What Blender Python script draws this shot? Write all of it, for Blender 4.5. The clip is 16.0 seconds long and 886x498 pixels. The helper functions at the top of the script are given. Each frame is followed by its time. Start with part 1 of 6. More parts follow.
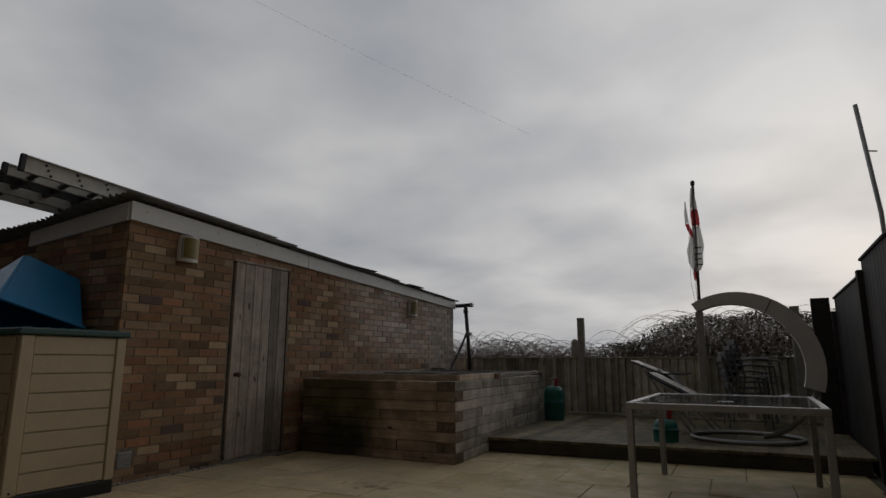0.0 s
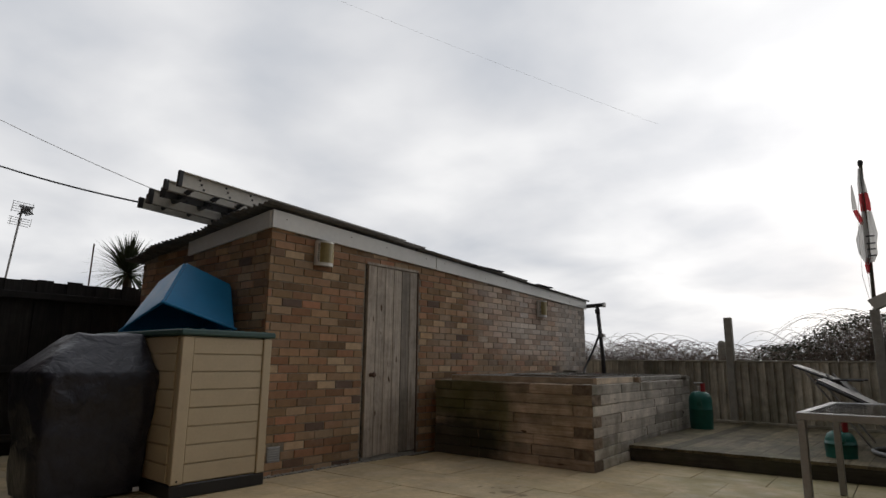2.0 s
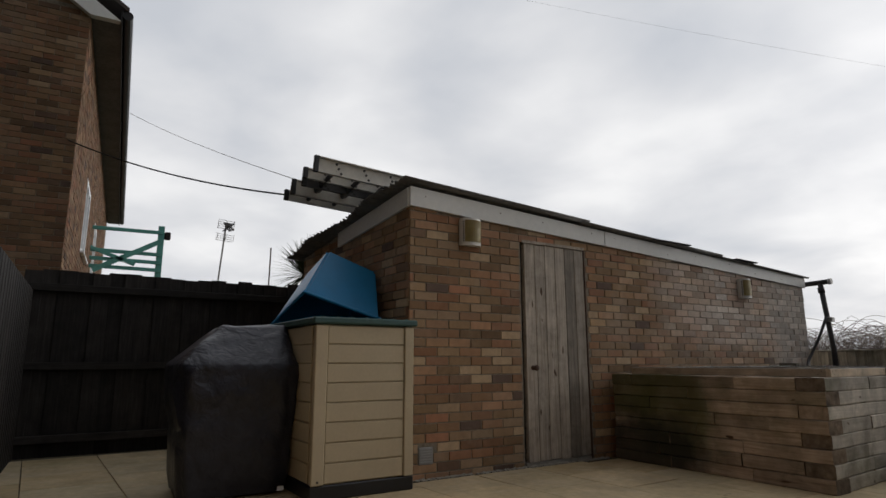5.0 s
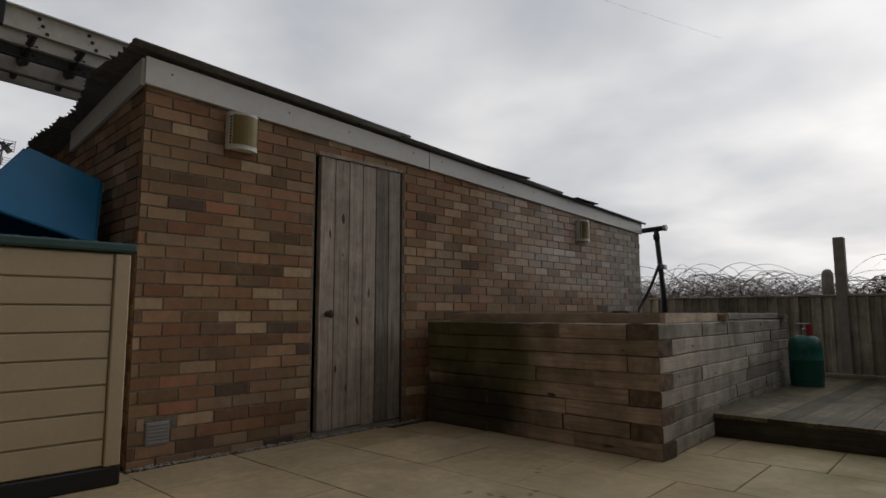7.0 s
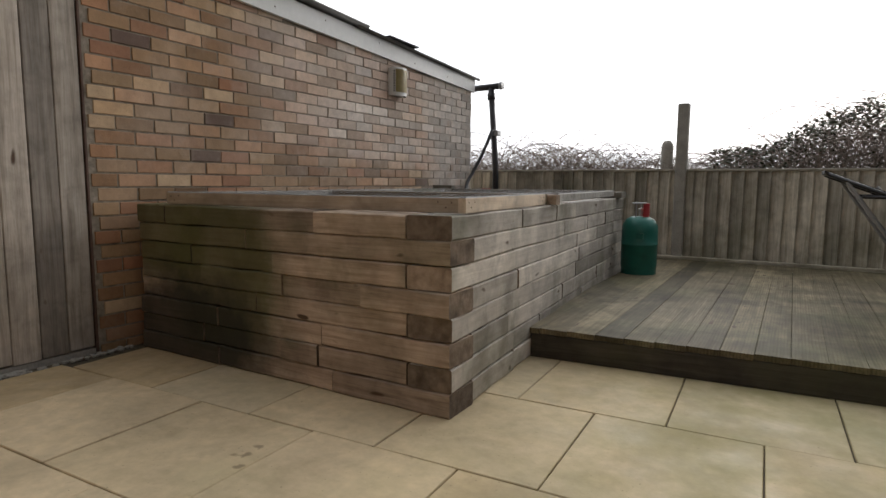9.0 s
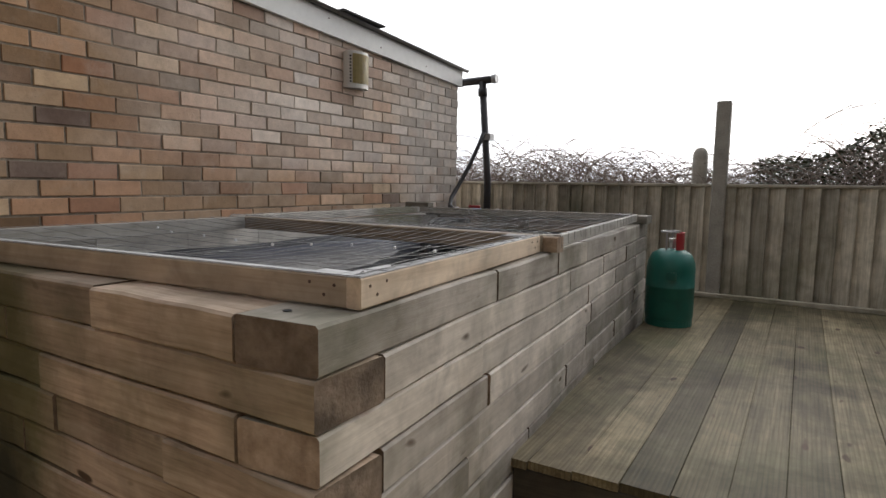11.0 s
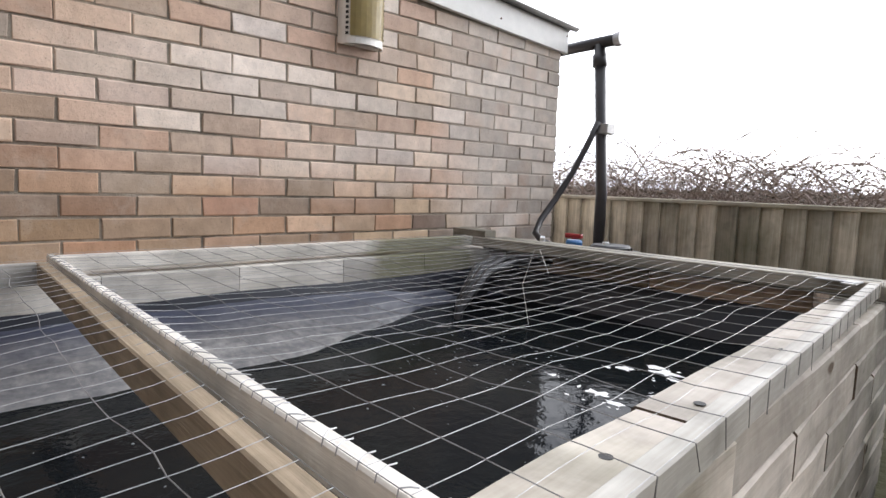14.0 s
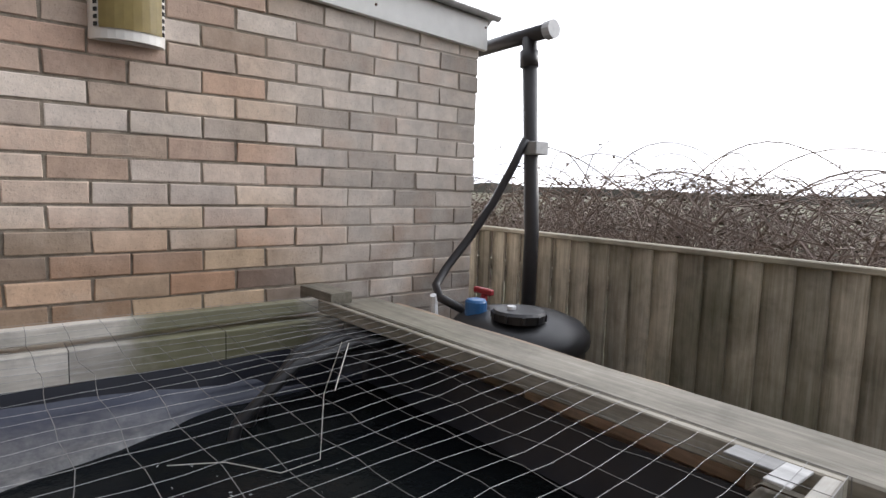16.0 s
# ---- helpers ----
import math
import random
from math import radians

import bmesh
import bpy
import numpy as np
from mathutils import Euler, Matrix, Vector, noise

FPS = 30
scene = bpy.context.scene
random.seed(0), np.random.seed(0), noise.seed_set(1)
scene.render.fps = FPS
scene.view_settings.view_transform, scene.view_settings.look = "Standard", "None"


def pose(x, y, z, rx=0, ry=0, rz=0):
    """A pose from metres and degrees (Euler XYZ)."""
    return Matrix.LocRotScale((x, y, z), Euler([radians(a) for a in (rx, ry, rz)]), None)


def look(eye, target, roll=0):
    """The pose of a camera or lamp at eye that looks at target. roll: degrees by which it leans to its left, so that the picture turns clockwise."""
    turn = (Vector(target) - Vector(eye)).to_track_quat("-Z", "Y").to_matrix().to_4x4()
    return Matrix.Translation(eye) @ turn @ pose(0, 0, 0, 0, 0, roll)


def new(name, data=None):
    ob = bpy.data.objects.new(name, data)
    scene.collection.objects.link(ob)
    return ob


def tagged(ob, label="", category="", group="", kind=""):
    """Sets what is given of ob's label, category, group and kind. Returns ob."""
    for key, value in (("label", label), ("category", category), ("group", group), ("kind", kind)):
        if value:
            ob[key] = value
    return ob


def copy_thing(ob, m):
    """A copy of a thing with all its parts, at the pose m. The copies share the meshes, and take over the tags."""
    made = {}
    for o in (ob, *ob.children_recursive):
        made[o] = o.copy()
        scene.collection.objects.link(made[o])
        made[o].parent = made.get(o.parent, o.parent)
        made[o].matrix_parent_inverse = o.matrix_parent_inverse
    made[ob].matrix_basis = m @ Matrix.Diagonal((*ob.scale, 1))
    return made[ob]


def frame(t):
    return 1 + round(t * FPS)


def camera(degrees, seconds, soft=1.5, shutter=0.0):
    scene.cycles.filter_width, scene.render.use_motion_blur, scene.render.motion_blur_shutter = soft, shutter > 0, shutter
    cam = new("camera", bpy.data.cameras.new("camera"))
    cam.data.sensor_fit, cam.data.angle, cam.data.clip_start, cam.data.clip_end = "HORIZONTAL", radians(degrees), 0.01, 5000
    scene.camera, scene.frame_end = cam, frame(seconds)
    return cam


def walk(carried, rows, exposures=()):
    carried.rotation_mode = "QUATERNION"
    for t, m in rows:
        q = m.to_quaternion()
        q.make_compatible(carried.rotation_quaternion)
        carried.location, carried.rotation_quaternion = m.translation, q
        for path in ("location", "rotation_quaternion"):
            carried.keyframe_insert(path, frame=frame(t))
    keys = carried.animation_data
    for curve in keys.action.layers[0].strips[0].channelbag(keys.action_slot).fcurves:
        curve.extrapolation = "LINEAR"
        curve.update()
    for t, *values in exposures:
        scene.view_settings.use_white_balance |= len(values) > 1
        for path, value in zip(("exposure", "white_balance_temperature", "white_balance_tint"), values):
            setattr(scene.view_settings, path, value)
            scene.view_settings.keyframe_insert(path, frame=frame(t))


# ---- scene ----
cam = camera(73.7, 16.0)
PATH = [
    (0, (4.767, -3.159, 0.988), (3.847, -1.423, 1.361), 0.1),
    (0.5, (4.782, -3.145, 1.012), (3.7, -1.506, 1.387), 0.4),
    (1, (4.802, -3.175, 1.002), (3.643, -1.588, 1.375), 0.4),
    (1.5, (4.718, -3.125, 0.984), (3.524, -1.565, 1.362), 0.5),
    (2, (4.642, -3.067, 0.985), (3.379, -1.562, 1.362), 0.6),
    (2.5, (4.495, -2.903, 0.922), (3.045, -1.577, 1.292), 0.6),
    (3, (4.34, -2.879, 0.908), (2.706, -1.784, 1.271), 0.9),
    (5.5, (4.171, -2.043, 0.905), (2.511, -0.992, 1.28), -0.1),
    (6, (4.015, -1.692, 0.927), (2.385, -0.598, 1.309), -0.2),
    (6.5, (3.726, -1.415, 0.945), (2.147, -0.252, 1.339), -0.6),
    (7, (3.61, -1.17, 0.848), (2.217, 0.248, 1.067), -0.1),
    (7.5, (3.495, -0.871, 0.821), (2.188, 0.626, 0.593), 0.4),
    (8, (3.311, -0.406, 0.855), (2.074, 1.149, 0.617), 0.6),
    (8.5, (3.215, -0.02, 0.907), (2.067, 1.6, 0.675), 0.5),
    (9, (3.143, 0.311, 0.913), (2.133, 2.023, 0.688), 0.4),
    (11.5, (2.597, 1.774, 1.062), (1.545, 3.462, 0.847), 1.2),
    (12, (2.465, 2.055, 1.081), (1.26, 3.636, 0.859), 1.6),
    (12.5, (2.397, 2.374, 1.071), (1.14, 3.914, 0.851), 1.6),
    (13, (2.292, 2.653, 1.068), (0.925, 4.096, 0.846), 2.0),
    (13.5, (2.216, 2.939, 1.101), (0.799, 4.332, 0.873), 2.2),
    (14, (2.207, 3.253, 1.095), (0.756, 4.613, 0.88), 2.0),
    (14.5, (2.197, 3.463, 1.104), (0.706, 4.779, 0.897), 2.2),
    (15, (2.1, 3.787, 1.197), (0.598, 5.088, 0.973), 2.3),
    (15.5, (2.087, 4.017, 1.245), (0.566, 5.297, 1.022), 2.4),
    (16, (2.106, 4.365, 1.273), (0.558, 5.613, 1.062), 2.0),
]
EXPOSURES = [(0.0, -0.8, 6500, 10), (0.3, -0.42, 6500, 10), (0.6, -0.14, 6500, 10), (1.5, 0.04, 6500, 10), (2.5, 0.24, 6500, 10), (3.0, 0.34, 6500, 10), (5.3, 0.08, 6500, 10), (6.0, 0.0, 6450, 10), (6.6, -0.1, 6450, 10), (7.0, -0.18, 6500, 10), (7.3, 0.12, 6550, 10), (7.6, 0.57, 6550, 10), (8.0, 1.14, 6520, 10), (9.0, 1.22, 6450, 10), (11.3, 1.38, 6450, 11), (12.5, 1.52, 6250, 11), (13.5, 2.21, 6250, 12), (14.5, 2.41, 6230, 12), (16.0, 1.96, 6260, 12)]
walk(cam, [(t, look(eye, target, roll)) for t, eye, target, roll in PATH], EXPOSURES)

# ---- world, sun ----
world = bpy.data.worlds.new("sky")
scene.world = world
world.use_nodes = True
wn, wl = world.node_tree.nodes, world.node_tree.links
wn.clear()
SUN_EL, SUN_AZ = 13.0, 82.0  # degrees; azimuth counted from +x towards +y


def wnode(kind, **props):
    n = wn.new(kind)
    for k, v in props.items():
        n.inputs[k].default_value = v
    return n


sky = wn.new("ShaderNodeTexSky")
sky.sky_type, sky.sun_disc = "NISHITA", False
sky.sun_elevation, sky.sun_rotation = radians(SUN_EL), radians(90 - SUN_AZ)
sky.air_density, sky.dust_density = 1.0, 4.0
coord = wn.new("ShaderNodeTexCoord")
sep = wn.new("ShaderNodeSeparateXYZ")
wl.new(coord.outputs["Generated"], sep.inputs[0])
# cloud sheet: the direction is projected on a flat layer overhead
lift = wn.new("ShaderNodeMath"); lift.operation = "MAXIMUM"; lift.inputs[1].default_value = 0.0
wl.new(sep.outputs["Z"], lift.inputs[0])
lift2 = wn.new("ShaderNodeMath"); lift2.operation = "ADD"; lift2.inputs[1].default_value = 0.22
wl.new(lift.outputs[0], lift2.inputs[0])
div = wn.new("ShaderNodeVectorMath"); div.operation = "DIVIDE"
comb = wn.new("ShaderNodeCombineXYZ")
for i in range(3):
    wl.new(lift2.outputs[0], comb.inputs[i])
wl.new(coord.outputs["Generated"], div.inputs[0])
wl.new(comb.outputs[0], div.inputs[1])
n1 = wnode("ShaderNodeTexNoise", Scale=1.9, Detail=5.0, Roughness=0.45, Distortion=0.15)
n2 = wnode("ShaderNodeTexNoise", Scale=0.5, Detail=3.0, Roughness=0.5)
wl.new(div.outputs[0], n1.inputs["Vector"])
wl.new(div.outputs[0], n2.inputs["Vector"])
mixn = wn.new("ShaderNodeMath"); mixn.operation = "MULTIPLY_ADD"; mixn.inputs[1].default_value = 0.55
wl.new(n1.outputs["Fac"], mixn.inputs[0])
half = wn.new("ShaderNodeMath"); half.operation = "MULTIPLY"; half.inputs[1].default_value = 0.45
wl.new(n2.outputs["Fac"], half.inputs[0])
wl.new(half.outputs[0], mixn.inputs[2])
ramp = wn.new("ShaderNodeValToRGB")
ramp.color_ramp.elements[0].position, ramp.color_ramp.elements[0].color = 0.39, (0.54, 0.565, 0.61, 1)
ramp.color_ramp.elements[1].position, ramp.color_ramp.elements[1].color = 0.61, (0.86, 0.86, 0.865, 1)
mid = ramp.color_ramp.elements.new(0.49); mid.color = (0.68, 0.69, 0.715, 1)
wl.new(mixn.outputs[0], ramp.inputs[0])
# brighter, warmer veil round the hidden sun
dotn = wn.new("ShaderNodeVectorMath"); dotn.operation = "DOT_PRODUCT"
dotn.inputs[1].default_value = (math.cos(radians(SUN_EL)) * math.cos(radians(SUN_AZ)), math.cos(radians(SUN_EL)) * math.sin(radians(SUN_AZ)), math.sin(radians(SUN_EL)))
wl.new(coord.outputs["Generated"], dotn.inputs[0])
glow = wn.new("ShaderNodeMapRange")
glow.inputs[1].default_value, glow.inputs[2].default_value, glow.inputs[3].default_value, glow.inputs[4].default_value = 0.4, 1.0, 0.0, 1.0
wl.new(dotn.outputs["Value"], glow.inputs[0])
pw = wn.new("ShaderNodeMath"); pw.operation = "POWER"; pw.inputs[1].default_value = 5.0
wl.new(glow.outputs[0], pw.inputs[0])
gmul = wn.new("ShaderNodeMath"); gmul.operation = "MULTIPLY_ADD"; gmul.inputs[1].default_value = 0.36; gmul.inputs[2].default_value = 0.0
wl.new(pw.outputs[0], gmul.inputs[0])
# the unseen sky opposite azimuth 120 is dimmed to darken what faces it
away = wn.new("ShaderNodeVectorMath"); away.operation = "DOT_PRODUCT"
away.inputs[1].default_value = (math.cos(radians(120)), math.sin(radians(120)), 0.0)
wl.new(coord.outputs["Generated"], away.inputs[0])
thick = wn.new("ShaderNodeMapRange"); thick.interpolation_type = "SMOOTHSTEP"
for i, v in ((1, -0.6), (2, 0.45), (3, 0.16), (4, 1.0)):
    thick.inputs[i].default_value = v
wl.new(away.outputs["Value"], thick.inputs[0])
wl.new(thick.outputs[0], gmul.inputs[2])
cl = wn.new("ShaderNodeVectorMath"); cl.operation = "SCALE"
wl.new(ramp.outputs["Color"], cl.inputs[0])
wl.new(gmul.outputs[0], cl.inputs["Scale"])
bgc = wn.new("ShaderNodeBackground"); bgc.inputs["Strength"].default_value = 1.0
wl.new(cl.outputs[0], bgc.inputs["Color"])
bgs = wn.new("ShaderNodeBackground"); bgs.inputs["Strength"].default_value = 0.06
wl.new(sky.outputs[0], bgs.inputs["Color"])
add = wn.new("ShaderNodeMixShader"); add.inputs[0].default_value = 0.95
wl.new(bgs.outputs[0], add.inputs[1])
wl.new(bgc.outputs[0], add.inputs[2])
wo = wn.new("ShaderNodeOutputWorld")
wl.new(add.outputs[0], wo.inputs["Surface"])

sun = new("sun", bpy.data.lights.new("sun", "SUN"))
sun.data.energy, sun.data.angle, sun.data.color = 0.55, radians(40), (1.0, 0.95, 0.88)
sun.matrix_world = look((0, 0, 0), (-math.cos(radians(SUN_EL)) * math.cos(radians(SUN_AZ)), -math.cos(radians(SUN_EL)) * math.sin(radians(SUN_AZ)), -math.sin(radians(SUN_EL))))


# ---- materials ----
class Mat:
    """A principled material with a small vocabulary for its nodes."""

    def __init__(self, name, rough=0.8, metal=0.0, spec=0.5):
        self.m = bpy.data.materials.new(name)
        self.m.use_nodes = True
        self.n, self.l = self.m.node_tree.nodes, self.m.node_tree.links
        self.b = self.n["Principled BSDF"]
        self.b.inputs["Roughness"].default_value = rough
        self.b.inputs["Metallic"].default_value = metal
        self.b.inputs["Specular IOR Level"].default_value = spec
        self.geo = self.n.new("ShaderNodeNewGeometry")
        self.tc = self.n.new("ShaderNodeTexCoord")
        self.oi = self.n.new("ShaderNodeObjectInfo")

    def world_pos(self):
        return self.geo.outputs["Position"]

    def obj(self, shift=True):
        """Object coordinates, moved by a random step for each object."""
        if not shift:
            return self.tc.outputs["Object"]
        a = self.n.new("ShaderNodeVectorMath"); a.operation = "ADD"
        s = self.n.new("ShaderNodeMath"); s.operation = "MULTIPLY"; s.inputs[1].default_value = 37.0
        self.l.new(self.oi.outputs["Random"], s.inputs[0])
        self.l.new(self.tc.outputs["Object"], a.inputs[0])
        self.l.new(s.outputs[0], a.inputs[1])
        return a.outputs[0]

    def stretch(self, v, sx, sy, sz):
        a = self.n.new("ShaderNodeVectorMath"); a.operation = "MULTIPLY"
        a.inputs[1].default_value = (sx, sy, sz)
        self.l.new(v, a.inputs[0])
        return a.outputs[0]

    def noise(self, v, scale, detail=4, rough=0.55, dist=0.0):
        t = self.n.new("ShaderNodeTexNoise")
        t.inputs["Scale"].default_value, t.inputs["Detail"].default_value = scale, detail
        t.inputs["Roughness"].default_value, t.inputs["Distortion"].default_value = rough, dist
        self.l.new(v, t.inputs["Vector"])
        return t.outputs["Fac"]

    def wave(self, v, scale, dist=2.0, detail=3, axis="X"):
        t = self.n.new("ShaderNodeTexWave")
        t.bands_direction = axis
        t.inputs["Scale"].default_value, t.inputs["Distortion"].default_value, t.inputs["Detail"].default_value = scale, dist, detail
        self.l.new(v, t.inputs["Vector"])
        return t.outputs["Fac"]

    def ramp(self, fac, *stops):
        r = self.n.new("ShaderNodeValToRGB").color_ramp
        node = self.n[-1]
        while len(r.elements) < len(stops):
            r.elements.new(0.5)
        for e, (p, c) in zip(r.elements, stops):
            e.position = p
            e.color = (*c, 1) if isinstance(c, tuple) else (c, c, c, 1)
        self.l.new(fac, node.inputs[0])
        return node.outputs["Color"]

    def mix(self, fac, a, b, mode="MIX"):
        x = self.n.new("ShaderNodeMix")
        x.data_type, x.blend_type = "RGBA", mode
        for sock, v in ((x.inputs["Factor"], fac), (x.inputs[6], a), (x.inputs[7], b)):
            if isinstance(v, (int, float)):
                sock.default_value = v
            elif isinstance(v, tuple):
                sock.default_value = (*v, 1)
            else:
                self.l.new(v, sock)
        return x.outputs[2]

    def math(self, op, a, b=0.0, clamp=False):
        x = self.n.new("ShaderNodeMath")
        x.operation, x.use_clamp = op, clamp
        for sock, v in ((x.inputs[0], a), (x.inputs[1], b)):
            if isinstance(v, (int, float)):
                sock.default_value = v
            else:
                self.l.new(v, sock)
        return x.outputs[0]

    def axis(self, v, which):
        s = self.n.new("ShaderNodeSeparateXYZ")
        self.l.new(v, s.inputs[0])
        return s.outputs[which]

    def span(self, v, a, b, c=0.0, d=1.0):
        x = self.n.new("ShaderNodeMapRange")
        for i, k in ((1, a), (2, b), (3, c), (4, d)):
            x.inputs[i].default_value = k
        self.l.new(v, x.inputs[0])
        return x.outputs[0]

    def color(self, c):
        if isinstance(c, tuple):
            self.b.inputs["Base Color"].default_value = (*c, 1)
        else:
            self.l.new(c, self.b.inputs["Base Color"])
        return self

    def rough(self, r):
        self.l.new(r, self.b.inputs["Roughness"])
        return self

    def bump(self, h, strength=0.3, distance=0.01):
        x = self.n.new("ShaderNodeBump")
        x.inputs["Strength"].default_value, x.inputs["Distance"].default_value = strength, distance
        self.l.new(h, x.inputs["Height"])
        self.l.new(x.outputs[0], self.b.inputs["Normal"])
        return self


def simple(name, c, rough=0.6, metal=0.0, grain=30.0, vary=0.25, bump=0.15):
    """A plain surface with two scales of unevenness."""
    m = Mat(name, rough, metal)
    p = m.obj()
    f = m.math("ADD", m.math("MULTIPLY", m.noise(p, grain), 0.5), m.math("MULTIPLY", m.noise(p, grain * 0.12), 0.5))
    lo = tuple(x * (1 - vary) for x in c)
    hi = tuple(min(1, x * (1 + vary)) for x in c)
    m.color(m.ramp(f, (0.3, lo), (0.7, hi)))
    m.rough(m.span(f, 0.3, 0.7, max(0.05, rough - 0.1), min(1, rough + 0.1)))
    m.bump(f, bump, 0.004)
    return m.m


def brick_material(name, per_island, dark=1.0):
    m = Mat(name, 0.9, spec=0.25)
    r = m.geo.outputs["Random Per Island"] if per_island else m.oi.outputs["Random"]
    base = m.ramp(r, (0.0, (0.194, 0.121, 0.068)), (0.16, (0.321, 0.209, 0.116)), (0.34, (0.281, 0.141, 0.078)), (0.5, (0.389, 0.268, 0.156)),
                  (0.64, (0.340, 0.160, 0.093)), (0.78, (0.447, 0.325, 0.205)), (0.9, (0.233, 0.150, 0.097)), (0.962, (0.379, 0.219, 0.127)), (0.968, (0.146, 0.097, 0.073)), (1.0, (0.127, 0.087, 0.068)))
    p = m.world_pos()
    # bricks turn paler towards the far end and higher up the wall
    y = m.axis(p, "Y")
    z = m.axis(p, "Z")
    patch = m.math("ADD", m.span(y, 2.8, 4.2), m.math("MULTIPLY", m.math("SUBTRACT", m.noise(p, 1.3, 3), 0.5), 1.2), True)
    pale = m.ramp(m.math("FRACT", m.math("MULTIPLY", r, 7.31)), (0.0, (0.50, 0.355, 0.275)), (0.18, (0.58, 0.47, 0.385)), (0.45, (0.70, 0.63, 0.56)), (0.7, (0.60, 0.49, 0.40)), (0.85, (0.54, 0.40, 0.32)), (1.0, (0.76, 0.70, 0.64)))
    c = m.mix(m.math("MULTIPLY", m.math("MULTIPLY", patch, m.span(m.math("ADD", z, m.math("MULTIPLY", m.noise(p, 2.0, 2), 0.3)), 1.14, 1.36, 0.25, 1.0)), 0.92), base, pale)
    c = m.mix(m.math("MULTIPLY", m.span(y, 5.2, 5.6), m.span(m.noise(p, 6.0, 4), 0.32, 0.55, 0.5, 1.0)), c, (0.50, 0.45, 0.40))
    c = m.mix(1.0, c, m.ramp(m.math("FRACT", m.math("MULTIPLY", r, 13.7)), (0.0, 0.80), (0.35, 1.0), (0.65, 1.12), (1.0, 1.34)), "MULTIPLY")
    cloud = m.noise(p, 14, 5, 0.6)
    c = m.mix(0.5, c, m.ramp(cloud, (0.25, 0.6), (0.75, 1.28)), "MULTIPLY")
    smear = m.span(m.noise(p, 5.5, 6, 0.7), 0.54, 0.70, 0.0, 0.35)
    c = m.mix(m.math("MULTIPLY", smear, m.span(y, 2.2, 3.4, 0.35, 1.0)), c, (0.50, 0.43, 0.36))
    speck = m.noise(p, 160, 3, 0.7)
    c = m.mix(m.span(speck, 0.58, 0.75, 0, 0.6), c, (0.10, 0.075, 0.06))
    if dark != 1.0:
        c = m.mix(1.0, c, (dark, dark * 0.93, dark * 0.9), "MULTIPLY")
    m.color(c)
    m.bump(m.math("ADD", m.math("MULTIPLY", speck, 0.4), m.noise(p, 45, 4)), 0.32, 0.006)
    return m.m


def wood_material(name, stops, rough=0.75, grain=1.0, green=0.0, knots=True, bump=0.35, mould=None, moss=(), wet=0.0, ribs=0.0):
    """Timber whose grain runs along the object's own x axis."""
    m = Mat(name, rough, spec=0.3)
    p = m.obj()
    s = m.stretch(p, 1.2 * grain, 22 * grain, 22 * grain)
    g = m.noise(s, 2.0, 6, 0.6, 0.6)
    fine = m.noise(m.stretch(p, 6, 160, 160), 1.0, 3, 0.7)
    f = m.math("ADD", m.math("MULTIPLY", g, 0.7), m.math("MULTIPLY", fine, 0.3))
    c = m.ramp(f, *stops)
    tone = m.ramp(m.oi.outputs["Random"], (0.0, 0.58), (0.3, 0.86), (0.7, 1.08), (1.0, 1.38))
    c = m.mix(1.0, c, tone, "MULTIPLY")
    w = m.world_pos()
    c = m.mix(0.6, c, m.ramp(m.noise(w, 3.5, 4, 0.6), (0.3, 0.6), (0.7, 1.3)), "MULTIPLY")
    c = m.mix(0.55, c, m.ramp(m.noise(w, 8.0, 6, 0.65, 0.5), (0.32, 0.6), (0.5, 1.0), (0.68, 1.2)), "MULTIPLY")
    if knots:
        k = m.noise(m.stretch(p, 8.0, 19, 19), 1.0, 0, 0.4)
        c = m.mix(m.span(k, 0.80, 0.85), c, (0.09, 0.055, 0.035))
    if green:
        alg = m.math("MULTIPLY", m.span(m.noise(w, 1.6, 5, 0.65), 0.48, 0.72), green)
        c = m.mix(alg, c, (0.085, 0.095, 0.035))
    for mx, my, mz, mr in moss:
        d = m.n.new("ShaderNodeVectorMath"); d.operation = "DISTANCE"
        d.inputs[1].default_value = (mx, my, mz)
        m.l.new(w, d.inputs[0])
        halo = m.math("SUBTRACT", m.span(d.outputs["Value"], mr * 0.2, mr, 1.0, 0.0), m.math("MULTIPLY", m.noise(w, 3.2, 6, 0.7), 0.8))
        c = m.mix(m.span(halo, 0.0, 0.3, 0.0, 0.78), c, (0.095, 0.095, 0.03))
    if wet:
        soak = m.span(m.noise(w, 1.7, 6, 0.65, 0.4), 0.44, 0.6, 0.0, wet)
        c = m.mix(soak, c, (0.4, 0.38, 0.34), "MULTIPLY")
    if mould:
        d = m.n.new("ShaderNodeVectorMath"); d.operation = "DISTANCE"
        d.inputs[1].default_value = mould[:3]
        m.l.new(m.stretch(w, 0.75, 1, 1.5), d.inputs[0])
        blot = m.math("SUBTRACT", m.span(d.outputs["Value"], 0.15, mould[3], 1.0, 0.0), m.math("MULTIPLY", m.noise(w, 4.0, 5, 0.7), 0.75))
        c = m.mix(m.span(blot, 0.0, 0.4, 0.0, 0.85), c, (0.022, 0.022, 0.016))
    if ribs:
        rib = m.math("SINE", m.math("MULTIPLY", m.axis(p, "Y"), 6.2832 / ribs))
        # groove bottoms get their shade as darker colour, besides the bump
        c = m.mix(m.span(rib, -0.1, -0.9, 0.0, 0.28), c, (0.3, 0.28, 0.25), "MULTIPLY")
        f = m.math("ADD", f, m.math("MULTIPLY", rib, 0.15))
    m.color(c)
    m.bump(f, bump, 0.006)
    return m.m


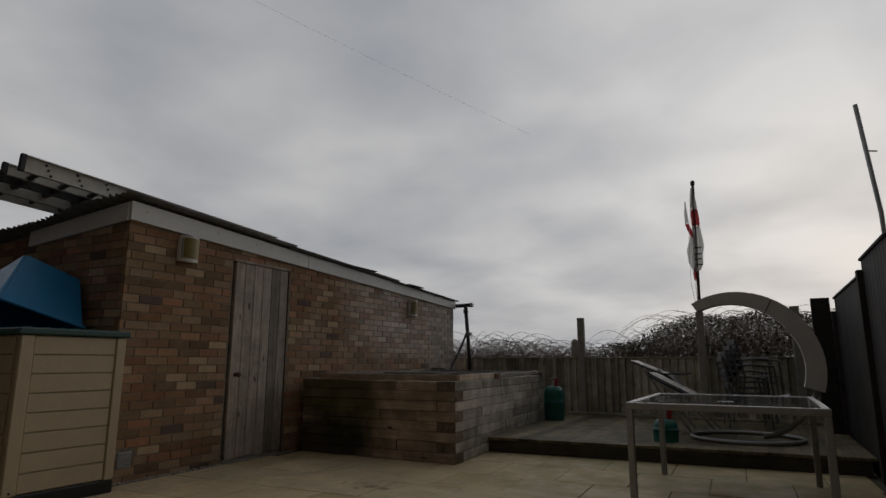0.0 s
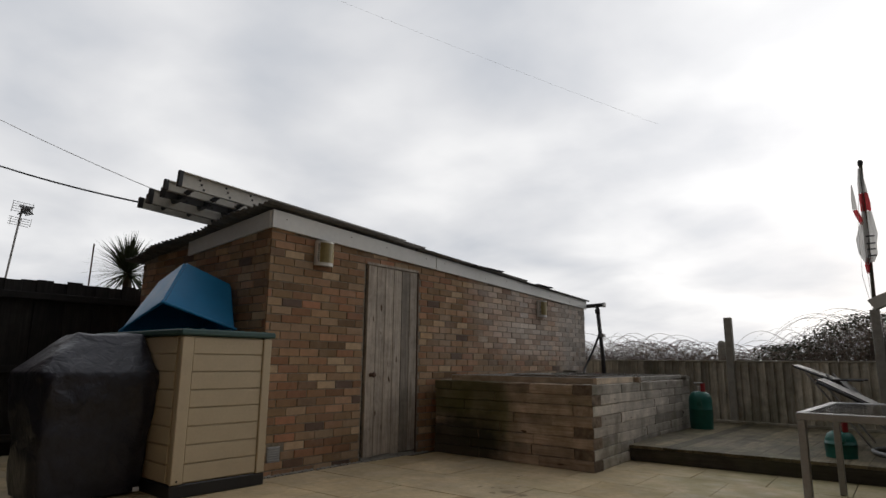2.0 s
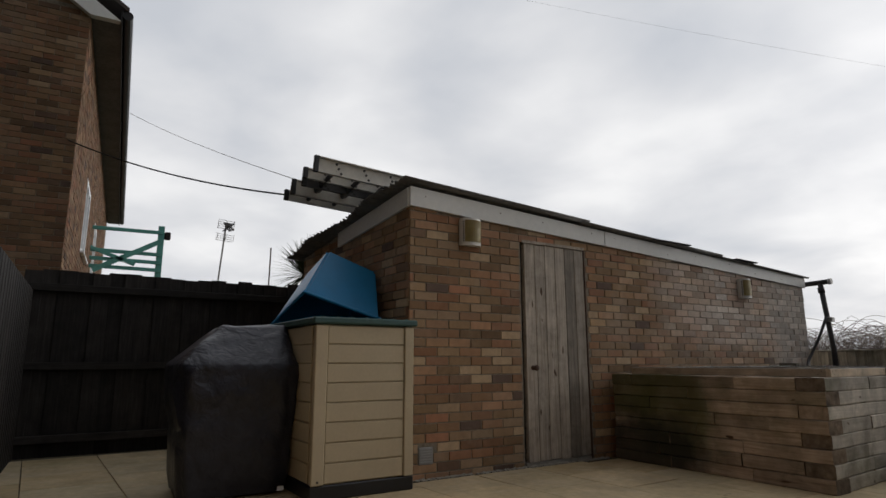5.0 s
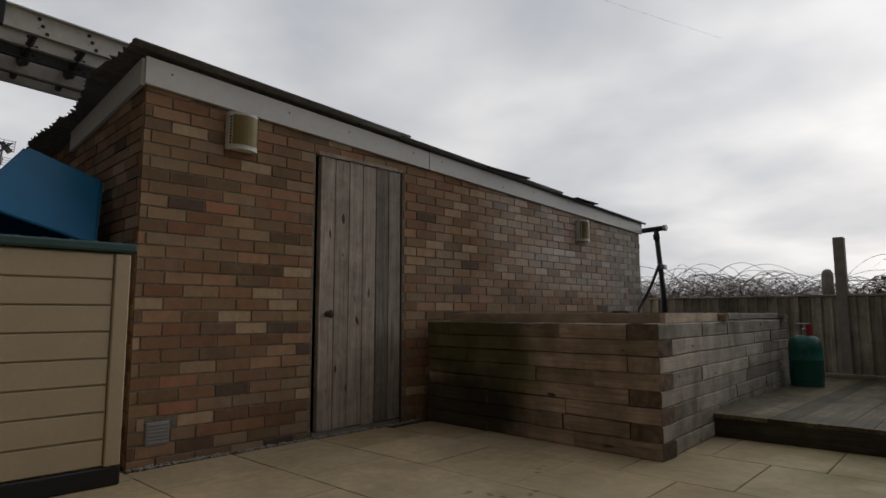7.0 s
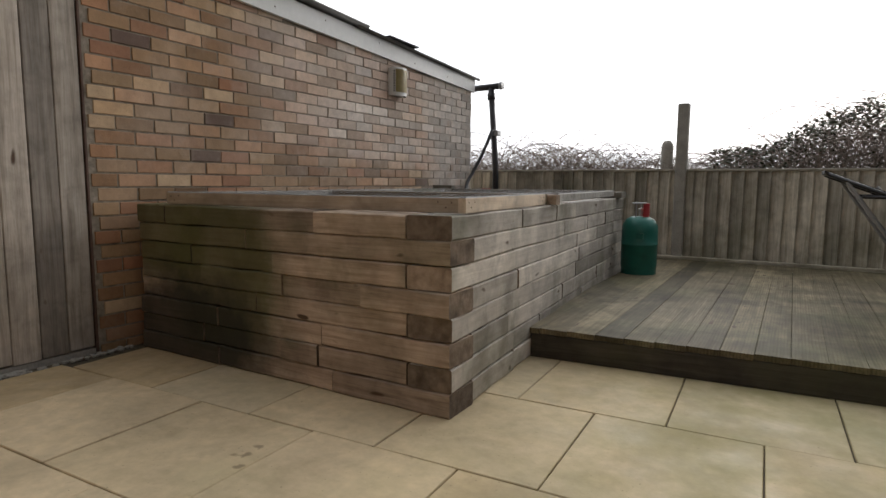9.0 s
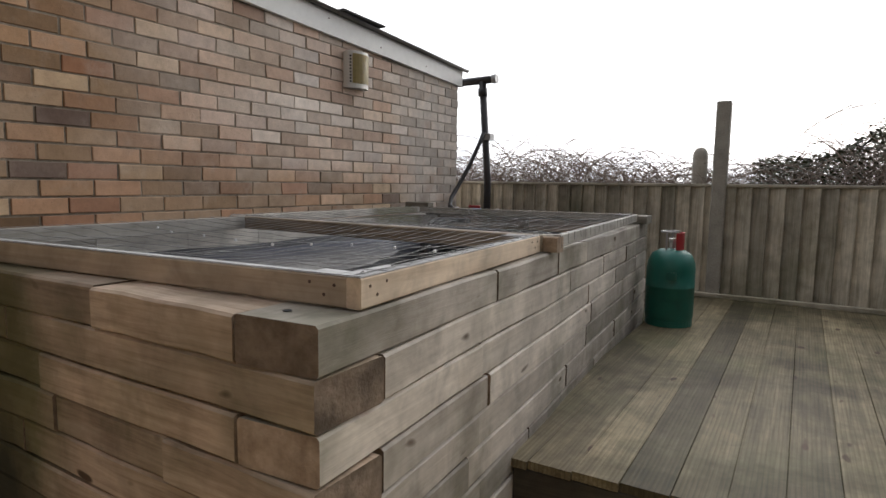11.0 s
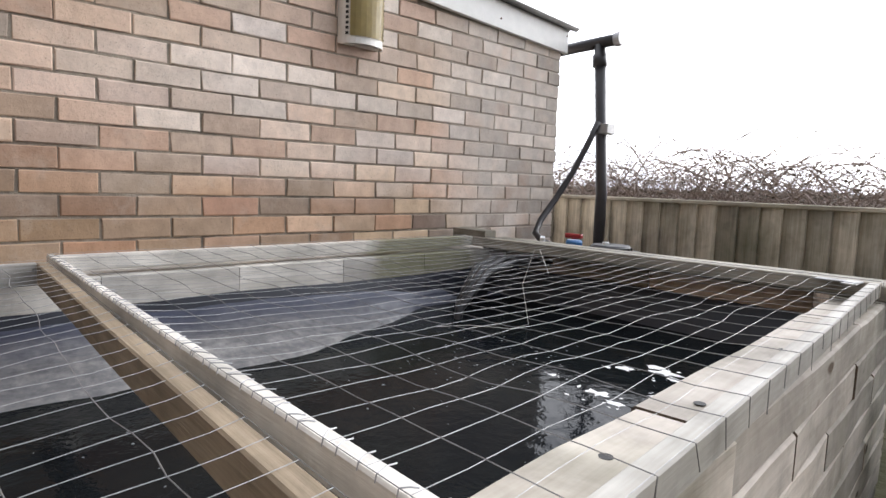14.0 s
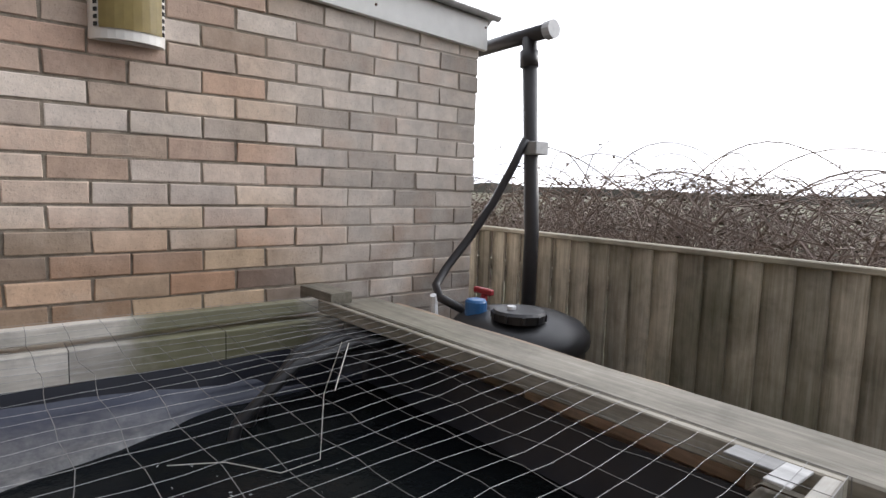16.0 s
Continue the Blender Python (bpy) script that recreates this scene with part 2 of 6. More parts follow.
M = {}
M["brick"] = brick_material("brick", False)
M["brick_far"] = brick_material("brick_rest", True)
M["brick_neighbour"] = brick_material("brick_neighbour", True, 0.55)
M["brick_house"] = brick_material("brick_house", True)
m = Mat("mortar", 0.95, spec=0.2)
pm = m.world_pos()
warm = m.mix(m.span(m.axis(pm, "Y"), 2.6, 3.6), m.ramp(m.noise(pm, 30, 5), (0.3, (0.17, 0.145, 0.11)), (0.7, (0.33, 0.285, 0.23))), m.ramp(m.noise(pm, 24, 5), (0.3, (0.20, 0.17, 0.135)), (0.7, (0.37, 0.32, 0.26))))
m.color(m.mix(m.math("MULTIPLY", m.span(m.axis(pm, "Y"), 5.2, 5.8), 0.8), warm, (0.50, 0.45, 0.40)))
m.bump(m.noise(pm, 90, 4), 0.6, 0.006)
M["mortar"] = m.m
M["red_brick"] = simple("red_brick", (0.135, 0.042, 0.034), 0.85, grain=60, vary=0.4, bump=0.4)
M["white_paint"] = simple("white_paint", (0.72, 0.72, 0.70), 0.5, grain=20, vary=0.08)
M["upvc"] = simple("upvc", (0.78, 0.79, 0.80), 0.3, grain=6, vary=0.05, bump=0.03)
M["roof_sheet"] = simple("roof_sheet", (0.16, 0.155, 0.15), 0.9, grain=25, vary=0.4, bump=0.4)
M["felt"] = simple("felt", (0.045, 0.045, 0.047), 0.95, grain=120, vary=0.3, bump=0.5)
M["sleeper"] = wood_material("sleeper", ((0.30, (0.265, 0.190, 0.138)), (0.5, (0.460, 0.351, 0.265)), (0.72, (0.621, 0.494, 0.385))), green=0.55, mould=(0.32, 2.2, 0.20, 0.85), moss=((0.75, 2.2, 0.45, 0.72), (0.3, 2.2, 0.72, 0.6)), wet=0.4)
M["sleeper_side"] = wood_material("sleeper_side", ((0.22, (0.40, 0.355, 0.30)), (0.5, (0.54, 0.485, 0.42)), (0.80, (0.66, 0.605, 0.535))), green=0.65, wet=0.42, bump=0.35)
M["sleeper_new"] = wood_material("frame_timber", ((0.30, (0.36, 0.285, 0.215)), (0.5, (0.52, 0.435, 0.35)), (0.72, (0.64, 0.565, 0.475))), knots=False, bump=0.2)
M["pine"] = wood_material("pine_frame", ((0.30, (0.37, 0.28, 0.20)), (0.5, (0.50, 0.40, 0.295)), (0.72, (0.60, 0.50, 0.385))), grain=0.6, bump=0.15)
M["batten"] = wood_material("whitened_strip", ((0.30, (0.33, 0.325, 0.315)), (0.5, (0.45, 0.445, 0.435)), (0.72, (0.57, 0.565, 0.55))), knots=False, bump=0.1)
M["rail_brown"] = wood_material("rail_brown", ((0.30, (0.19, 0.14, 0.09)), (0.5, (0.31, 0.24, 0.16)), (0.72, (0.43, 0.345, 0.245))), knots=False)
M["pale_timber"] = wood_material("pale_timber", ((0.30, (0.35, 0.325, 0.285)), (0.5, (0.47, 0.445, 0.40)), (0.72, (0.58, 0.555, 0.51))), green=0.15, knots=False, moss=((0.2, 5.02, 0.72, 0.5),))
M["door_wood"] = wood_material("door_wood", ((0.30, (0.20, 0.165, 0.13)), (0.5, (0.38, 0.33, 0.275)), (0.72, (0.52, 0.465, 0.40))), grain=0.8)
m = Mat("end_grain", 0.9, spec=0.2)
pe = m.world_pos()
c_ = m.mix(1.0, m.ramp(m.noise(pe, 26, 5, 0.6), (0.3, (0.13, 0.095, 0.068)), (0.7, (0.24, 0.185, 0.14))), m.ramp(m.oi.outputs["Random"], (0.0, 0.4), (0.3, 0.9), (0.7, 1.4), (1.0, 2.0)), "MULTIPLY")
m.color(m.mix(m.span(m.noise(pe, 8, 4), 0.5, 0.7, 0.0, 0.6), c_, (0.03, 0.026, 0.02)))
m.bump(m.noise(pe, 90, 4), 0.6, 0.006)
M["end_grain"] = m.m
M["deck"] = wood_material("deck_board", ((0.30, (0.112, 0.092, 0.055)), (0.5, (0.205, 0.169, 0.102)), (0.72, (0.312, 0.262, 0.17))), green=0.6, rough=0.65, wet=0.75, ribs=0.0142)
M["grey_plank"] = wood_material("grey_plank", ((0.30, (0.15, 0.135, 0.11)), (0.5, (0.25, 0.23, 0.19)), (0.72, (0.34, 0.315, 0.27))), green=0.2, knots=False, wet=0.3)
# edge board and frame, about five times darker in colour than the boards
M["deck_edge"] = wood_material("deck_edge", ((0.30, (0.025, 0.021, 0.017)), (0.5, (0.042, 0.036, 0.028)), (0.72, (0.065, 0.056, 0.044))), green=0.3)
M["fence"] = wood_material("fence_board", ((0.30, (0.275, 0.244, 0.183)), (0.5, (0.476, 0.433, 0.348)), (0.72, (0.671, 0.622, 0.525))), green=0.5, wet=0.2, knots=False)
M["dark_fence"] = wood_material("dark_fence", ((0.30, (0.018, 0.016, 0.015)), (0.5, (0.032, 0.028, 0.026)), (0.72, (0.055, 0.048, 0.044))), knots=False)
M["teal_paint"] = simple("teal_paint", (0.10, 0.33, 0.29), 0.6, grain=15, vary=0.2)
M["concrete"] = simple("concrete", (0.33, 0.31, 0.27), 0.95, grain=90, vary=0.3, bump=0.5)
m = Mat("sandstone", 0.75, spec=0.35)
pw_ = m.world_pos()
tone = m.ramp(m.oi.outputs["Random"], (0.0, (0.50, 0.375, 0.21)), (0.35, (0.60, 0.47, 0.285)), (0.7, (0.55, 0.45, 0.29)), (1.0, (0.63, 0.49, 0.30)))
c_ = m.mix(0.75, tone, m.ramp(m.noise(pw_, 2.2, 5, 0.6, 0.4), (0.3, 0.66), (0.7, 1.22)), "MULTIPLY")
c_ = m.mix(0.5, c_, m.ramp(m.noise(pw_, 17, 6, 0.65), (0.3, 0.72), (0.7, 1.2)), "MULTIPLY")
c_ = m.mix(m.span(m.noise(pw_, 75, 2, 0.5), 0.70, 0.76, 0, 0.55), c_, (0.16, 0.12, 0.07))
c_ = m.mix(m.span(m.noise(pw_, 1.1, 4, 0.6), 0.52, 0.72, 0, 0.45), c_, (0.21, 0.20, 0.09))
c_ = m.mix(m.span(m.noise(pw_, 5.5, 5, 0.65), 0.68, 0.74, 0, 0.5), c_, (0.20, 0.14, 0.08))
green = m.math("MULTIPLY", m.span(m.axis(pw_, "X"), 1.9, 3.0), m.span(m.axis(pw_, "Y"), 0.6, 2.0))
c_ = m.mix(m.math("MULTIPLY", green, m.span(m.noise(pw_, 2.6, 5, 0.65), 0.34, 0.62, 0.15, 0.75)), c_, (0.27, 0.245, 0.105))
# damp marks left on the slabs
damp = None
warped = m.n.new("ShaderNodeVectorMath"); warped.operation = "ADD"
nz = m.n.new("ShaderNodeTexNoise"); nz.inputs["Scale"].default_value = 16.0
m.l.new(pw_, nz.inputs["Vector"])
sc = m.n.new("ShaderNodeVectorMath"); sc.operation = "SCALE"; sc.inputs["Scale"].default_value = 0.09
m.l.new(nz.outputs["Color"], sc.inputs[0])
m.l.new(pw_, warped.inputs[0]); m.l.new(sc.outputs[0], warped.inputs[1])
for sx, sy, sr in ((1.92, 1.0, 0.075), (2.05, 0.99, 0.05), (1.85, 0.89, 0.035), (1.65, 1.0, 0.028), (1.73, 1.05, 0.024), (1.81, 1.07, 0.024), (1.87, 1.19, 0.024), (1.86, 1.25, 0.022), (1.66, 1.53, 0.022), (1.61, 1.6, 0.025), (1.6, 1.68, 0.02)):
    dn = m.n.new("ShaderNodeVectorMath"); dn.operation = "DISTANCE"
    dn.inputs[1].default_value = (sx + 0.045, sy + 0.045, 0.045)
    m.l.new(warped.outputs[0], dn.inputs[0])
    k_ = m.span(dn.outputs["Value"], sr, sr * 0.6)
    damp = k_ if damp is None else m.math("MAXIMUM", damp, k_)
c_ = m.mix(m.math("MULTIPLY", damp, 0.6), c_, (0.13, 0.085, 0.045))
m.color(c_)
m.rough(m.span(m.noise(pw_, 4, 3), 0.35, 0.65, 0.5, 0.85))
m.bump(m.math("ADD", m.noise(pw_, 9, 4), m.math("MULTIPLY", m.noise(pw_, 90, 3), 0.25)), 0.25, 0.008)
M["slab"] = m.m
m = Mat("soil_joint", 0.95)
m.color(m.ramp(m.noise(m.world_pos(), 40, 4), (0.3, (0.055, 0.045, 0.03)), (0.7, (0.14, 0.115, 0.075))))
m.bump(m.noise(m.world_pos(), 80, 4), 0.7, 0.01)
M["joint"] = m.m
m = Mat("rough_grass", 0.95)
m.color(m.ramp(m.noise(m.world_pos(), 0.35, 6, 0.65), (0.3, (0.06, 0.062, 0.03)), (0.7, (0.15, 0.135, 0.075))))
m.bump(m.noise(m.world_pos(), 12, 4), 0.8, 0.05)
M["grass"] = m.m
m = Mat("far_hedge", 0.95)
# greyed and lightened: the haze of distance is put into this colour
m.color(m.ramp(m.noise(m.world_pos(), 0.06, 5, 0.6), (0.3, (0.15, 0.15, 0.135)), (0.7, (0.24, 0.235, 0.21))))
M["far_hedge"] = m.m
M["gas_green"] = simple("gas_green", (0.012, 0.135, 0.105), 0.4, grain=12, vary=0.25)
M["red_plastic"] = simple("red_plastic", (0.36, 0.03, 0.035), 0.45, grain=12, vary=0.15)
M["blue_plastic"] = simple("blue_plastic", (0.02, 0.25, 0.52), 0.4, grain=8, vary=0.12)
M["cap_blue"] = simple("cap_blue", (0.03, 0.13, 0.32), 0.4, grain=8, vary=0.12)
M["cream"] = simple("cream_plastic", (0.52, 0.43, 0.29), 0.55, grain=50, vary=0.08)
M["lid_green"] = simple("lid_green", (0.045, 0.10, 0.095), 0.6, grain=30, vary=0.2)
M["black_plastic"] = simple("black_plastic", (0.016, 0.016, 0.018), 0.45, grain=20, vary=0.3)
M["black_pipe"] = simple("black_pipe", (0.03, 0.028, 0.03), 0.4, grain=14, vary=0.3)
m = Mat("creased_vinyl", 0.42, spec=0.45)
m.b.inputs["Coat Weight"].default_value = 0.12
m.b.inputs["Coat Roughness"].default_value = 0.3
po = m.world_pos()
m.color(m.ramp(m.noise(po, 9, 4), (0.3, (0.014, 0.014, 0.022)), (0.7, (0.027, 0.027, 0.040))))
m.bump(m.math("ADD", m.noise(po, 4.0, 2, 0.4, 0.8), m.math("MULTIPLY", m.noise(po, 13.0, 3, 0.5, 1.2), 0.3)), 0.7, 0.06)
M["cover"] = m.m
M["alu"] = simple("aluminium", (0.62, 0.62, 0.60), 0.45, 0.6, grain=40, vary=0.2)
M["grey_metal"] = simple("grey_metal", (0.34, 0.34, 0.34), 0.5, 0.4, grain=40, vary=0.2)
M["chair_metal"] = simple("chair_metal", (0.13, 0.13, 0.135), 0.5, 0.4, grain=40, vary=0.25)
M["grp"] = simple("ladder_stile", (0.55, 0.53, 0.48), 0.6, grain=18, vary=0.2)
M["rung"] = simple("ladder_rung", (0.09, 0.09, 0.095), 0.6, 0.3, grain=30, vary=0.3)
M["rust"] = simple("rusty_steel", (0.10, 0.06, 0.045), 0.85, grain=60, vary=0.4)
M["wire"] = simple("galvanised_wire", (0.30, 0.30, 0.30), 0.5, 0.3, grain=90, vary=0.3)
M["wire_dark"] = simple("dull_wire", (0.16, 0.155, 0.15), 0.6, 0.2, grain=90, vary=0.4)
M["cable"] = simple("cable_black", (0.012, 0.012, 0.012), 0.6)
M["rope"] = simple("rope", (0.55, 0.53, 0.48), 0.9, grain=200, vary=0.2)
M["hose"] = simple("hose_orange", (0.60, 0.22, 0.02), 0.45, grain=20, vary=0.12)
M["lamp_body"] = simple("lamp_body", (0.66, 0.64, 0.60), 0.4, grain=12, vary=0.06)
M["lamp_lens"] = simple("lamp_lens", (0.42, 0.33, 0.13), 0.35, grain=30, vary=0.15)
M["slot"] = simple("slot_dark", (0.03, 0.03, 0.03), 0.8)
M["liner"] = simple("pond_liner", (0.012, 0.014, 0.022), 0.35, grain=10, vary=0.3, bump=0.4)
m = Mat("liner_grey", 0.5)
pl = m.world_pos()
silt = m.math("ADD", m.math("MULTIPLY", m.noise(pl, 26, 6, 0.7), 0.55), m.math("MULTIPLY", m.noise(m.stretch(pl, 9, 2.5, 9), 1.0, 5, 0.6), 0.45))
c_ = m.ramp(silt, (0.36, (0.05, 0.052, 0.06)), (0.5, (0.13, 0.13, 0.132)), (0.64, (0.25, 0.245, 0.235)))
# dark blue next to the wall, giving way to grey by x 0.46
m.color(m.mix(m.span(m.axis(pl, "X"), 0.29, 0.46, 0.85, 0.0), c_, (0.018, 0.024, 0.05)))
m.bump(m.noise(m.stretch(pl, 30, 4, 30), 1.0, 4), 0.4, 0.01)
M["liner_grey"] = m.m
M["bubble"] = simple("bubble", (0.24, 0.25, 0.25), 0.25, grain=120, vary=0.3)
M["foam"] = simple("foam", (0.8, 0.79, 0.77), 0.8, grain=120, vary=0.2, bump=0.6)
M["flag_white"] = simple("flag_white", (0.8, 0.79, 0.78), 0.9, grain=40, vary=0.1)
M["flag_red"] = simple("flag_red", (0.42, 0.05, 0.06), 0.9, grain=40, vary=0.15)
M["flag_dark"] = simple("flag_dark", (0.10, 0.10, 0.11), 0.9, grain=40, vary=0.15)
for key in ("flag_white", "flag_red"):
    tree = M[key].node_tree
    glow_through = tree.nodes.new("ShaderNodeBsdfTranslucent")
    glow_through.inputs["Color"].default_value = (0.85, 0.84, 0.83, 1) if key == "flag_white" else (0.6, 0.09, 0.10, 1)
    both = tree.nodes.new("ShaderNodeMixShader")
    both.inputs[0].default_value = 0.6
    out_node = tree.nodes["Material Output"]
    tree.links.new(tree.nodes["Principled BSDF"].outputs[0], both.inputs[1])
    tree.links.new(glow_through.outputs[0], both.inputs[2])
    tree.links.new(both.outputs[0], out_node.inputs["Surface"])
M["canvas"] = simple("grey_canvas", (0.56, 0.55, 0.52), 0.85, grain=90, vary=0.12)
M["bramble_stem"] = simple("bramble_stem", (0.20, 0.155, 0.13), 0.85, grain=30, vary=0.4)
m = Mat("bramble_leaf", 0.75, spec=0.3)
m.color(m.ramp(m.geo.outputs["Random Per Island"], (0.0, (0.065, 0.055, 0.038)), (0.35, (0.125, 0.098, 0.075)), (0.7, (0.20, 0.16, 0.132)), (1.0, (0.34, 0.29, 0.255))))
M["bramble_leaf"] = m.m
m = Mat("evergreen_leaf", 0.6, spec=0.3)
m.color(m.ramp(m.geo.outputs["Random Per Island"], (0.0, (0.025, 0.03, 0.016)), (0.6, (0.05, 0.06, 0.03)), (1.0, (0.09, 0.085, 0.05))))
M["evergreen_leaf"] = m.m
M["palm_leaf"] = simple("palm_leaf", (0.05, 0.065, 0.03), 0.6, grain=20, vary=0.4)
M["bark"] = simple("bark", (0.09, 0.075, 0.055), 0.95, grain=30, vary=0.4, bump=0.7)
M["tile"] = simple("roof_tile", (0.07, 0.055, 0.05), 0.9, grain=30, vary=0.35)
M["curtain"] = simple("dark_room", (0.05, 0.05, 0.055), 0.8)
m = Mat("pond_water", 0.05, spec=0.10)
m.b.inputs["IOR"].default_value = 1.33
m.color(m.ramp(m.noise(m.world_pos(), 2.5, 3), (0.3, (0.004, 0.005, 0.007)), (0.7, (0.009, 0.011, 0.011))))
m.bump(m.noise(m.world_pos(), 14, 4, 0.6), 0.22, 0.012)
M["water"] = m.m
m = Mat("window_glass", 0.03, spec=0.6)
m.b.inputs["Transmission Weight"].default_value = 1.0
m.color((0.85, 0.9, 0.9))
M["glass"] = m.m
m = Mat("table_glass", 0.08, spec=0.6)
m.color((0.02, 0.022, 0.025))
M["table_glass"] = m.m


# ---- mesh helpers ----
def mesh_of(bm, mat, name):
    me = bpy.data.meshes.new(name)
    bmesh.ops.recalc_face_normals(bm, faces=bm.faces)
    bm.to_mesh(me)
    bm.free()
    mats = mat if isinstance(mat, (list, tuple)) else [mat]
    for k in mats:
        me.materials.append(M[k])
    return me


def thing(name, at, label, category, group="", kind=""):
    """An empty at a thing's base, to parent its parts."""
    ob = new(name)
    ob.empty_display_size = 0.1
    ob.matrix_basis = Matrix.Translation(at)
    return tagged(ob, label, category, group, kind)


def attach(ob, parent, m=None):
    ob.parent = parent
    p = parent
    w = Matrix.Identity(4)
    chain = []
    while p is not None:
        chain.append(p)
        p = p.parent
    for q in reversed(chain):
        w = w @ q.matrix_parent_inverse @ q.matrix_basis
    ob.matrix_parent_inverse = w.inverted()
    if m is not None:
        ob.matrix_basis = m
    return ob


def part(name, bm, mat, parent, label="", m=None, smooth=False):
    me = bm if isinstance(bm, bpy.types.Mesh) else mesh_of(bm, mat, name)
    if smooth:
        for p in me.polygons:
            p.use_smooth = True
    ob = new(name, me)
    attach(ob, parent, m)
    return tagged(ob, label)


def solo(name, bm, mat, label="", category="", group="", kind="", m=None, smooth=False):
    me = bm if isinstance(bm, bpy.types.Mesh) else mesh_of(bm, mat, name)
    if smooth:
        for p in me.polygons:
            p.use_smooth = True
    ob = new(name, me)
    if m is not None:
        ob.matrix_basis = m
    return tagged(ob, label, category, group, kind)


def add_box(bm, lo, hi, c=0.0, mat=0, m=None):
    """A box between two corners; c chamfers its edges."""
    sub = bmesh.new()
    bmesh.ops.create_cube(sub, size=1.0)
    for v in sub.verts:
        v.co = Vector([(a + b) / 2 + v.co[i] * (b - a) for i, (a, b) in enumerate(zip(lo, hi))])
    if c:
        bmesh.ops.bevel(sub, geom=list(sub.edges), offset=c, segments=1, affect="EDGES", profile=0.5)
    join(bm, sub, mat, m)


def join(bm, sub, mat=0, m=None):
    table = {}
    for v in sub.verts:
        table[v] = bm.verts.new(m @ v.co if m is not None else v.co)
    for f in sub.faces:
        g = bm.faces.new([table[v] for v in f.verts])
        g.material_index = mat
    sub.free()


def box(lo, hi, c=0.0):
    bm = bmesh.new()
    add_box(bm, lo, hi, c)
    return bm


def add_tube(bm, pts, r, n=8, mat=0, cap=True):
    """A tube along points; r is one radius or one for each point."""
    pts = [Vector(p) for p in pts]
    rs = r if isinstance(r, (list, tuple)) else [r] * len(pts)
    rings = []
    up = Vector((0, 0, 1))
    for i, p in enumerate(pts):
        d = (pts[min(i + 1, len(pts) - 1)] - pts[max(i - 1, 0)])
        d = d.normalized() if d.length > 1e-9 else up
        a = d.cross(up)
        a = a.normalized() if a.length > 1e-3 else d.cross(Vector((1, 0, 0))).normalized()
        b = d.cross(a)
        rings.append([bm.verts.new(p + rs[i] * (math.cos(2 * math.pi * k / n) * a + math.sin(2 * math.pi * k / n) * b)) for k in range(n)])
    for u, v in zip(rings, rings[1:]):
        for k in range(n):
            f = bm.faces.new((u[k], u[(k + 1) % n], v[(k + 1) % n], v[k]))
            f.material_index = mat
    if cap:
        for ring in (rings[0], rings[-1]):
            f = bm.faces.new(ring)
            f.material_index = mat


def tube(pts, r, n=8):
    bm = bmesh.new()
    add_tube(bm, pts, r, n)
    return bm


def lathe(profile, n=28, at=(0, 0, 0)):
    """A body of revolution about z from (radius, height) pairs."""
    bm = bmesh.new()
    rings = []
    for r, z in profile:
        if r < 1e-5:
            rings.append([bm.verts.new((at[0], at[1], at[2] + z))])
        else:
            rings.append([bm.verts.new((at[0] + r * math.cos(2 * math.pi * k / n), at[1] + r * math.sin(2 * math.pi * k / n), at[2] + z)) for k in range(n)])
    for u, v in zip(rings, rings[1:]):
        for k in range(n):
            a = [u[k % len(u)], u[(k + 1) % len(u)], v[(k + 1) % len(v)], v[k % len(v)]]
            a = list(dict.fromkeys(a))
            if len(a) > 2:
                bm.faces.new(a)
    return bm


def board(length, w, h, c=0.004, warp=0.0, seed=0):
    """A timber along its own x axis, from 0 to length, centred on y and z; slightly uneven."""
    rnd = random.Random(seed)
    bm = bmesh.new()
    n = 4
    rings = []
    for i in range(n + 1):
        x = length * i / n
        dy, dz = (rnd.uniform(-warp, warp), rnd.uniform(-warp, warp))
        a, b = w / 2, h / 2
        ring = [(-a + c, -b), (a - c, -b), (a, -b + c), (a, b - c), (a - c, b), (-a + c, b), (-a, b - c), (-a, -b + c)]
        rings.append([bm.verts.new((x, p + dy, q + dz)) for p, q in ring])
    for u, v in zip(rings, rings[1:]):
        for k in range(8):
            bm.faces.new((u[k], u[(k + 1) % 8], v[(k + 1) % 8], v[k]))
    for ring in (rings[0], rings[-1]):
        bm.faces.new(ring).material_index = 1
    return bm


def along(a, b, roll=0.0):
    """The pose that puts an object's x axis on the line from a to b."""
    a, b = Vector(a), Vector(b)
    x = (b - a).normalized()
    y = Vector((0, 0, 1)).cross(x)
    y = y.normalized() if y.length > 0.05 else Vector((0, 1, 0))
    z = x.cross(y).normalized()
    y = z.cross(x)
    m = Matrix((x, y, z)).transposed().to_4x4()
    return Matrix.Translation(a) @ m @ Matrix.Rotation(roll, 4, "X")


def timber(name, a, b, w, h, mat, parent, c=0.004, label="", warp=0.0, seed=0, roll=0.0):
    L = (Vector(b) - Vector(a)).length
    mat = [mat, "end_grain"] if mat in ("sleeper", "sleeper_side") else mat
    return part(name, board(L, w, h, c, warp, seed), mat, parent, label, along(a, b, roll))


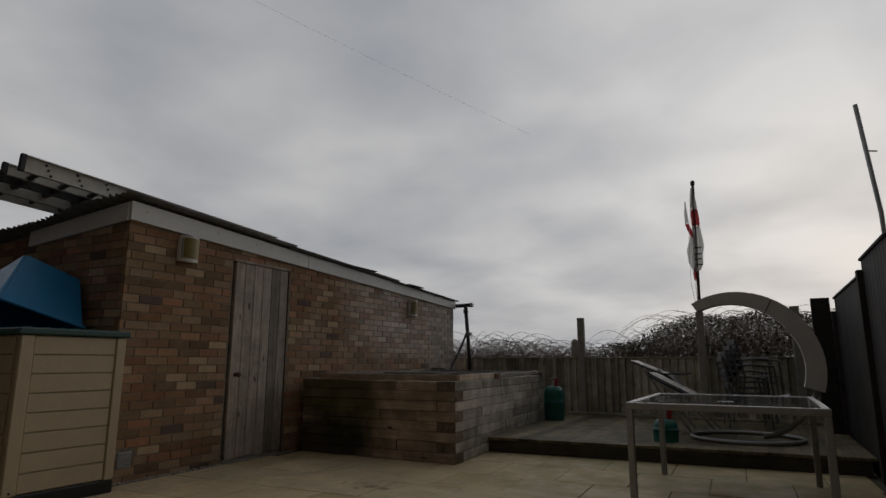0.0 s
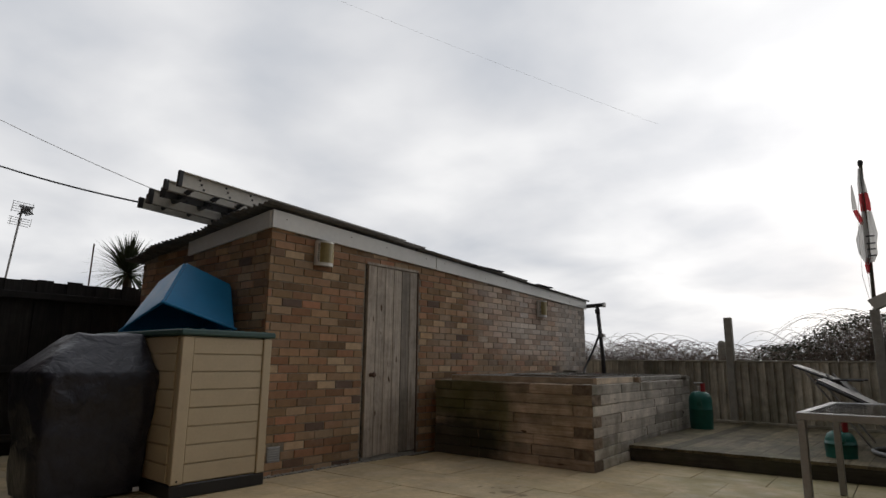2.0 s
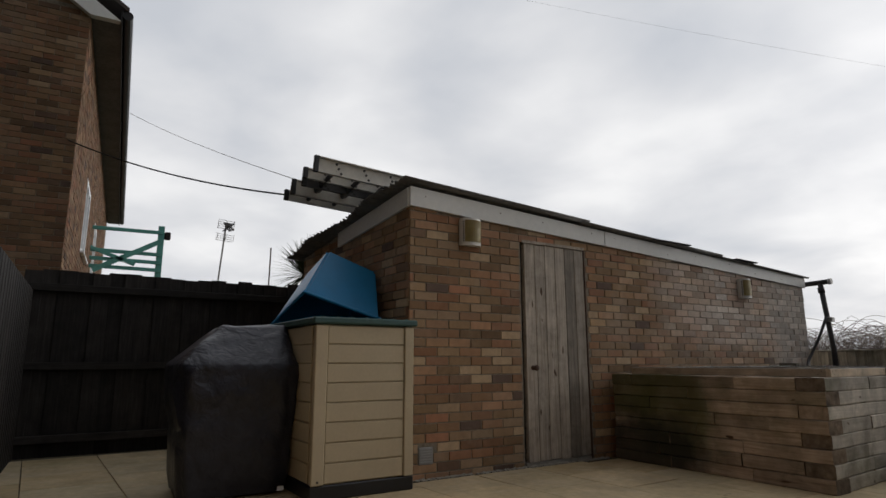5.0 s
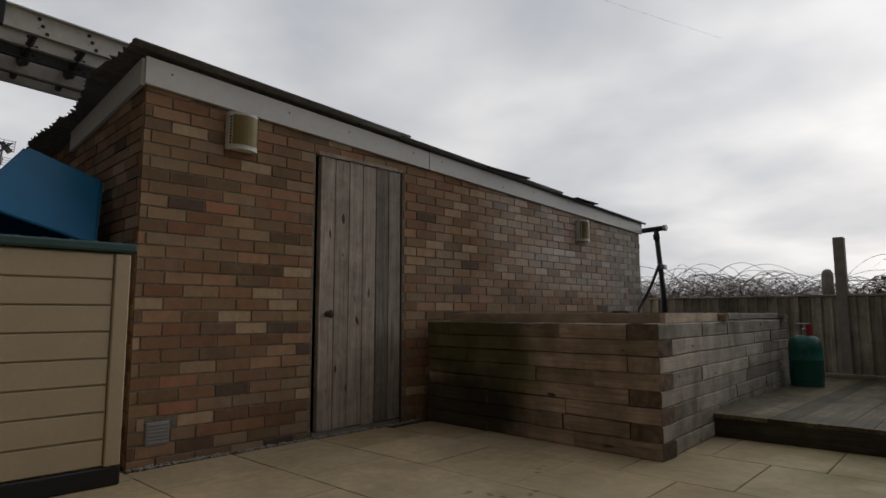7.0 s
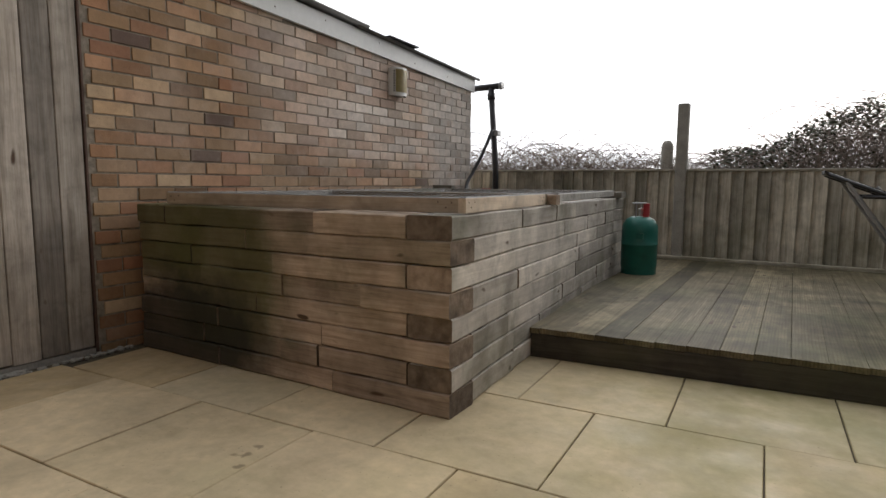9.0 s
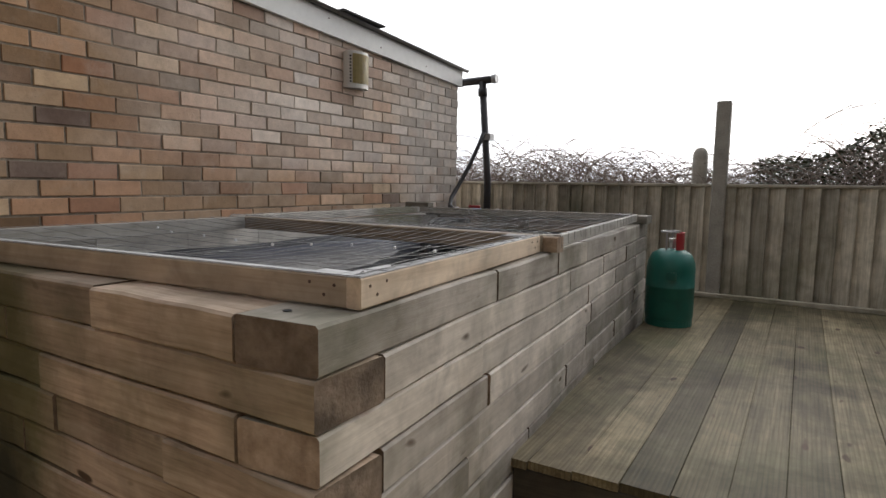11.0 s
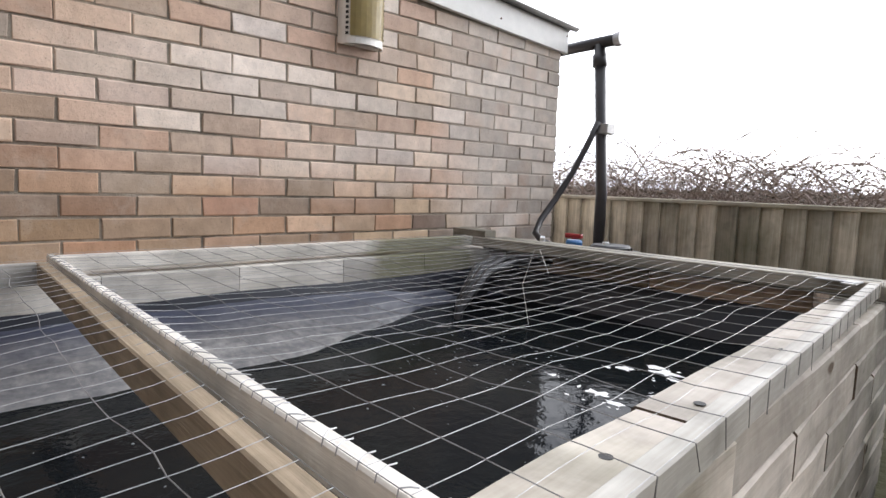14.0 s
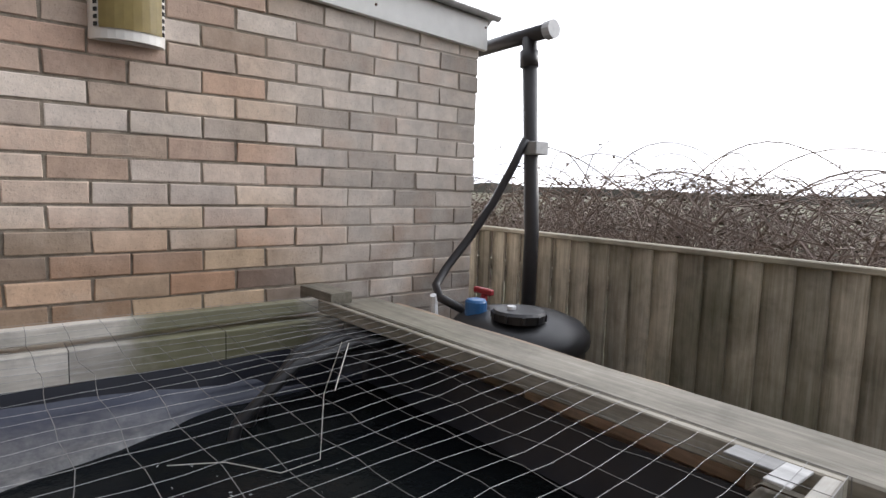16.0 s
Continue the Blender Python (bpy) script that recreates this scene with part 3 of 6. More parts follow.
# ---- ground and boundaries ----
ground = solo("ground", box((-900, -900, -0.4), (900, 900, -0.045)), "grass", "rough grass and bare soil reaching to the horizon", "ground", kind="structure")
bed_base = solo("patio_base", box((-3.0, -3.85, -0.044), (5.7, 3.5, -0.012)), "joint", "dark sandy joints between patio slabs", "patio", kind="structure")
patio = thing("patio", (0, 0, 0), "patio of square buff sandstone slabs laid in staggered rows", "patio", kind="structure")
ROWS_Y = [3.34, 2.57, 1.89, 1.265, 0.665, 0.05, -0.56, -1.17, -1.78, -2.39, -3.0, -3.61]
PHASE = [2.207, 2.537, 2.27, 2.57, 2.267, 2.56, 2.25, 2.55, 2.25, 2.55, 2.25]
LAID = Matrix.Translation((2.2, 1.9, 0)) @ Matrix.Rotation(radians(2.1), 4, "Z") @ Matrix.Translation((-2.2, -1.9, 0))  # the paving is out of line with the outbuilding
rnd = random.Random(4)
slab_mesh = {}
PITCH = 0.598
for (y1, y0), ph in zip(zip(ROWS_Y, ROWS_Y[1:]), PHASE):
    left = 0.07 + 0.0314 * ((y0 + y1) / 2 - 1.9) if y0 > -0.3 else -2.95
    x = ph - PITCH * math.ceil((ph - left) / PITCH)
    while x < 5.55:
        a, b = max(x, left), min(x + PITCH, 5.55)
        if b - a > 0.08:
            key = (round(b - a, 3), round(y1 - y0, 3), rnd.randrange(2))
            if key not in slab_mesh:
                slab_mesh[key] = mesh_of(box((-key[0] / 2 + 0.003, -key[1] / 2 + 0.003, -0.03), (key[0] / 2 - 0.003, key[1] / 2 - 0.003, 0), 0.003), "slab", "slab")
            m = LAID @ pose((a + b) / 2, (y0 + y1) / 2, rnd.uniform(-0.002, 0.002), rnd.uniform(-0.15, 0.15), rnd.uniform(-0.15, 0.15), rnd.uniform(-0.25, 0.25))
            part("slab", slab_mesh[key], None, patio, m=m)
        x += PITCH
bm = bmesh.new()
for i in range(260):
    y = rnd.uniform(0.0, 2.2)
    s = rnd.uniform(0.006, 0.018)
    sub = bmesh.new()
    bmesh.ops.create_icosphere(sub, subdivisions=1, radius=s)
    join(bm, sub, 0, Matrix.Translation((rnd.uniform(0.005, 0.06), y, -0.008 + s * 0.3)) @ Matrix.Diagonal((1, rnd.uniform(0.7, 1.4), 0.7, 1)))
solo("gravel", bm, "concrete", "loose grit along the foot of the brick wall", "gravel", kind="stuff")


# ---- brick courses ----
def brick_mesh(length, seed, depth=0.05, mat="brick"):
    """One brick, its face at local x = 0, along y; arrises knocked off."""
    r = random.Random(seed)
    L, h, c = length / 2, 0.0328, 0.0022
    j = lambda s: r.uniform(-s, s)
    back = [(-depth, a * L, b * h) for a, b in ((-1, -1), (1, -1), (1, 1), (-1, 1))]
    rim = [(-c, a * (L + 0.001 + j(0.003)), b * (h + 0.001 + j(0.0022))) for a, b in ((-1, -1), (1, -1), (1, 1), (-1, 1))]
    face = [(j(0.0018), a * (L - c + j(0.002)), b * (h - c + j(0.0015))) for a, b in ((-1, -1), (1, -1), (1, 1), (-1, 1))]
    me = bpy.data.meshes.new("brick")
    faces = [(8, 9, 10, 11)]
    for k in range(4):
        n = (k + 1) % 4
        faces += [(k, n, 4 + n, 4 + k), (4 + k, 4 + n, 8 + n, 8 + k)]
    me.from_pydata(back + rim + face, [], faces)
    me.materials.append(M[mat])
    return me


def brick_cells(u0, u1, z0, top, holes, first=0.115, start=0.0, pitch=0.075):
    """Stretcher bond between u0 and u1: centre, height and length of each brick."""
    row, out = 0, []
    while True:
        z = z0 + pitch / 2 + pitch * row
        if z > 6:
            break
        u = u0 - start - (first if row % 2 else 0.0)
        while u < u1:
            a, b = max(u, u0), min(u + 0.225, u1)
            for h0, h1, k0, k1 in holes:
                if k0 < z < k1:
                    if a < h0 < b:
                        b = h0
                    if a < h1 < b:
                        a = h1
                    if h0 <= a and b <= h1:
                        a = b
            if b - a > 0.04 and z + 0.03 < top((a + b) / 2):
                out.append(((a + b) / 2, z, b - a - 0.01))
            u += 0.225
        row += 1
        if z > max(top(u0), top(u1)):
            break
    return out


def brick_rest(name, cells, place, mat, parent, seed=1):
    """All the remaining bricks of a face as one mesh; place turns (out, along, up) into the world."""
    r = random.Random(seed)
    verts, faces = [], []
    for u, z, L in cells:
        b = len(verts)
        L, h, c, d = L / 2, 0.0328, 0.002, 0.05
        out = r.uniform(-0.003, 0.003)
        for dx, l, hh in ((-d, L, h), (out - c, L, h), (out, L - c, h - c)):
            for sa, sb in ((-1, -1), (1, -1), (1, 1), (-1, 1)):
                verts.append(place(dx, u + sa * l, z + sb * hh))
        faces.append((b + 8, b + 9, b + 10, b + 11))
        for k in range(4):
            n = (k + 1) % 4
            faces += [(b + k, b + n, b + 4 + n, b + 4 + k), (b + 4 + k, b + 4 + n, b + 8 + n, b + 8 + k)]
    me = bpy.data.meshes.new(name)
    me.from_pydata(verts, [], faces)
    me.materials.append(M[mat])
    me.update()
    ob = new(name, me)
    attach(ob, parent)
    return tagged(ob, kind="stuff")


# ---- brick outbuilding ----
LEN, DEP = 6.24, 2.62
DOOR = (1.19, 2.03, 0.0, 2.04)
VENT = (0.095, 0.235, 0.10, 0.24)
fascia_low = lambda y: 2.197 - 0.0475 * y
roof_z = lambda x, y: 2.385 + 0.085 * x - 0.0525 * y
shed = thing("brick_outbuilding", (-1.3, 3.1, 0), "long low brick outbuilding with a corrugated lean-to roof", "outbuilding")


def prism_wall(quads, thick, name, mat, parent):
    """Wall panels from upright outlines: a list of four (point) corners each, pushed back by thick."""
    bm = bmesh.new()
    for q in quads:
        a = [bm.verts.new(p) for p in q]
        b = [bm.verts.new(Vector(p) + Vector(thick)) for p in q]
        bm.faces.new(a)
        bm.faces.new(b)
        for k in range(4):
            bm.faces.new((a[k], a[(k + 1) % 4], b[(k + 1) % 4], b[k]))
    return part(name, bm, mat, parent)


X0 = -0.0065
front_wall = prism_wall([
    [(X0, 0.009, -0.03), (X0, DOOR[0], -0.03), (X0, DOOR[0], fascia_low(DOOR[0]) + 0.1), (X0, 0.009, fascia_low(0) + 0.1)],
    [(X0, DOOR[1], -0.03), (X0, LEN - 0.009, -0.03), (X0, LEN - 0.009, fascia_low(LEN) + 0.1), (X0, DOOR[1], fascia_low(DOOR[1]) + 0.1)],
    [(X0, DOOR[0], DOOR[3]), (X0, DOOR[1], DOOR[3]), (X0, DOOR[1], fascia_low(DOOR[1]) + 0.1), (X0, DOOR[0], fascia_low(DOOR[0]) + 0.1)],
], (-0.1, 0, 0), "wall", "mortar", shed)
end_top = lambda x: roof_z(x, 0) - 0.03
end_wall = prism_wall([[(X0 - 0.1, 0.009, -0.03), (-DEP, 0.009, -0.03), (-DEP, 0.009, end_top(-DEP)), (X0 - 0.1, 0.009, end_top(0))]], (0, 0.1, 0), "wall", "mortar", shed)
far_wall = prism_wall([[(X0 - 0.1, LEN - 0.009, -0.03), (-DEP, LEN - 0.009, -0.03), (-DEP, LEN - 0.009, roof_z(-DEP, LEN) - 0.04), (X0 - 0.1, LEN - 0.009, roof_z(0, LEN) - 0.04)]], (0, -0.1, 0), "wall", "mortar", shed)
back_wall = prism_wall([[(-DEP, 0.11, -0.03), (-DEP, LEN - 0.11, -0.03), (-DEP, LEN - 0.11, roof_z(-DEP, LEN) - 0.04), (-DEP, 0.11, roof_z(-DEP, 0) - 0.04)]], (0.1, 0, 0), "wall", "brick_far", shed)

cells = brick_cells(0.0, LEN, -0.038, lambda y: fascia_low(y) + 0.05, [(DOOR[0] - 0.01, DOOR[1] + 0.01, -1, DOOR[3]), VENT], start=0.065, pitch=0.0759)
near = [c for c in cells if c[0] > 2.95 and c[1] > 0.8]
rest = [c for c in cells if not (c[0] > 2.95 and c[1] > 0.8)]
brick_rest("brickwork", rest, lambda o, u, z: (o, u, z), "brick_far", front_wall)
brick_rest("brickwork", brick_cells(0.012, DEP, 0.0, lambda u: end_top(-u), [], 0.17), lambda o, u, z: (-u, -o, z), "brick_far", end_wall, 2)
brick_rest("brickwork", brick_cells(0.012, DEP, 0.0, lambda u: roof_z(-u, LEN) - 0.05, [], 0.17), lambda o, u, z: (-u, LEN + o, z), "brick_far", far_wall, 3)

# fascia boards: two along the front, one on the end
def fascia(y0, y1, name="fascia_board"):
    bm = bmesh.new()
    pts = [(y0, fascia_low(y0)), (y1, fascia_low(y1)), (y1, roof_z(0, y1) - 0.02), (y0, roof_z(0, y0) - 0.02)]
    a = [bm.verts.new((0.03, y, z)) for y, z in pts]
    b = [bm.verts.new((0.004, y, z)) for y, z in pts]
    bm.faces.new(a); bm.faces.new(b)
    for k in range(4):
        bm.faces.new((a[k], a[(k + 1) % 4], b[(k + 1) % 4], b[k]))
    bmesh.ops.bevel(bm, geom=list(bm.edges), offset=0.002, segments=1, affect="EDGES")
    return part(name, bm, "white_paint", shed, "white painted fascia board")
for y0, y1 in ((-0.012, 2.305), (2.313, LEN + 0.02)):
    fb = fascia(y0, y1)
    r2 = random.Random(int(y0 * 10))
    y = y0 + 0.15
    while y < y1:
        part("nail_head", lathe([(0.0, 0.0), (0.006, 0.0), (0.006, 0.003), (0.0, 0.004)], 8), "rust", fb, m=Matrix.Translation((0.029, y, fascia_low(y) + r2.choice((0.05, 0.10)))) @ Matrix.Rotation(radians(90), 4, "Y"))
        y += r2.uniform(0.5, 0.9)
bm = bmesh.new()
pts = [(0.003, fascia_low(0) - 0.005), (-1.5, 2.085), (-1.5, 2.235), (0.003, 2.355)]
a = [bm.verts.new((x, -0.028, z)) for x, z in pts]
b = [bm.verts.new((x, -0.004, z)) for x, z in pts]
bm.faces.new(a); bm.faces.new(b)
for k in range(4):
    bm.faces.new((a[k], a[(k + 1) % 4], b[(k + 1) % 4], b[k]))
part("fascia_board", bm, "white_paint", shed, "white painted fascia board on the end")


def corrugated(x0, x1, y0, y1, lift, seed):
    """Corrugated sheet, ridges along y, with a ragged near end."""
    r = random.Random(seed)
    bm = bmesh.new()
    nx = int((x1 - x0) / 0.0125)
    cols = []
    for i in range(nx + 1):
        x = x0 + (x1 - x0) * i / nx
        w = 0.012 * math.sin(2 * math.pi * x / 0.075)
        rag = r.uniform(-0.012, 0.012) + 0.03 * math.sin(x * 5 + seed)
        col = []
        for y in (y0 + rag, (y0 * 2 + y1) / 3, (y0 + y1 * 2) / 3, y1):
            z = roof_z(x, y) + w + lift
            col.append((bm.verts.new((x, y, z)), bm.verts.new((x, y, z - 0.007))))
        cols.append(col)
    for u, v in zip(cols, cols[1:]):
        for j in range(3):
            bm.faces.new((u[j][0], v[j][0], v[j + 1][0], u[j + 1][0]))
            bm.faces.new((u[j][1], u[j + 1][1], v[j + 1][1], v[j][1]))
        for j in (0, 3):
            bm.faces.new((u[j][0], u[j][1], v[j][1], v[j][0]))
    for c in (cols[0], cols[-1]):
        for j in range(3):
            bm.faces.new((c[j][0], c[j + 1][0], c[j + 1][1], c[j][1]))
    return bm


part("roof_sheet", corrugated(-1.35, 0.09, -0.13, 2.04, 0.017, 1), "roof_sheet", shed, "weathered grey corrugated sheet", smooth=True)
part("roof_sheet", corrugated(-2.8, -1.3, -0.17, 2.04, 0.002, 2), "roof_sheet", shed, "weathered grey corrugated sheet", smooth=True)
part("roof_sheet", corrugated(-2.8, 0.085, 1.95, 4.3, 0.0, 3), "roof_sheet", shed, "weathered grey corrugated sheet", smooth=True)
part("roof_sheet", corrugated(-2.8, 0.075, 4.2, LEN + 0.06, -0.012, 4), "roof_sheet", shed, "weathered grey corrugated sheet", smooth=True)
for y0, y1, up in ((3.02, 3.66, 0.03), (4.55, 5.0, 0.012)):
    bm = bmesh.new()
    add_box(bm, (-0.5, 0, -0.006), (0.07, y1 - y0, 0.006), 0.002)
    part("felt_flap", bm, "felt", shed, "loose black roofing felt", m=Matrix.Translation((0.04, y0, roof_z(0.05, y0) - 0.005)) @ Matrix.Rotation(math.atan(-0.0525 + up / (y1 - y0)), 4, "X"))
part("roof_bolt", lathe([(0.0, 0), (0.008, 0), (0.008, 0.05), (0, 0.055)], 8), "rust", shed, m=Matrix.Translation((0.03, 1.55, roof_z(0, 1.55))))

# plank door
door = part("door", box((-0.045, DOOR[0] + 0.045, 0.03), (-0.035, DOOR[1] - 0.01, 2.005)), "door_wood", shed, "weathered unpainted plank door standing slightly ajar")
pw6 = (DOOR[1] - 0.012 - DOOR[0] - 0.05) / 6
for k in range(6):
    y = DOOR[0] + 0.05 + pw6 * (k + 0.5)
    timber("plank", (-0.022, y, 0.025 + 0.004 * (k % 3)), (-0.022, y, 2.01 - 0.004 * (k % 2)), pw6 - 0.004, 0.026, "door_wood", door, 0.004, seed=k)
knob = lathe([(0.0, 0.0), (0.022, 0.0), (0.022, 0.006), (0.010, 0.012), (0.010, 0.03), (0.024, 0.04), (0.028, 0.052), (0.022, 0.064), (0.0, 0.068)], 20)
part("knob", knob, "rust", door, "dark round door knob", m=Matrix.Translation((-0.009, 1.312, 0.85)) @ Matrix.Rotation(radians(90), 4, "Y"), smooth=True)
for a, b in (((-0.10, DOOR[0] + 0.0, 0.0), (-0.06, DOOR[0] + 0.012, 2.04)), ((-0.07, DOOR[1] - 0.008, 0.0), (-0.004, DOOR[1] + 0.004, 2.04)), ((-0.07, DOOR[0] + 0.022, 2.012), (0.004, DOOR[1] - 0.008, 2.04))):
    part("door_frame", box(a, b, 0.002), "rust" if a[1] > 1.9 else "door_wood", shed, "narrow timber door frame")
part("door_step", box((-0.1, DOOR[0] + 0.022, -0.03), (-0.012, DOOR[1] - 0.008, 0.022), 0.003), "concrete", shed)
# dark sheet behind the door gap, standing in for the shade indoors
part("room_shade", box((-0.6, DOOR[0] - 0.1, 0.0), (-0.55, DOOR[1] + 0.1, 2.1)), "felt", shed, "dark sheet standing in for the unlit inside of the outbuilding")

# air brick
vent = part("air_vent", box((-0.02, VENT[0] + 0.004, VENT[2] + 0.004), (0.004, VENT[1] - 0.004, VENT[3] - 0.004), 0.003), "grey_metal", shed, "small square grey air vent")
for k in range(6):
    z = VENT[2] + 0.02 + k * 0.02
    part("louvre", box((0.003, VENT[0] + 0.014, z - 0.004), (0.009, VENT[1] - 0.014, z + 0.006), 0.001), "grey_metal", vent)


# ---- wall lamps ----
def wall_lamp(y, z):
    """Half-round wall lamp, z is its lower edge."""
    lamp = thing("wall_lamp", (0.0, y, z), "cream half-round outdoor wall lamp with an amber diffuser", "wall lamp", "wall lamps on the brick wall")
    H, W = 0.245, 0.105
    bm = bmesh.new()
    n = 14
    cols = []
    for i in range(n + 1):
        a = math.pi * i / n
        yy, xx = -math.cos(a) * W, 0.022 + math.sin(a) * 0.075
        cols.append([bm.verts.new((xx * s + 0.0, y + yy * t, z + q)) for s, t, q in ((1, 1, 0.0), (1, 1, H), (0.93, 0.94, H), (0.93, 0.94, 0.0))])
    for u, v in zip(cols, cols[1:]):
        for k in range(4):
            bm.faces.new((u[k], u[(k + 1) % 4], v[(k + 1) % 4], v[k]))
    for c in (cols[0], cols[-1]):
        bm.faces.new(c)
    shell = part("shade", bm, "lamp_body", lamp, smooth=False)
    part("back_plate", box((0.001, y - W, z + 0.004), (0.024, y + W, z + H - 0.004), 0.003), "lamp_body", lamp)
    bm = bmesh.new()
    cols = []
    for i in range(9):
        a = math.pi * (0.5 + (i - 4) * 0.075)
        yy, xx = -math.cos(a) * (W + 0.002), 0.024 + math.sin(a) * 0.078
        cols.append([bm.verts.new((xx, y + yy, z + q)) for q in (0.03, H - 0.02)])
    for u, v in zip(cols, cols[1:]):
        bm.faces.new((u[0], u[1], v[1], v[0]))
    bmesh.ops.solidify(bm, geom=list(bm.faces), thickness=0.004)
    part("diffuser", bm, "lamp_lens", lamp, "amber frosted diffuser")
    for s in (-1, 1):
        for k in range(9):
            a = math.pi * (0.5 + s * 0.345)
            yy, xx = -math.cos(a) * (W + 0.001), 0.0225 + math.sin(a) * 0.0755
            zz = z + 0.04 + k * 0.021
            part("slot", box((-0.006, -0.002, -0.0055), (0.006, 0.002, 0.0055)), "slot", shell, m=Matrix.Translation((xx, y + yy, zz)) @ Matrix.Rotation(a, 4, "Z"))
    return lamp


lamp_a = wall_lamp(0.60, 1.905)
copy_thing(lamp_a, Matrix.Translation((0.0, 4.77, 1.672)))


# ---- ladders on the roof ----
def ladder(at_y, length, xa, za, xb, zb, h, name_label, stile_mat="grp"):
    lad = thing("ladder", (xa, at_y + 1, roof_z(xa, at_y + 1)), name_label, "ladder", "ladders lying on the roof")
    slope = -0.0525
    def stile(x, z, y0, L):
        bm = bmesh.new()
        t, w = 0.006, 0.032
        add_box(bm, (0, -t / 2, -h), (L, t / 2, 0))
        add_box(bm, (0, -w, -0.008), (L, -t / 2, 0))
        add_box(bm, (0, -w, -h), (L, -t / 2, -h + 0.008))
        ob = part("stile", bm, stile_mat, lad, m=along((x, y0, z), (x, y0 + 1, z + slope)))
        part("end_cap", box((-0.012, -w - 0.002, -h - 0.003), (0.03, t / 2 + 0.003, 0.003), 0.004), "black_plastic", ob, m=along((x, y0, z), (x, y0 + 1, z + slope)))
        return ob
    sa = stile(xa, za, at_y, length)
    sb = stile(xb, zb, at_y - 0.03, length)
    y = at_y + 0.2
    k = 0
    while y < at_y + length - 0.1:
        d = (y - at_y) * slope
        part("rung", tube([(xb, y, zb - h * 0.5 + d), (xa, y, za - h * 0.5 + d)], 0.022, 8), "rung", lad)
        if y < at_y + 1.3:
            # dark discs painted in for the unlit holes through the stile
            for dy, dz in ((0.0, -h * 0.22), (0.02, -h * 0.5), (0.045, -h * 0.8)):
                part("bolt", lathe([(0, 0), (0.012, 0), (0.012, 0.004), (0, 0.006)], 8), "slot", sa, m=Matrix.Translation((xa + 0.003, y + dy, za + dz + d)) @ Matrix.Rotation(radians(90), 4, "Y"))
        y += 0.27
        k += 1
    return lad


ladder(-0.645, 3.0, -0.555, 2.685, -1.06, 2.60, 0.145, "extension ladder lying on the roof, pale stiles and dark rungs")
ladder(-0.65, 3.0, -0.82, 2.652, -1.26, 2.545, 0.10, "second extension ladder lying beneath the first on the roof")
# added section whose dark stiles stand for the shade between the two ladders
ladder(-0.62, 3.0, -0.93, 2.60, -1.16, 2.57, 0.09, "dark ladder section added to fill the shaded gap between the others", "rung")


# ---- overflow pipe at the far corner ----
pipe = thing("drain_pipe", (0.21, 6.4, 0.9), "black downpipe with a tee arm at the outbuilding corner", "pipe")
part("upright", tube([(0.235, 6.40, 0.0), (0.232, 6.40, 1.07), (0.16, 6.40, 1.96)], 0.034, 14), "black_pipe", pipe, smooth=True)
part("arm", tube([(-0.30, 6.40, 1.955), (0.0, 6.40, 1.968), (0.27, 6.40, 1.975)], 0.034, 14), "black_pipe", pipe, smooth=True)
part("collar", tube([(0.162, 6.40, 1.90), (0.166, 6.40, 1.83)], 0.043, 14), "black_pipe", pipe, smooth=True)
part("end_cap", tube([(0.265, 6.40, 1.975), (0.305, 6.40, 1.977)], 0.041, 14), "grey_metal", pipe, "pale grey end cap")
part("clip", box((0.19, 6.36, 1.43), (0.27, 6.445, 1.49), 0.004), "grey_metal", pipe)
solo("flexible_hose", tube([(0.205, 6.36, 1.50), (0.175, 6.32, 1.38), (0.13, 6.24, 1.20), (0.09, 6.14, 1.04), (0.07, 6.03, 0.91), (0.10, 5.95, 0.84), (0.17, 5.92, 0.80), (0.27, 5.97, 0.76)], 0.019, 10), "black_pipe", "thin black hose hanging from the pipe to the filter drum", "hose", smooth=True)


# ---- raised pond of timber sleepers ----
pond = thing("raised_pond", (1.0, 3.9, 0), "raised fish pond walled with weathered timber sleepers", "pond")
side_x = lambda y: 2.055 - 0.066 * (y - 2.2)  # outer face of the open side
FRONT, BACK, LEFT, CH = 2.215, 5.75, 0.115, 0.0985
rnd = random.Random(11)


def sleeper_run(a, b, z, n_seed, first, hole=False, course=0, mat="sleeper", loose=0.008, cuts=(), thin=False):
    """A course of sleepers laid end to end from a to b."""
    a, b = Vector(a), Vector(b)
    L = (b - a).length
    d = (b - a) / L
    r = random.Random(n_seed)
    u = 0.0
    cut = first
    while u < L - 0.02:
        e = min(L, u + cut)
        if L - e < 0.16:
            e = L
        p, q = a + d * (u + 0.0025), a + d * (e - 0.0025)
        off = Vector((-d.y, d.x, 0)) * r.uniform(-loose, loose)
        wide = 0.195
        if thin and u > 0:
            wide = 0.142
            off -= Vector((-d.y, d.x, 0)) * 0.0265
        ob = timber("sleeper", p + off + Vector((0, 0, z)), q + off + Vector((0, 0, z)), wide, CH - r.uniform(0.001, 0.006), mat, pond, 0.006, warp=0.003, seed=n_seed + int(u * 100))
        if course == 7:
            for t in (0.08, 0.55):
                if e - u > 0.35:
                    part("bolt_hole", lathe([(0.0, 0.001), (0.009, 0.001), (0.009, -0.0), (0.0, 0.0)], 12), "slot", ob, m=Matrix.Translation(p + d * ((e - u) * t) + Vector((0, 0, z + CH / 2)) + Vector((-d.y, d.x, 0)) * r.uniform(-0.04, 0.04)))
        u = e
        cut = r.choice((0.42, 0.6, 0.78, 0.95, 1.2))
        later = [q_ for q_ in cuts if q_ > u + 0.02]
        if cuts:
            cut = (later[0] - u) if later else L


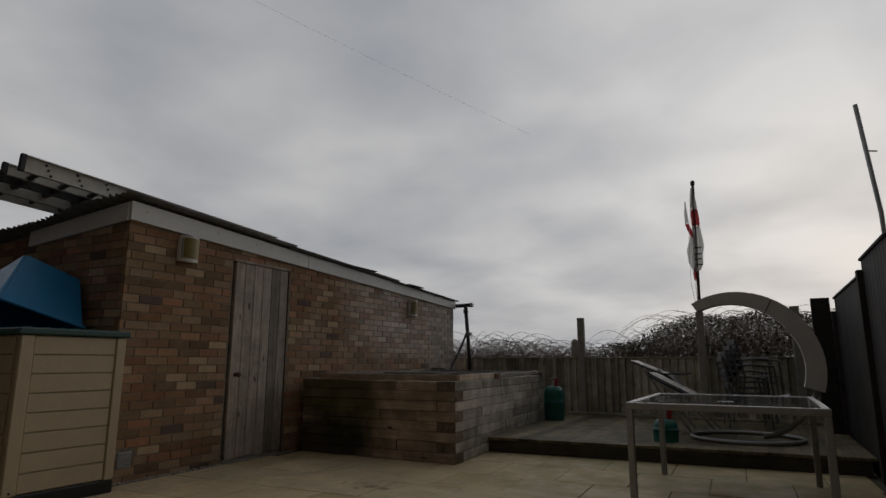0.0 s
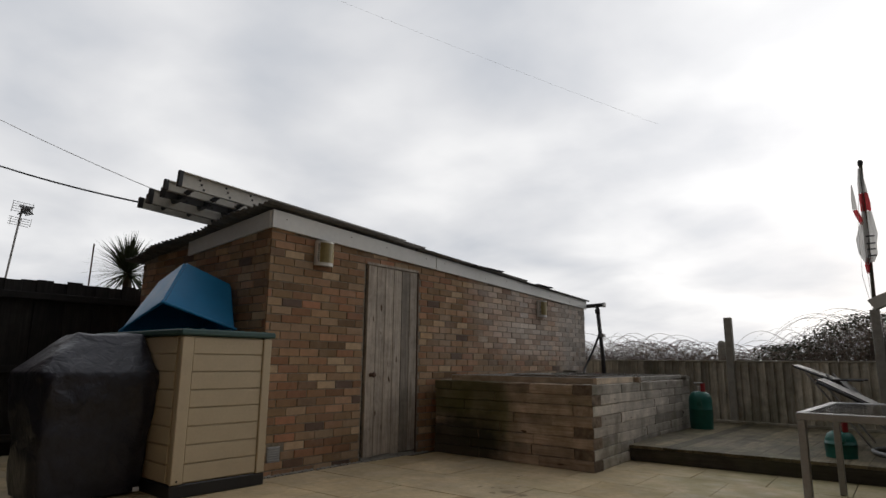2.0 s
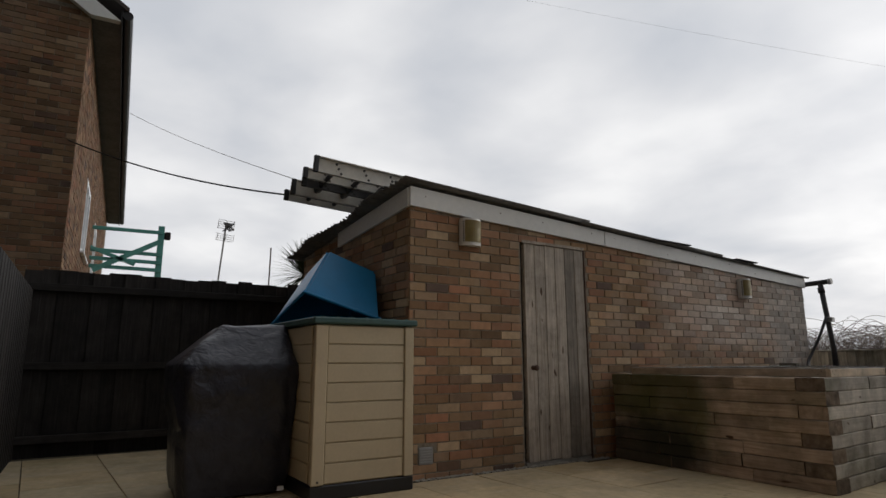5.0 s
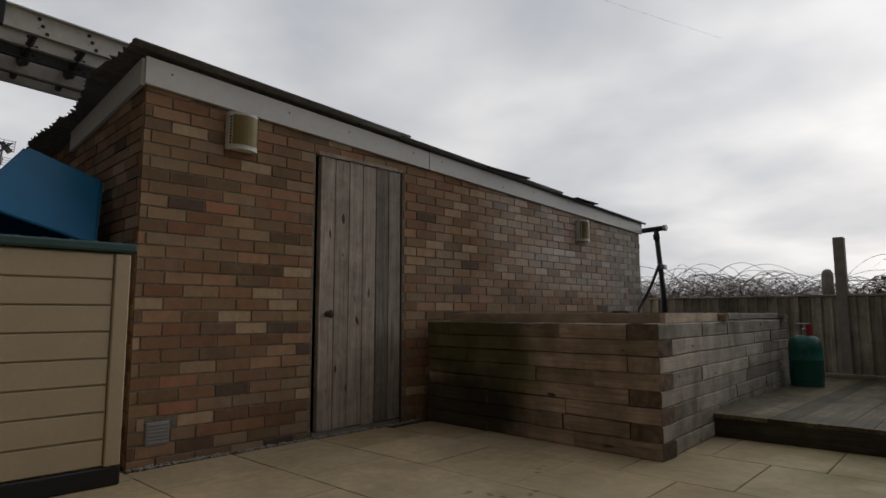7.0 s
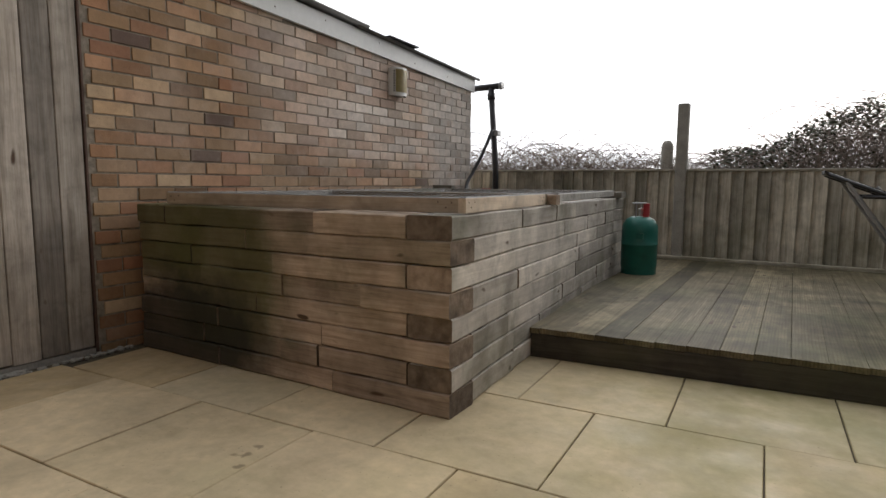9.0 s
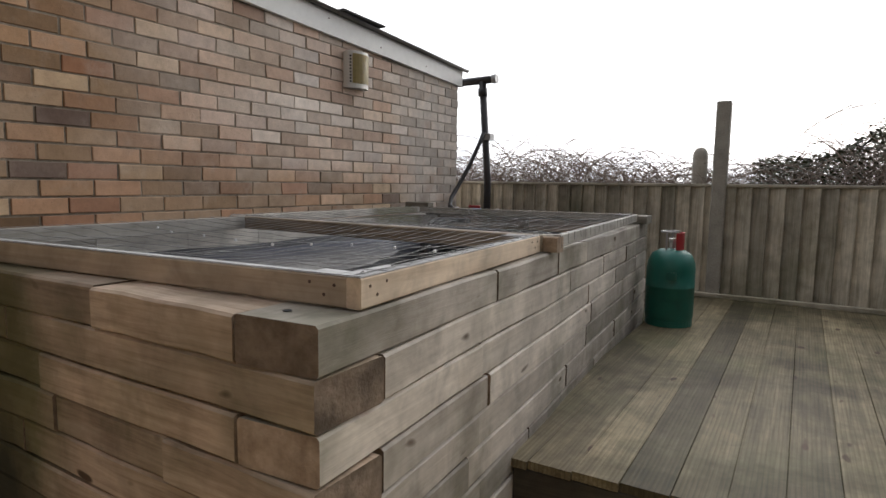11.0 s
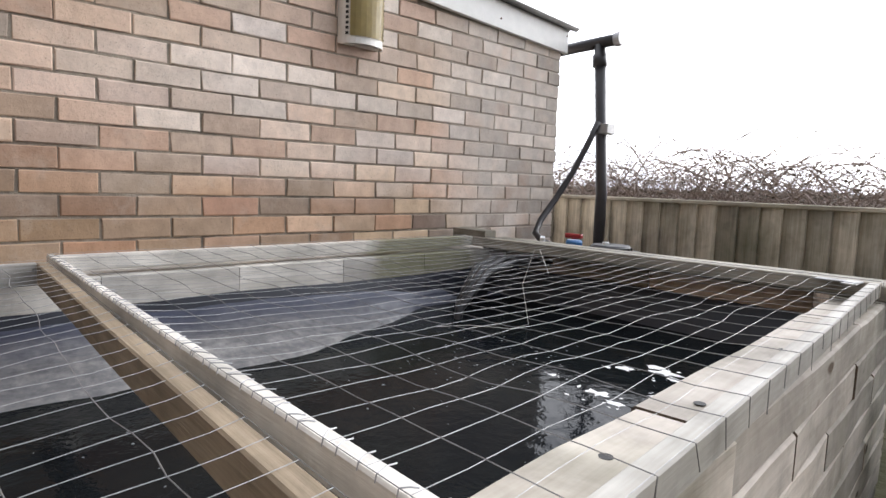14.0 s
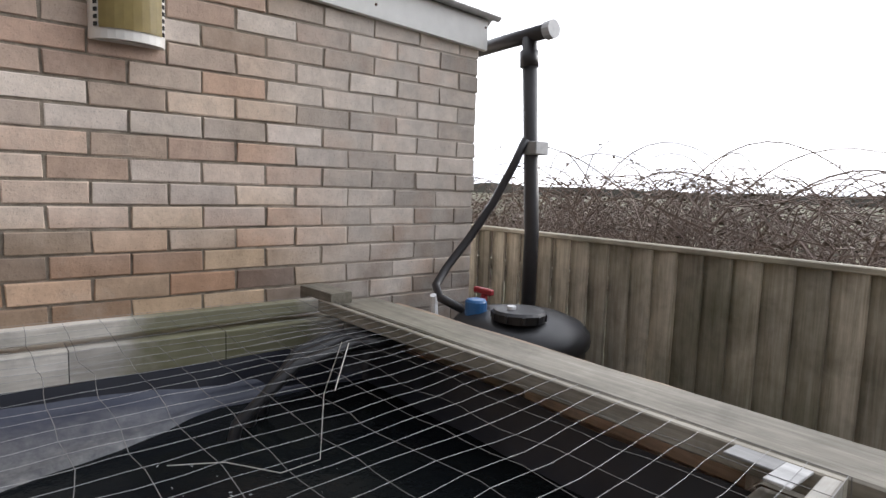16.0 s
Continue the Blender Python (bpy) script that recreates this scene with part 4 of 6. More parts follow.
# where the front sleepers meet, course by course, counted from the wall
JOINTS = ((0.62, 1.35), (0.5, 1.044, 1.27), (0.62, 1.29), (0.625, 0.886, 1.9), (0.5, 1.06, 1.513), (0.42, 1.0, 2.2), (0.827, 2.2), (0.23, 1.257))
for c in range(8):
    z = CH * (c + 0.5)
    own = (c + 1) % 2  # which run owns the corner on this course
    x1 = side_x(FRONT)
    fx = x1 if own else x1 - 0.2
    sleeper_run((LEFT, FRONT + 0.0975, 0), (fx, FRONT + 0.0975, 0), z, 100 + c, JOINTS[c][0], course=c, cuts=JOINTS[c])
    y0 = FRONT + 0.2 if own else FRONT
    sleeper_run((side_x(y0) - 0.0975, y0, 0), (side_x(BACK) - 0.0975, BACK, 0), z, 200 + c, (0.5, 0.7, 0.42, 0.69, 0.55, 0.70, 1.375, 0.80)[c], course=c, mat="sleeper_side", loose=0.0012, thin=True)
    sleeper_run((LEFT, BACK - 0.0975, 0), (side_x(BACK) - 0.2, BACK - 0.0975, 0), z, 300 + c, 0.9)
    if c < 7:
        sleeper_run((LEFT + 0.0975 - 0.08, FRONT + 0.2, 0), (LEFT + 0.0975 - 0.08, BACK - 0.2, 0), z, 400 + c, 0.78)
    else:
        u = FRONT + 0.2
        k = 0
        while u < BACK - 0.3:
            e = min(u + 0.43, BACK - 0.2)
            timber("sleeper", (LEFT + 0.0175, u + 0.0015, z), (LEFT + 0.0175, e - 0.0015, z), 0.195, CH - 0.004, "pale_timber", pond, 0.003, seed=k)
            u = e
            k += 1

# liner hanging inside, and the water
bm = bmesh.new()
inner = [(LEFT + 0.118, FRONT + 0.2), (side_x(FRONT) - 0.147, FRONT + 0.2), (side_x(BACK) - 0.147, BACK - 0.2), (LEFT + 0.118, BACK - 0.2)]
r3 = random.Random(5)
cols = []
N = 90
per = []
for (a, b) in zip(inner, inner[1:] + inner[:1]):
    for k in range(N // 4):
        t = k / (N // 4)
        per.append((a[0] + (b[0] - a[0]) * t, a[1] + (b[1] - a[1]) * t))
cx, cy = 1.05, 3.95
for (x, y) in per:
    col = []
    for j, z in enumerate((0.70, 0.64, 0.585, 0.5, 0.12)):
        s = 0.012 + 0.018 * j + 0.012 * noise.noise(Vector((x * 6, y * 6, z * 9)))
        col.append(bm.verts.new((x + (cx - x) * s, y + (cy - y) * s, z + 0.012 * noise.noise(Vector((x * 3, y * 3, 7))))))
    cols.append(col)
for u, v in zip(cols, cols[1:] + cols[:1]):
    for j in range(4):
        bm.faces.new((u[j], v[j], v[j + 1], u[j + 1]))
part("liner", bm, "liner", pond, "black rubber pond liner", smooth=True)
bm = bmesh.new()
bm.faces.new([bm.verts.new((x, y, 0.56)) for x, y in inner])
part("water", bm, "water", pond, "dark still pond water")

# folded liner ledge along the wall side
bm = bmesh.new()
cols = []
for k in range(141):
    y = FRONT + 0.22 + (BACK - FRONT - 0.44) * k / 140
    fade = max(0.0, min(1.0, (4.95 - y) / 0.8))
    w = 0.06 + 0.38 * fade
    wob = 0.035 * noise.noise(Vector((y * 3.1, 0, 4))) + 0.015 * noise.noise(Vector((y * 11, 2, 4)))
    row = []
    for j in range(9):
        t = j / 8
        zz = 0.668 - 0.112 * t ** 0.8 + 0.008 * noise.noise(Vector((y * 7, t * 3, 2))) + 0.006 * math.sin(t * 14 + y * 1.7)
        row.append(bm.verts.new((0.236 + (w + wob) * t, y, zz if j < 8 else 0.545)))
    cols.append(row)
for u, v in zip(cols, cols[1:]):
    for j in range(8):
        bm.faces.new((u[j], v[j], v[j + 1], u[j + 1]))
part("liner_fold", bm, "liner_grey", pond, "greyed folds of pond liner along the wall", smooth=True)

# foam and bubbles on the water
bm = bmesh.new()
r3 = random.Random(9)
def blob(x, y, s, e):
    n = 13
    ph = r3.uniform(0, 6)
    ring = []
    for k in range(n):
        q_ = s * r3.uniform(0.35, 1.25)
        ring.append(bm.verts.new((x + q_ * e * math.cos(2 * math.pi * k / n + ph), y + q_ * math.sin(2 * math.pi * k / n + ph), 0.5605)))
    top = [bm.verts.new((v.co.x * 0.6 + x * 0.4, v.co.y * 0.6 + y * 0.4, 0.561 + s * r3.uniform(0.03, 0.12))) for v in ring]
    for k in range(n):
        bm.faces.new((ring[k], ring[(k + 1) % n], top[(k + 1) % n], top[k]))
    bm.faces.new(top)
def patch_of_foam(x, y, spread, n):
    for _ in range(n):
        blob(r3.gauss(x, spread), r3.gauss(y, spread * 0.7), r3.uniform(0.002, 0.0095), r3.uniform(0.6, 2.0))
for i in range(7):
    patch_of_foam(r3.gauss(0.9, 0.10), r3.gauss(3.08, 0.10), r3.uniform(0.010, 0.022), r3.randint(3, 9))
for cx_, cy_, s_, e_ in ((1.42, 4.92, 0.030, 1.6), (1.37, 4.95, 0.022, 1.2), (1.47, 4.88, 0.020, 1.9), (1.32, 4.86, 0.022, 1.5), (1.28, 4.83, 0.010, 1.0), (1.39, 4.60, 0.024, 1.7), (1.22, 4.63, 0.012, 1.2), (1.46, 4.57, 0.016, 2.0), (1.50, 4.70, 0.014, 2.2), (0.79, 3.29, 0.014, 1.4), (0.86, 3.24, 0.010, 1.2)):
    blob(cx_, cy_, s_, e_)
    for _ in range(5):
        blob(r3.gauss(cx_, s_ * 1.6), r3.gauss(cy_, s_ * 1.4), r3.uniform(0.1, 0.3) * s_, r3.uniform(0.8, 1.6))
solo("foam", bm, "foam", "white foam floating on the pond water", "foam", kind="stuff")
bm = bmesh.new()
for i in range(130):
    blob(r3.uniform(0.72, 1.75), r3.uniform(2.6, 5.3), r3.uniform(0.0012, 0.0035), 1)
for i in range(70):
    blob(r3.gauss(0.98, 0.16), r3.gauss(4.62, 0.20), r3.uniform(0.0012, 0.0045), r3.uniform(1, 1.6))
solo("bubbles", bm, "bubble", "small grey bubbles drifting on the dark pond water", "bubbles", kind="stuff")


# ---- netted covers ----
def net_cover(name_label, corners, z, rail_w, rail_h, mats, pitch, across, seed, sag, plates=()):
    """A timber frame with wire netting stapled over it. corners: near-left, near-right, far-right, far-left."""
    r = random.Random(seed)
    cov = thing("pond_cover", (corners[0][0], corners[0][1], z - rail_h), name_label, "pond cover", "netted pond covers")
    nl, nr, fr, fl = [Vector((x, y, z - rail_h / 2)) for x, y in corners]
    wn_, wr_, wf_, wl_ = rail_w
    for a, b, ww, mt in ((nl + Vector((0, wn_ / 2, 0)), nr + Vector((-wr_, wn_ / 2, 0)), wn_, mats[0]), (nr + Vector((-wr_ / 2, 0, 0)), fr + Vector((-wr_ / 2, -wf_, 0)), wr_, mats[1]),
                         (fr + Vector((0, -wf_ / 2, 0)), fl + Vector((0, -wf_ / 2, 0)), wf_, mats[2]), (fl + Vector((wl_ / 2, -wf_, 0)), nl + Vector((wl_ / 2, wn_, 0)), wl_, mats[3])):
        rail = timber("rail", a, b, ww, rail_h, mt, cov, 0.003, warp=0.001, seed=seed)
        up_ = Vector((0, 0, rail_h / 2 + 0.0012))
        if mt == "pine":
            part("batten", board((b - a).length, ww * 0.92, 0.0024, 0.0008), "batten", rail, "thin whitened strip over the netting", m=along(a + up_, b + up_))
        if mt == "pine":
            d_ = (b - a).normalized()
            n_ = Vector((d_.y, -d_.x, 0)) * (ww / 2 + 0.0005)
            for u_, h_ in ((0.03, 0.012), (0.055, -0.008), (0.09, 0.014)):
                for q_ in (a + d_ * u_, b - d_ * u_):
                    part("screw", lathe([(0, 0), (0.0036, 0), (0.0036, 0.0008), (0.0015, 0.0012), (0, 0.0004)], 10), "rust", rail, m=Matrix.Translation(q_ + n_ + Vector((0, 0, h_))) @ n_.to_track_quat("Z", "Y").to_matrix().to_4x4())
    bm = bmesh.new()
    zz = z + 0.004
    L = fr.y - nr.y
    def at(s, t):
        """s across from left to right, t along from near to far."""
        a = nl.lerp(nr, s)
        b = fl.lerp(fr, s)
        p = a.lerp(b, t)
        dip = sag * (4 * s * (1 - s)) * (4 * t * (1 - t)) ** 0.7
        w = 0.007 * noise.noise(Vector((p.x * 7, p.y * 7, seed)))
        edge = min(s, 1 - s, t, 1 - t) * 12
        k = min(1, edge)
        return Vector((p.x + 0.014 * k * noise.noise(Vector((p.x * 9, p.y * 5, seed + 3))), p.y + 0.018 * k * noise.noise(Vector((p.x * 7, p.y * 9, seed + 9))), zz - dip + w * k))
    ny = round(L / pitch)
    W = (nr - nl).length
    nx = round(W / across)
    for i in range(ny + 1):
        t = i / ny
        pts = [at(j / 28, t) for j in range(29)]
        e = pts[-1]
        if rail_h < 0.05:
            pts += [e + Vector((0.004, 0, 0)), e + Vector((0.006, r.uniform(-0.01, 0.01), -rail_h * r.uniform(0.6, 1.1)))]
        add_tube(bm, pts, 0.0007, 4, cap=False)
    tagged(part("cross_wire", bm, "wire_dark", cov, "dull wires of the netting"), kind="stuff")
    bm = bmesh.new()
    for i in range(nx + 1):
        s = i / nx
        add_tube(bm, [at(s, j / 28) for j in range(29)], 0.00048, 4, cap=False)
    tagged(part("netting", bm, "wire", cov, "sagging bright wire netting"), kind="stuff")
    bm = bmesh.new()
    if rail_h > 0.05:
        # twisted selvedge wire along the open side
        for ph in (0, math.pi):
            pts = []
            for i in range(161):
                p = at(0.988, 0.01 + 0.98 * i / 160)
                pts.append(p + Vector((0.0012 * math.cos(i * 1.3 + ph) + 0.009 * noise.noise(Vector((i * 0.13, seed, 0))), 0, 0.001 + 0.0012 * math.sin(i * 1.3 + ph))))
            add_tube(bm, pts, 0.0006, 4, cap=False)
        for i in range(ny):
            p = at(0.988, (i + 0.5 + r.uniform(-0.2, 0.2)) / ny)
            add_tube(bm, [p + Vector((-0.006, r.uniform(-0.006, 0.006), 0.001)), p + Vector((0, 0, 0.005)), p + Vector((0.006, r.uniform(-0.008, 0.008), 0.001))], 0.0011, 4)
    else:
        # wire ends turned round the near rail
        for i in range(nx * 2):
            p = at((i + 0.5 + r.uniform(-0.3, 0.3)) / (nx * 2), 0.0)
            sk = r.uniform(-0.009, 0.009)
            back = r.uniform(0.010, 0.026)
            add_tube(bm, [p + Vector((sk, back, -0.001)), p + Vector((sk * 0.4, back * 0.5, 0.001)), p + Vector((-sk, 0.0, 0.0)), p + Vector((-sk, -0.002, -0.008))], 0.0009, 4)
    tagged(part("wire_end", bm, "wire_dark" if rail_h > 0.05 else "wire", cov), kind="stuff")
    for (ax, ay, bx, by) in plates:
        part("corner_plate", box((ax, ay, z - 0.004), (bx, by, z + 0.001), 0.001), "batten", cov, "flat white corner plate")
    return cov


net_cover("pine frame with wire netting over one half of the pond", ((0.34, 2.235), (2.042, 2.35), (1.945, 3.495), (0.30, 3.56)), 0.850, (0.034, 0.034, 0.030, 0.034), 0.060, ("pine", "pine", "rail_brown", "pale_timber"), 0.092, 0.062, 3, 0.035, ((1.83, 3.385, 1.91, 3.462), (1.90, 2.385, 2.006, 2.412), (1.968, 2.413, 2.002, 2.53)))
net_cover("pale timber frame with wire netting over the pond", ((0.16, 3.58), (1.998, 3.535), (1.83, 5.40), (0.14, 5.36)), 0.850, (0.024, 0.028, 0.02, 0.05), 0.045, ("pale_timber", "pale_timber", "grey_plank", "pale_timber"), 0.094, 0.062, 8, 0.03, ((1.67, 5.33, 1.75, 5.378), (1.75, 5.29, 1.79, 5.378)))
far_plank = solo("loose_plank", board(1.68, 0.17, 0.05, 0.005, 0.001, 3), "grey_plank", "loose weathered plank lying along the end of the pond", "plank", m=along((0.20, 5.49, 0.8145), (1.86, 5.52, 0.8145)))
solo("timber_offcut", board(0.2, 0.09, 0.05, 0.003), "grey_plank", "short timber offcut on the corner of the pond", "timber", m=along((0.055, 5.375, 0.86), (0.26, 5.40, 0.855)))
solo("timber_block", board(0.14, 0.055, 0.055, 0.003), "end_grain", "square timber block under the corner of the cover", "timber", m=along((1.86, 3.532, 0.8165), (1.992, 3.526, 0.8165)))

# white bobbins along the netting
first = None
for k, (x, y) in enumerate([(1.81, 2.98), (1.66, 2.985), (1.50, 2.97), (1.39, 2.90), (1.30, 2.82), (1.10, 2.84), (0.88, 2.88), (0.66, 2.9), (0.42, 3.0)]):
    zb = 0.824
    if first is None:
        bm = box((-0.0038, -0.0038, 0.0), (0.0038, 0.0038, 0.0095), 0.0012)
        first = solo("net_clip", bm, "upvc", "small white plastic clip on the pond netting", "clip", "clips on the netting", m=Matrix.Translation((x, y, zb)))
    else:
        copy_thing(first, pose(x, y, zb, 0, 0, 17 * k))

# floating frame and hoses in the water
skim = thing("floating_frame", (0.53, 2.84, 0.56), "pale square plastic frame floating on the pond", "pond skimmer")
q = [(0.29, 2.75), (0.25, 2.99), (0.776, 2.914), (0.806, 2.71)]
for a, b in zip(q, q[1:] + q[:1]):
    part("bar", board(math.dist(a, b) + 0.012, 0.012, 0.02, 0.003), "batten", skim, m=along((*a, 0.572), (*b, 0.572)))
bm = bmesh.new()
bm.faces.new([bm.verts.new((x, y, 0.566)) for x, y in q])
part("panel", bm, "lid_green", skim, "dark green panel")
part("float", tube([(*q[2], 0.585), (*q[3], 0.585)], 0.017, 10), "upvc", skim, "white foam float", smooth=True)
pump = thing("pond_hose", (0.5, 5.1, 0.5), "black ribbed hoses rising out of the pond", "hose")
for dx in (0.0, 0.06, 0.13):
    part("hose", tube([(0.42 + dx, 5.0 - dx, 0.4), (0.41 + dx, 5.05 - dx, 0.6), (0.40 + dx, 5.16 - dx * 0.5, 0.735), (0.38 + dx, 5.30, 0.762), (0.38 + dx, 5.42, 0.755), (0.37 + dx, 5.62, 0.74)], 0.018, 10), "black_plastic", pump, smooth=True)
for pts in ([(0.74, 5.13, 0.850), (0.72, 5.09, 0.710), (0.80, 5.04, 0.570), (0.81, 4.93, 0.570), (0.68, 4.84, 0.570), (0.62, 4.72, 0.570)], [(0.76, 5.14, 0.850), (0.89, 5.03, 0.780)]):
    solo("string", tube(pts, 0.0012, 5), "rope", "loose pale string hanging through the pond netting", "string", "strings on the netting")

# filter drum behind the pond
drum = thing("filter_drum", (0.46, 6.06, 0), "black plastic pond filter drum with a domed lid", "pond filter")
DRX, DRY = 0.47, 6.09
part("body", lathe([(0.0, 0.0), (0.255, 0.0), (0.27, 0.03), (0.27, 0.64), (0.262, 0.68)], 32, (DRX, DRY, 0)), "black_plastic", drum, smooth=True)
part("lid", lathe([(0.285, 0.66), (0.29, 0.685), (0.285, 0.71), (0.255, 0.745), (0.19, 0.772), (0.12, 0.782), (0.0, 0.782)], 32, (DRX, DRY, 0)), "black_plastic", drum, smooth=True)
hatch = part("hatch", lathe([(0.10, 0.775), (0.105, 0.806), (0.095, 0.816), (0.0, 0.818)], 24, (0.565, 5.99, 0)), "black_plastic", drum)
part("button", lathe([(0.018, 0.817), (0.018, 0.829), (0.0, 0.831)], 12, (0.55, 5.965, 0)), "upvc", hatch)
for k in range(10):
    a_ = 2 * math.pi * k / 10
    part("grip", box((-0.004, -0.006, 0.0), (0.004, 0.006, 0.026), 0.001), "black_plastic", hatch, m=Matrix.Translation((0.565 + 0.104 * math.cos(a_), 5.99 + 0.104 * math.sin(a_), 0.779)) @ Matrix.Rotation(a_, 4, "Z"))
part("blue_cap", lathe([(0.045, 0.755), (0.045, 0.815), (0.038, 0.825), (0.0, 0.827)], 16, (0.365, 5.95, 0)), "cap_blue", drum, "blue screw cap")
part("red_lever", box((0.225, 6.055, 0.822), (0.335, 6.08, 0.848), 0.005), "red_plastic", drum, "red valve lever")
part("red_spindle", tube([(0.285, 6.067, 0.73), (0.285, 6.067, 0.825)], 0.015, 10), "red_plastic", drum)
part("tap", tube([(0.245, 5.84, 0.70), (0.245, 5.83, 0.80), (0.255, 5.815, 0.835)], 0.014, 8), "upvc", drum, "white plastic tap")


# ---- deck ----
deck = thing("deck", (3.7, 4.9, 0), "raised timber deck, grooved boards gone green", "deck", kind="structure")
x = 1.90
k = 0
while x < 5.5:
    w = 0.142
    y0 = 3.175 + 0.068 * (x + w / 2 - 2.0)
    timber("deck_board", (x + w / 2, y0, 0.141), (x + w / 2, 6.64, 0.141), w - 0.0012, 0.028, "deck", deck, 0.0016, warp=0.0008, seed=k)
    x += w
    k += 1
timber("edge_board", (1.995, 3.188, 0.062), (5.55, 3.43, 0.062), 0.026, 0.124, "deck_edge", deck, 0.003, "dark edge board")
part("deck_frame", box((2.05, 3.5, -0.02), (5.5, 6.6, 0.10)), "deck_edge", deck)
timber("skirting_batten", (1.9, 6.615, 0.172), (5.5, 6.615, 0.172), 0.05, 0.035, "fence", deck, 0.004)


# ---- back fence ----
fence = thing("fence_back", (2.3, 6.7, 0), "close-boarded timber fence with concrete posts, silvered and green", "fence", kind="structure")
top = 1.035
x = -1.2
k = 0
while x < 5.6:
    w = 0.122
    timber("fence_board", (x + w / 2, 6.66, -0.02), (x + w / 2, 6.655, top), 0.014, w + 0.008, "fence", fence, 0.003, warp=0.001, seed=k, roll=math.radians(-15))
    x += 0.112
    k += 1
for a, b in ((-1.2, 2.10), (2.215, 3.93), (4.05, 5.6)):
    timber("capping", (a, 6.655, top + 0.012), (b, 6.655, top + 0.012), 0.055, 0.024, "fence", fence, 0.004)
    for z in (0.25, 0.85):
        timber("rail", (a, 6.70, z), (b, 6.70, z), 0.06, 0.05, "fence", fence)
for x, z, w in ((2.157, 1.70, 0.105), (3.99, 1.735, 0.11), (5.24, 1.77, 0.12)):
    part("post", box((x - w / 2, 6.62, 0.0), (x + w / 2, 6.72, z), 0.008), "concrete", fence, "square concrete fence post")
stub = solo("bollard", lathe([(0.0, 0), (0.062, 0), (0.062, 1.28), (0.055, 1.33), (0.035, 1.36), (0.0, 1.37)], 20, (1.96, 6.98, 0)), "concrete", "round-topped concrete post behind the fence", "post", smooth=True)


# ---- right-hand boundary ----
fr = thing("fence_side", (5.65, 1.5, 0), "tall dark timber fence in stepped panels", "fence", kind="structure")
for y0, y1, z in ((-3.2, -1.0, 1.86), (-1.0, 1.15, 1.85), (1.15, 3.1, 1.86), (3.1, 5.43, 1.74), (5.43, 6.62, 1.55)):
    y = y0
    k = 0
    while y < y1 - 0.03:
        e = min(y + 0.145, y1)
        timber("fence_board", (5.62, (y + e) / 2, -0.03), (5.62, (y + e) / 2, z), e - y - 0.003, 0.016, "dark_fence", fr, 0.003, seed=k + int(y0 * 10), roll=0)
        y += 0.145
        k += 1
    timber("capping", (5.62, y0, z + 0.012), (5.62, y1, z + 0.012), 0.05, 0.024, "dark_fence", fr)
    part("post", box((5.565, y0 - 0.05, 0), (5.675, y0 + 0.05, z + 0.04), 0.006), "dark_fence", fr)
part("end_panel", box((5.36, 5.40, 0.0), (5.56, 5.45, 1.76), 0.006), "dark_fence", fr)


# ---- gas bottles ----
def gas_bottle(x, y, z0, r, h, red_collar, label):
    g = thing("gas_bottle", (x, y, z0), label, "gas bottle", "gas bottles on the deck")
    at = (x, y, z0)
    prof = [(0.0, 0.012), (r * 0.9, 0.012), (r * 0.97, 0.04), (r, 0.07), (r, h * 0.5), (r * 1.012, h * 0.505), (r * 1.012, h * 0.52), (r, h * 0.525), (r, h - 0.13), (r * 0.96, h - 0.08), (r * 0.80, h - 0.03), (r * 0.5, h - 0.005), (r * 0.2, h), (0, h)]
    part("body", lathe(prof, 36, at), "gas_green", g, smooth=True)
    part("foot_ring", lathe([(r * 0.92, 0.0), (r * 0.97, 0.0), (r * 0.97, 0.05), (r * 0.92, 0.05), (r * 0.92, 0.0)], 32, at), "gas_green", g)
    bm = bmesh.new()
    a0, a1 = (radians(-60), radians(60))
    cols = []
    for i in range(13):
        a = a0 + (a1 - a0) * i / 12
        c = []
        for rr, zz in ((0.062, h - 0.01), (0.072, h - 0.01), (0.072, h + 0.105), (0.062, h + 0.105)):
            c.append(bm.verts.new((x + rr * math.cos(a), y + rr * math.sin(a), z0 + zz)))
        cols.append(c)
    for u, v in zip(cols, cols[1:]):
        for k in range(4):
            bm.faces.new((u[k], u[(k + 1) % 4], v[(k + 1) % 4], v[k]))
    for c in (cols[0], cols[-1]):
        bm.faces.new(c)
    part("collar", bm, "red_plastic", g, "red valve guard")
    part("handle", tube([(x + 0.066 * math.cos(a), y + 0.066 * math.sin(a), z0 + h + 0.107) for a in [radians(60 + 240 * k / 14) for k in range(15)]], 0.006, 8), "grey_metal", g)
    for s in (100, 250):
        a = radians(s)
        part("stay", tube([(x + 0.066 * math.cos(a), y + 0.066 * math.sin(a), z0 + h - 0.02), (x + 0.066 * math.cos(a), y + 0.066 * math.sin(a), z0 + h + 0.107)], 0.006, 8), "grey_metal", g)
    part("valve", lathe([(0.016, h - 0.01), (0.016, h + 0.04), (0.022, h + 0.045), (0.022, h + 0.065), (0.0, h + 0.068)], 14, at), "alu", g)
    part("label_plate", box((x + r * 0.2 - 0.03, y - r - 0.002, z0 + h * 0.62), (x + r * 0.2 + 0.03, y - r + 0.012, z0 + h * 0.72)), "gas_green", g)
    return g


gas_bottle(2.04, 5.46, 0.155, 0.147, 0.485, True, "green gas bottle with a red valve guard standing on the deck")
gas_bottle(3.80, 3.75, 0.155, 0.13, 0.24, True, "short dark green gas bottle with a red guard beneath the table")


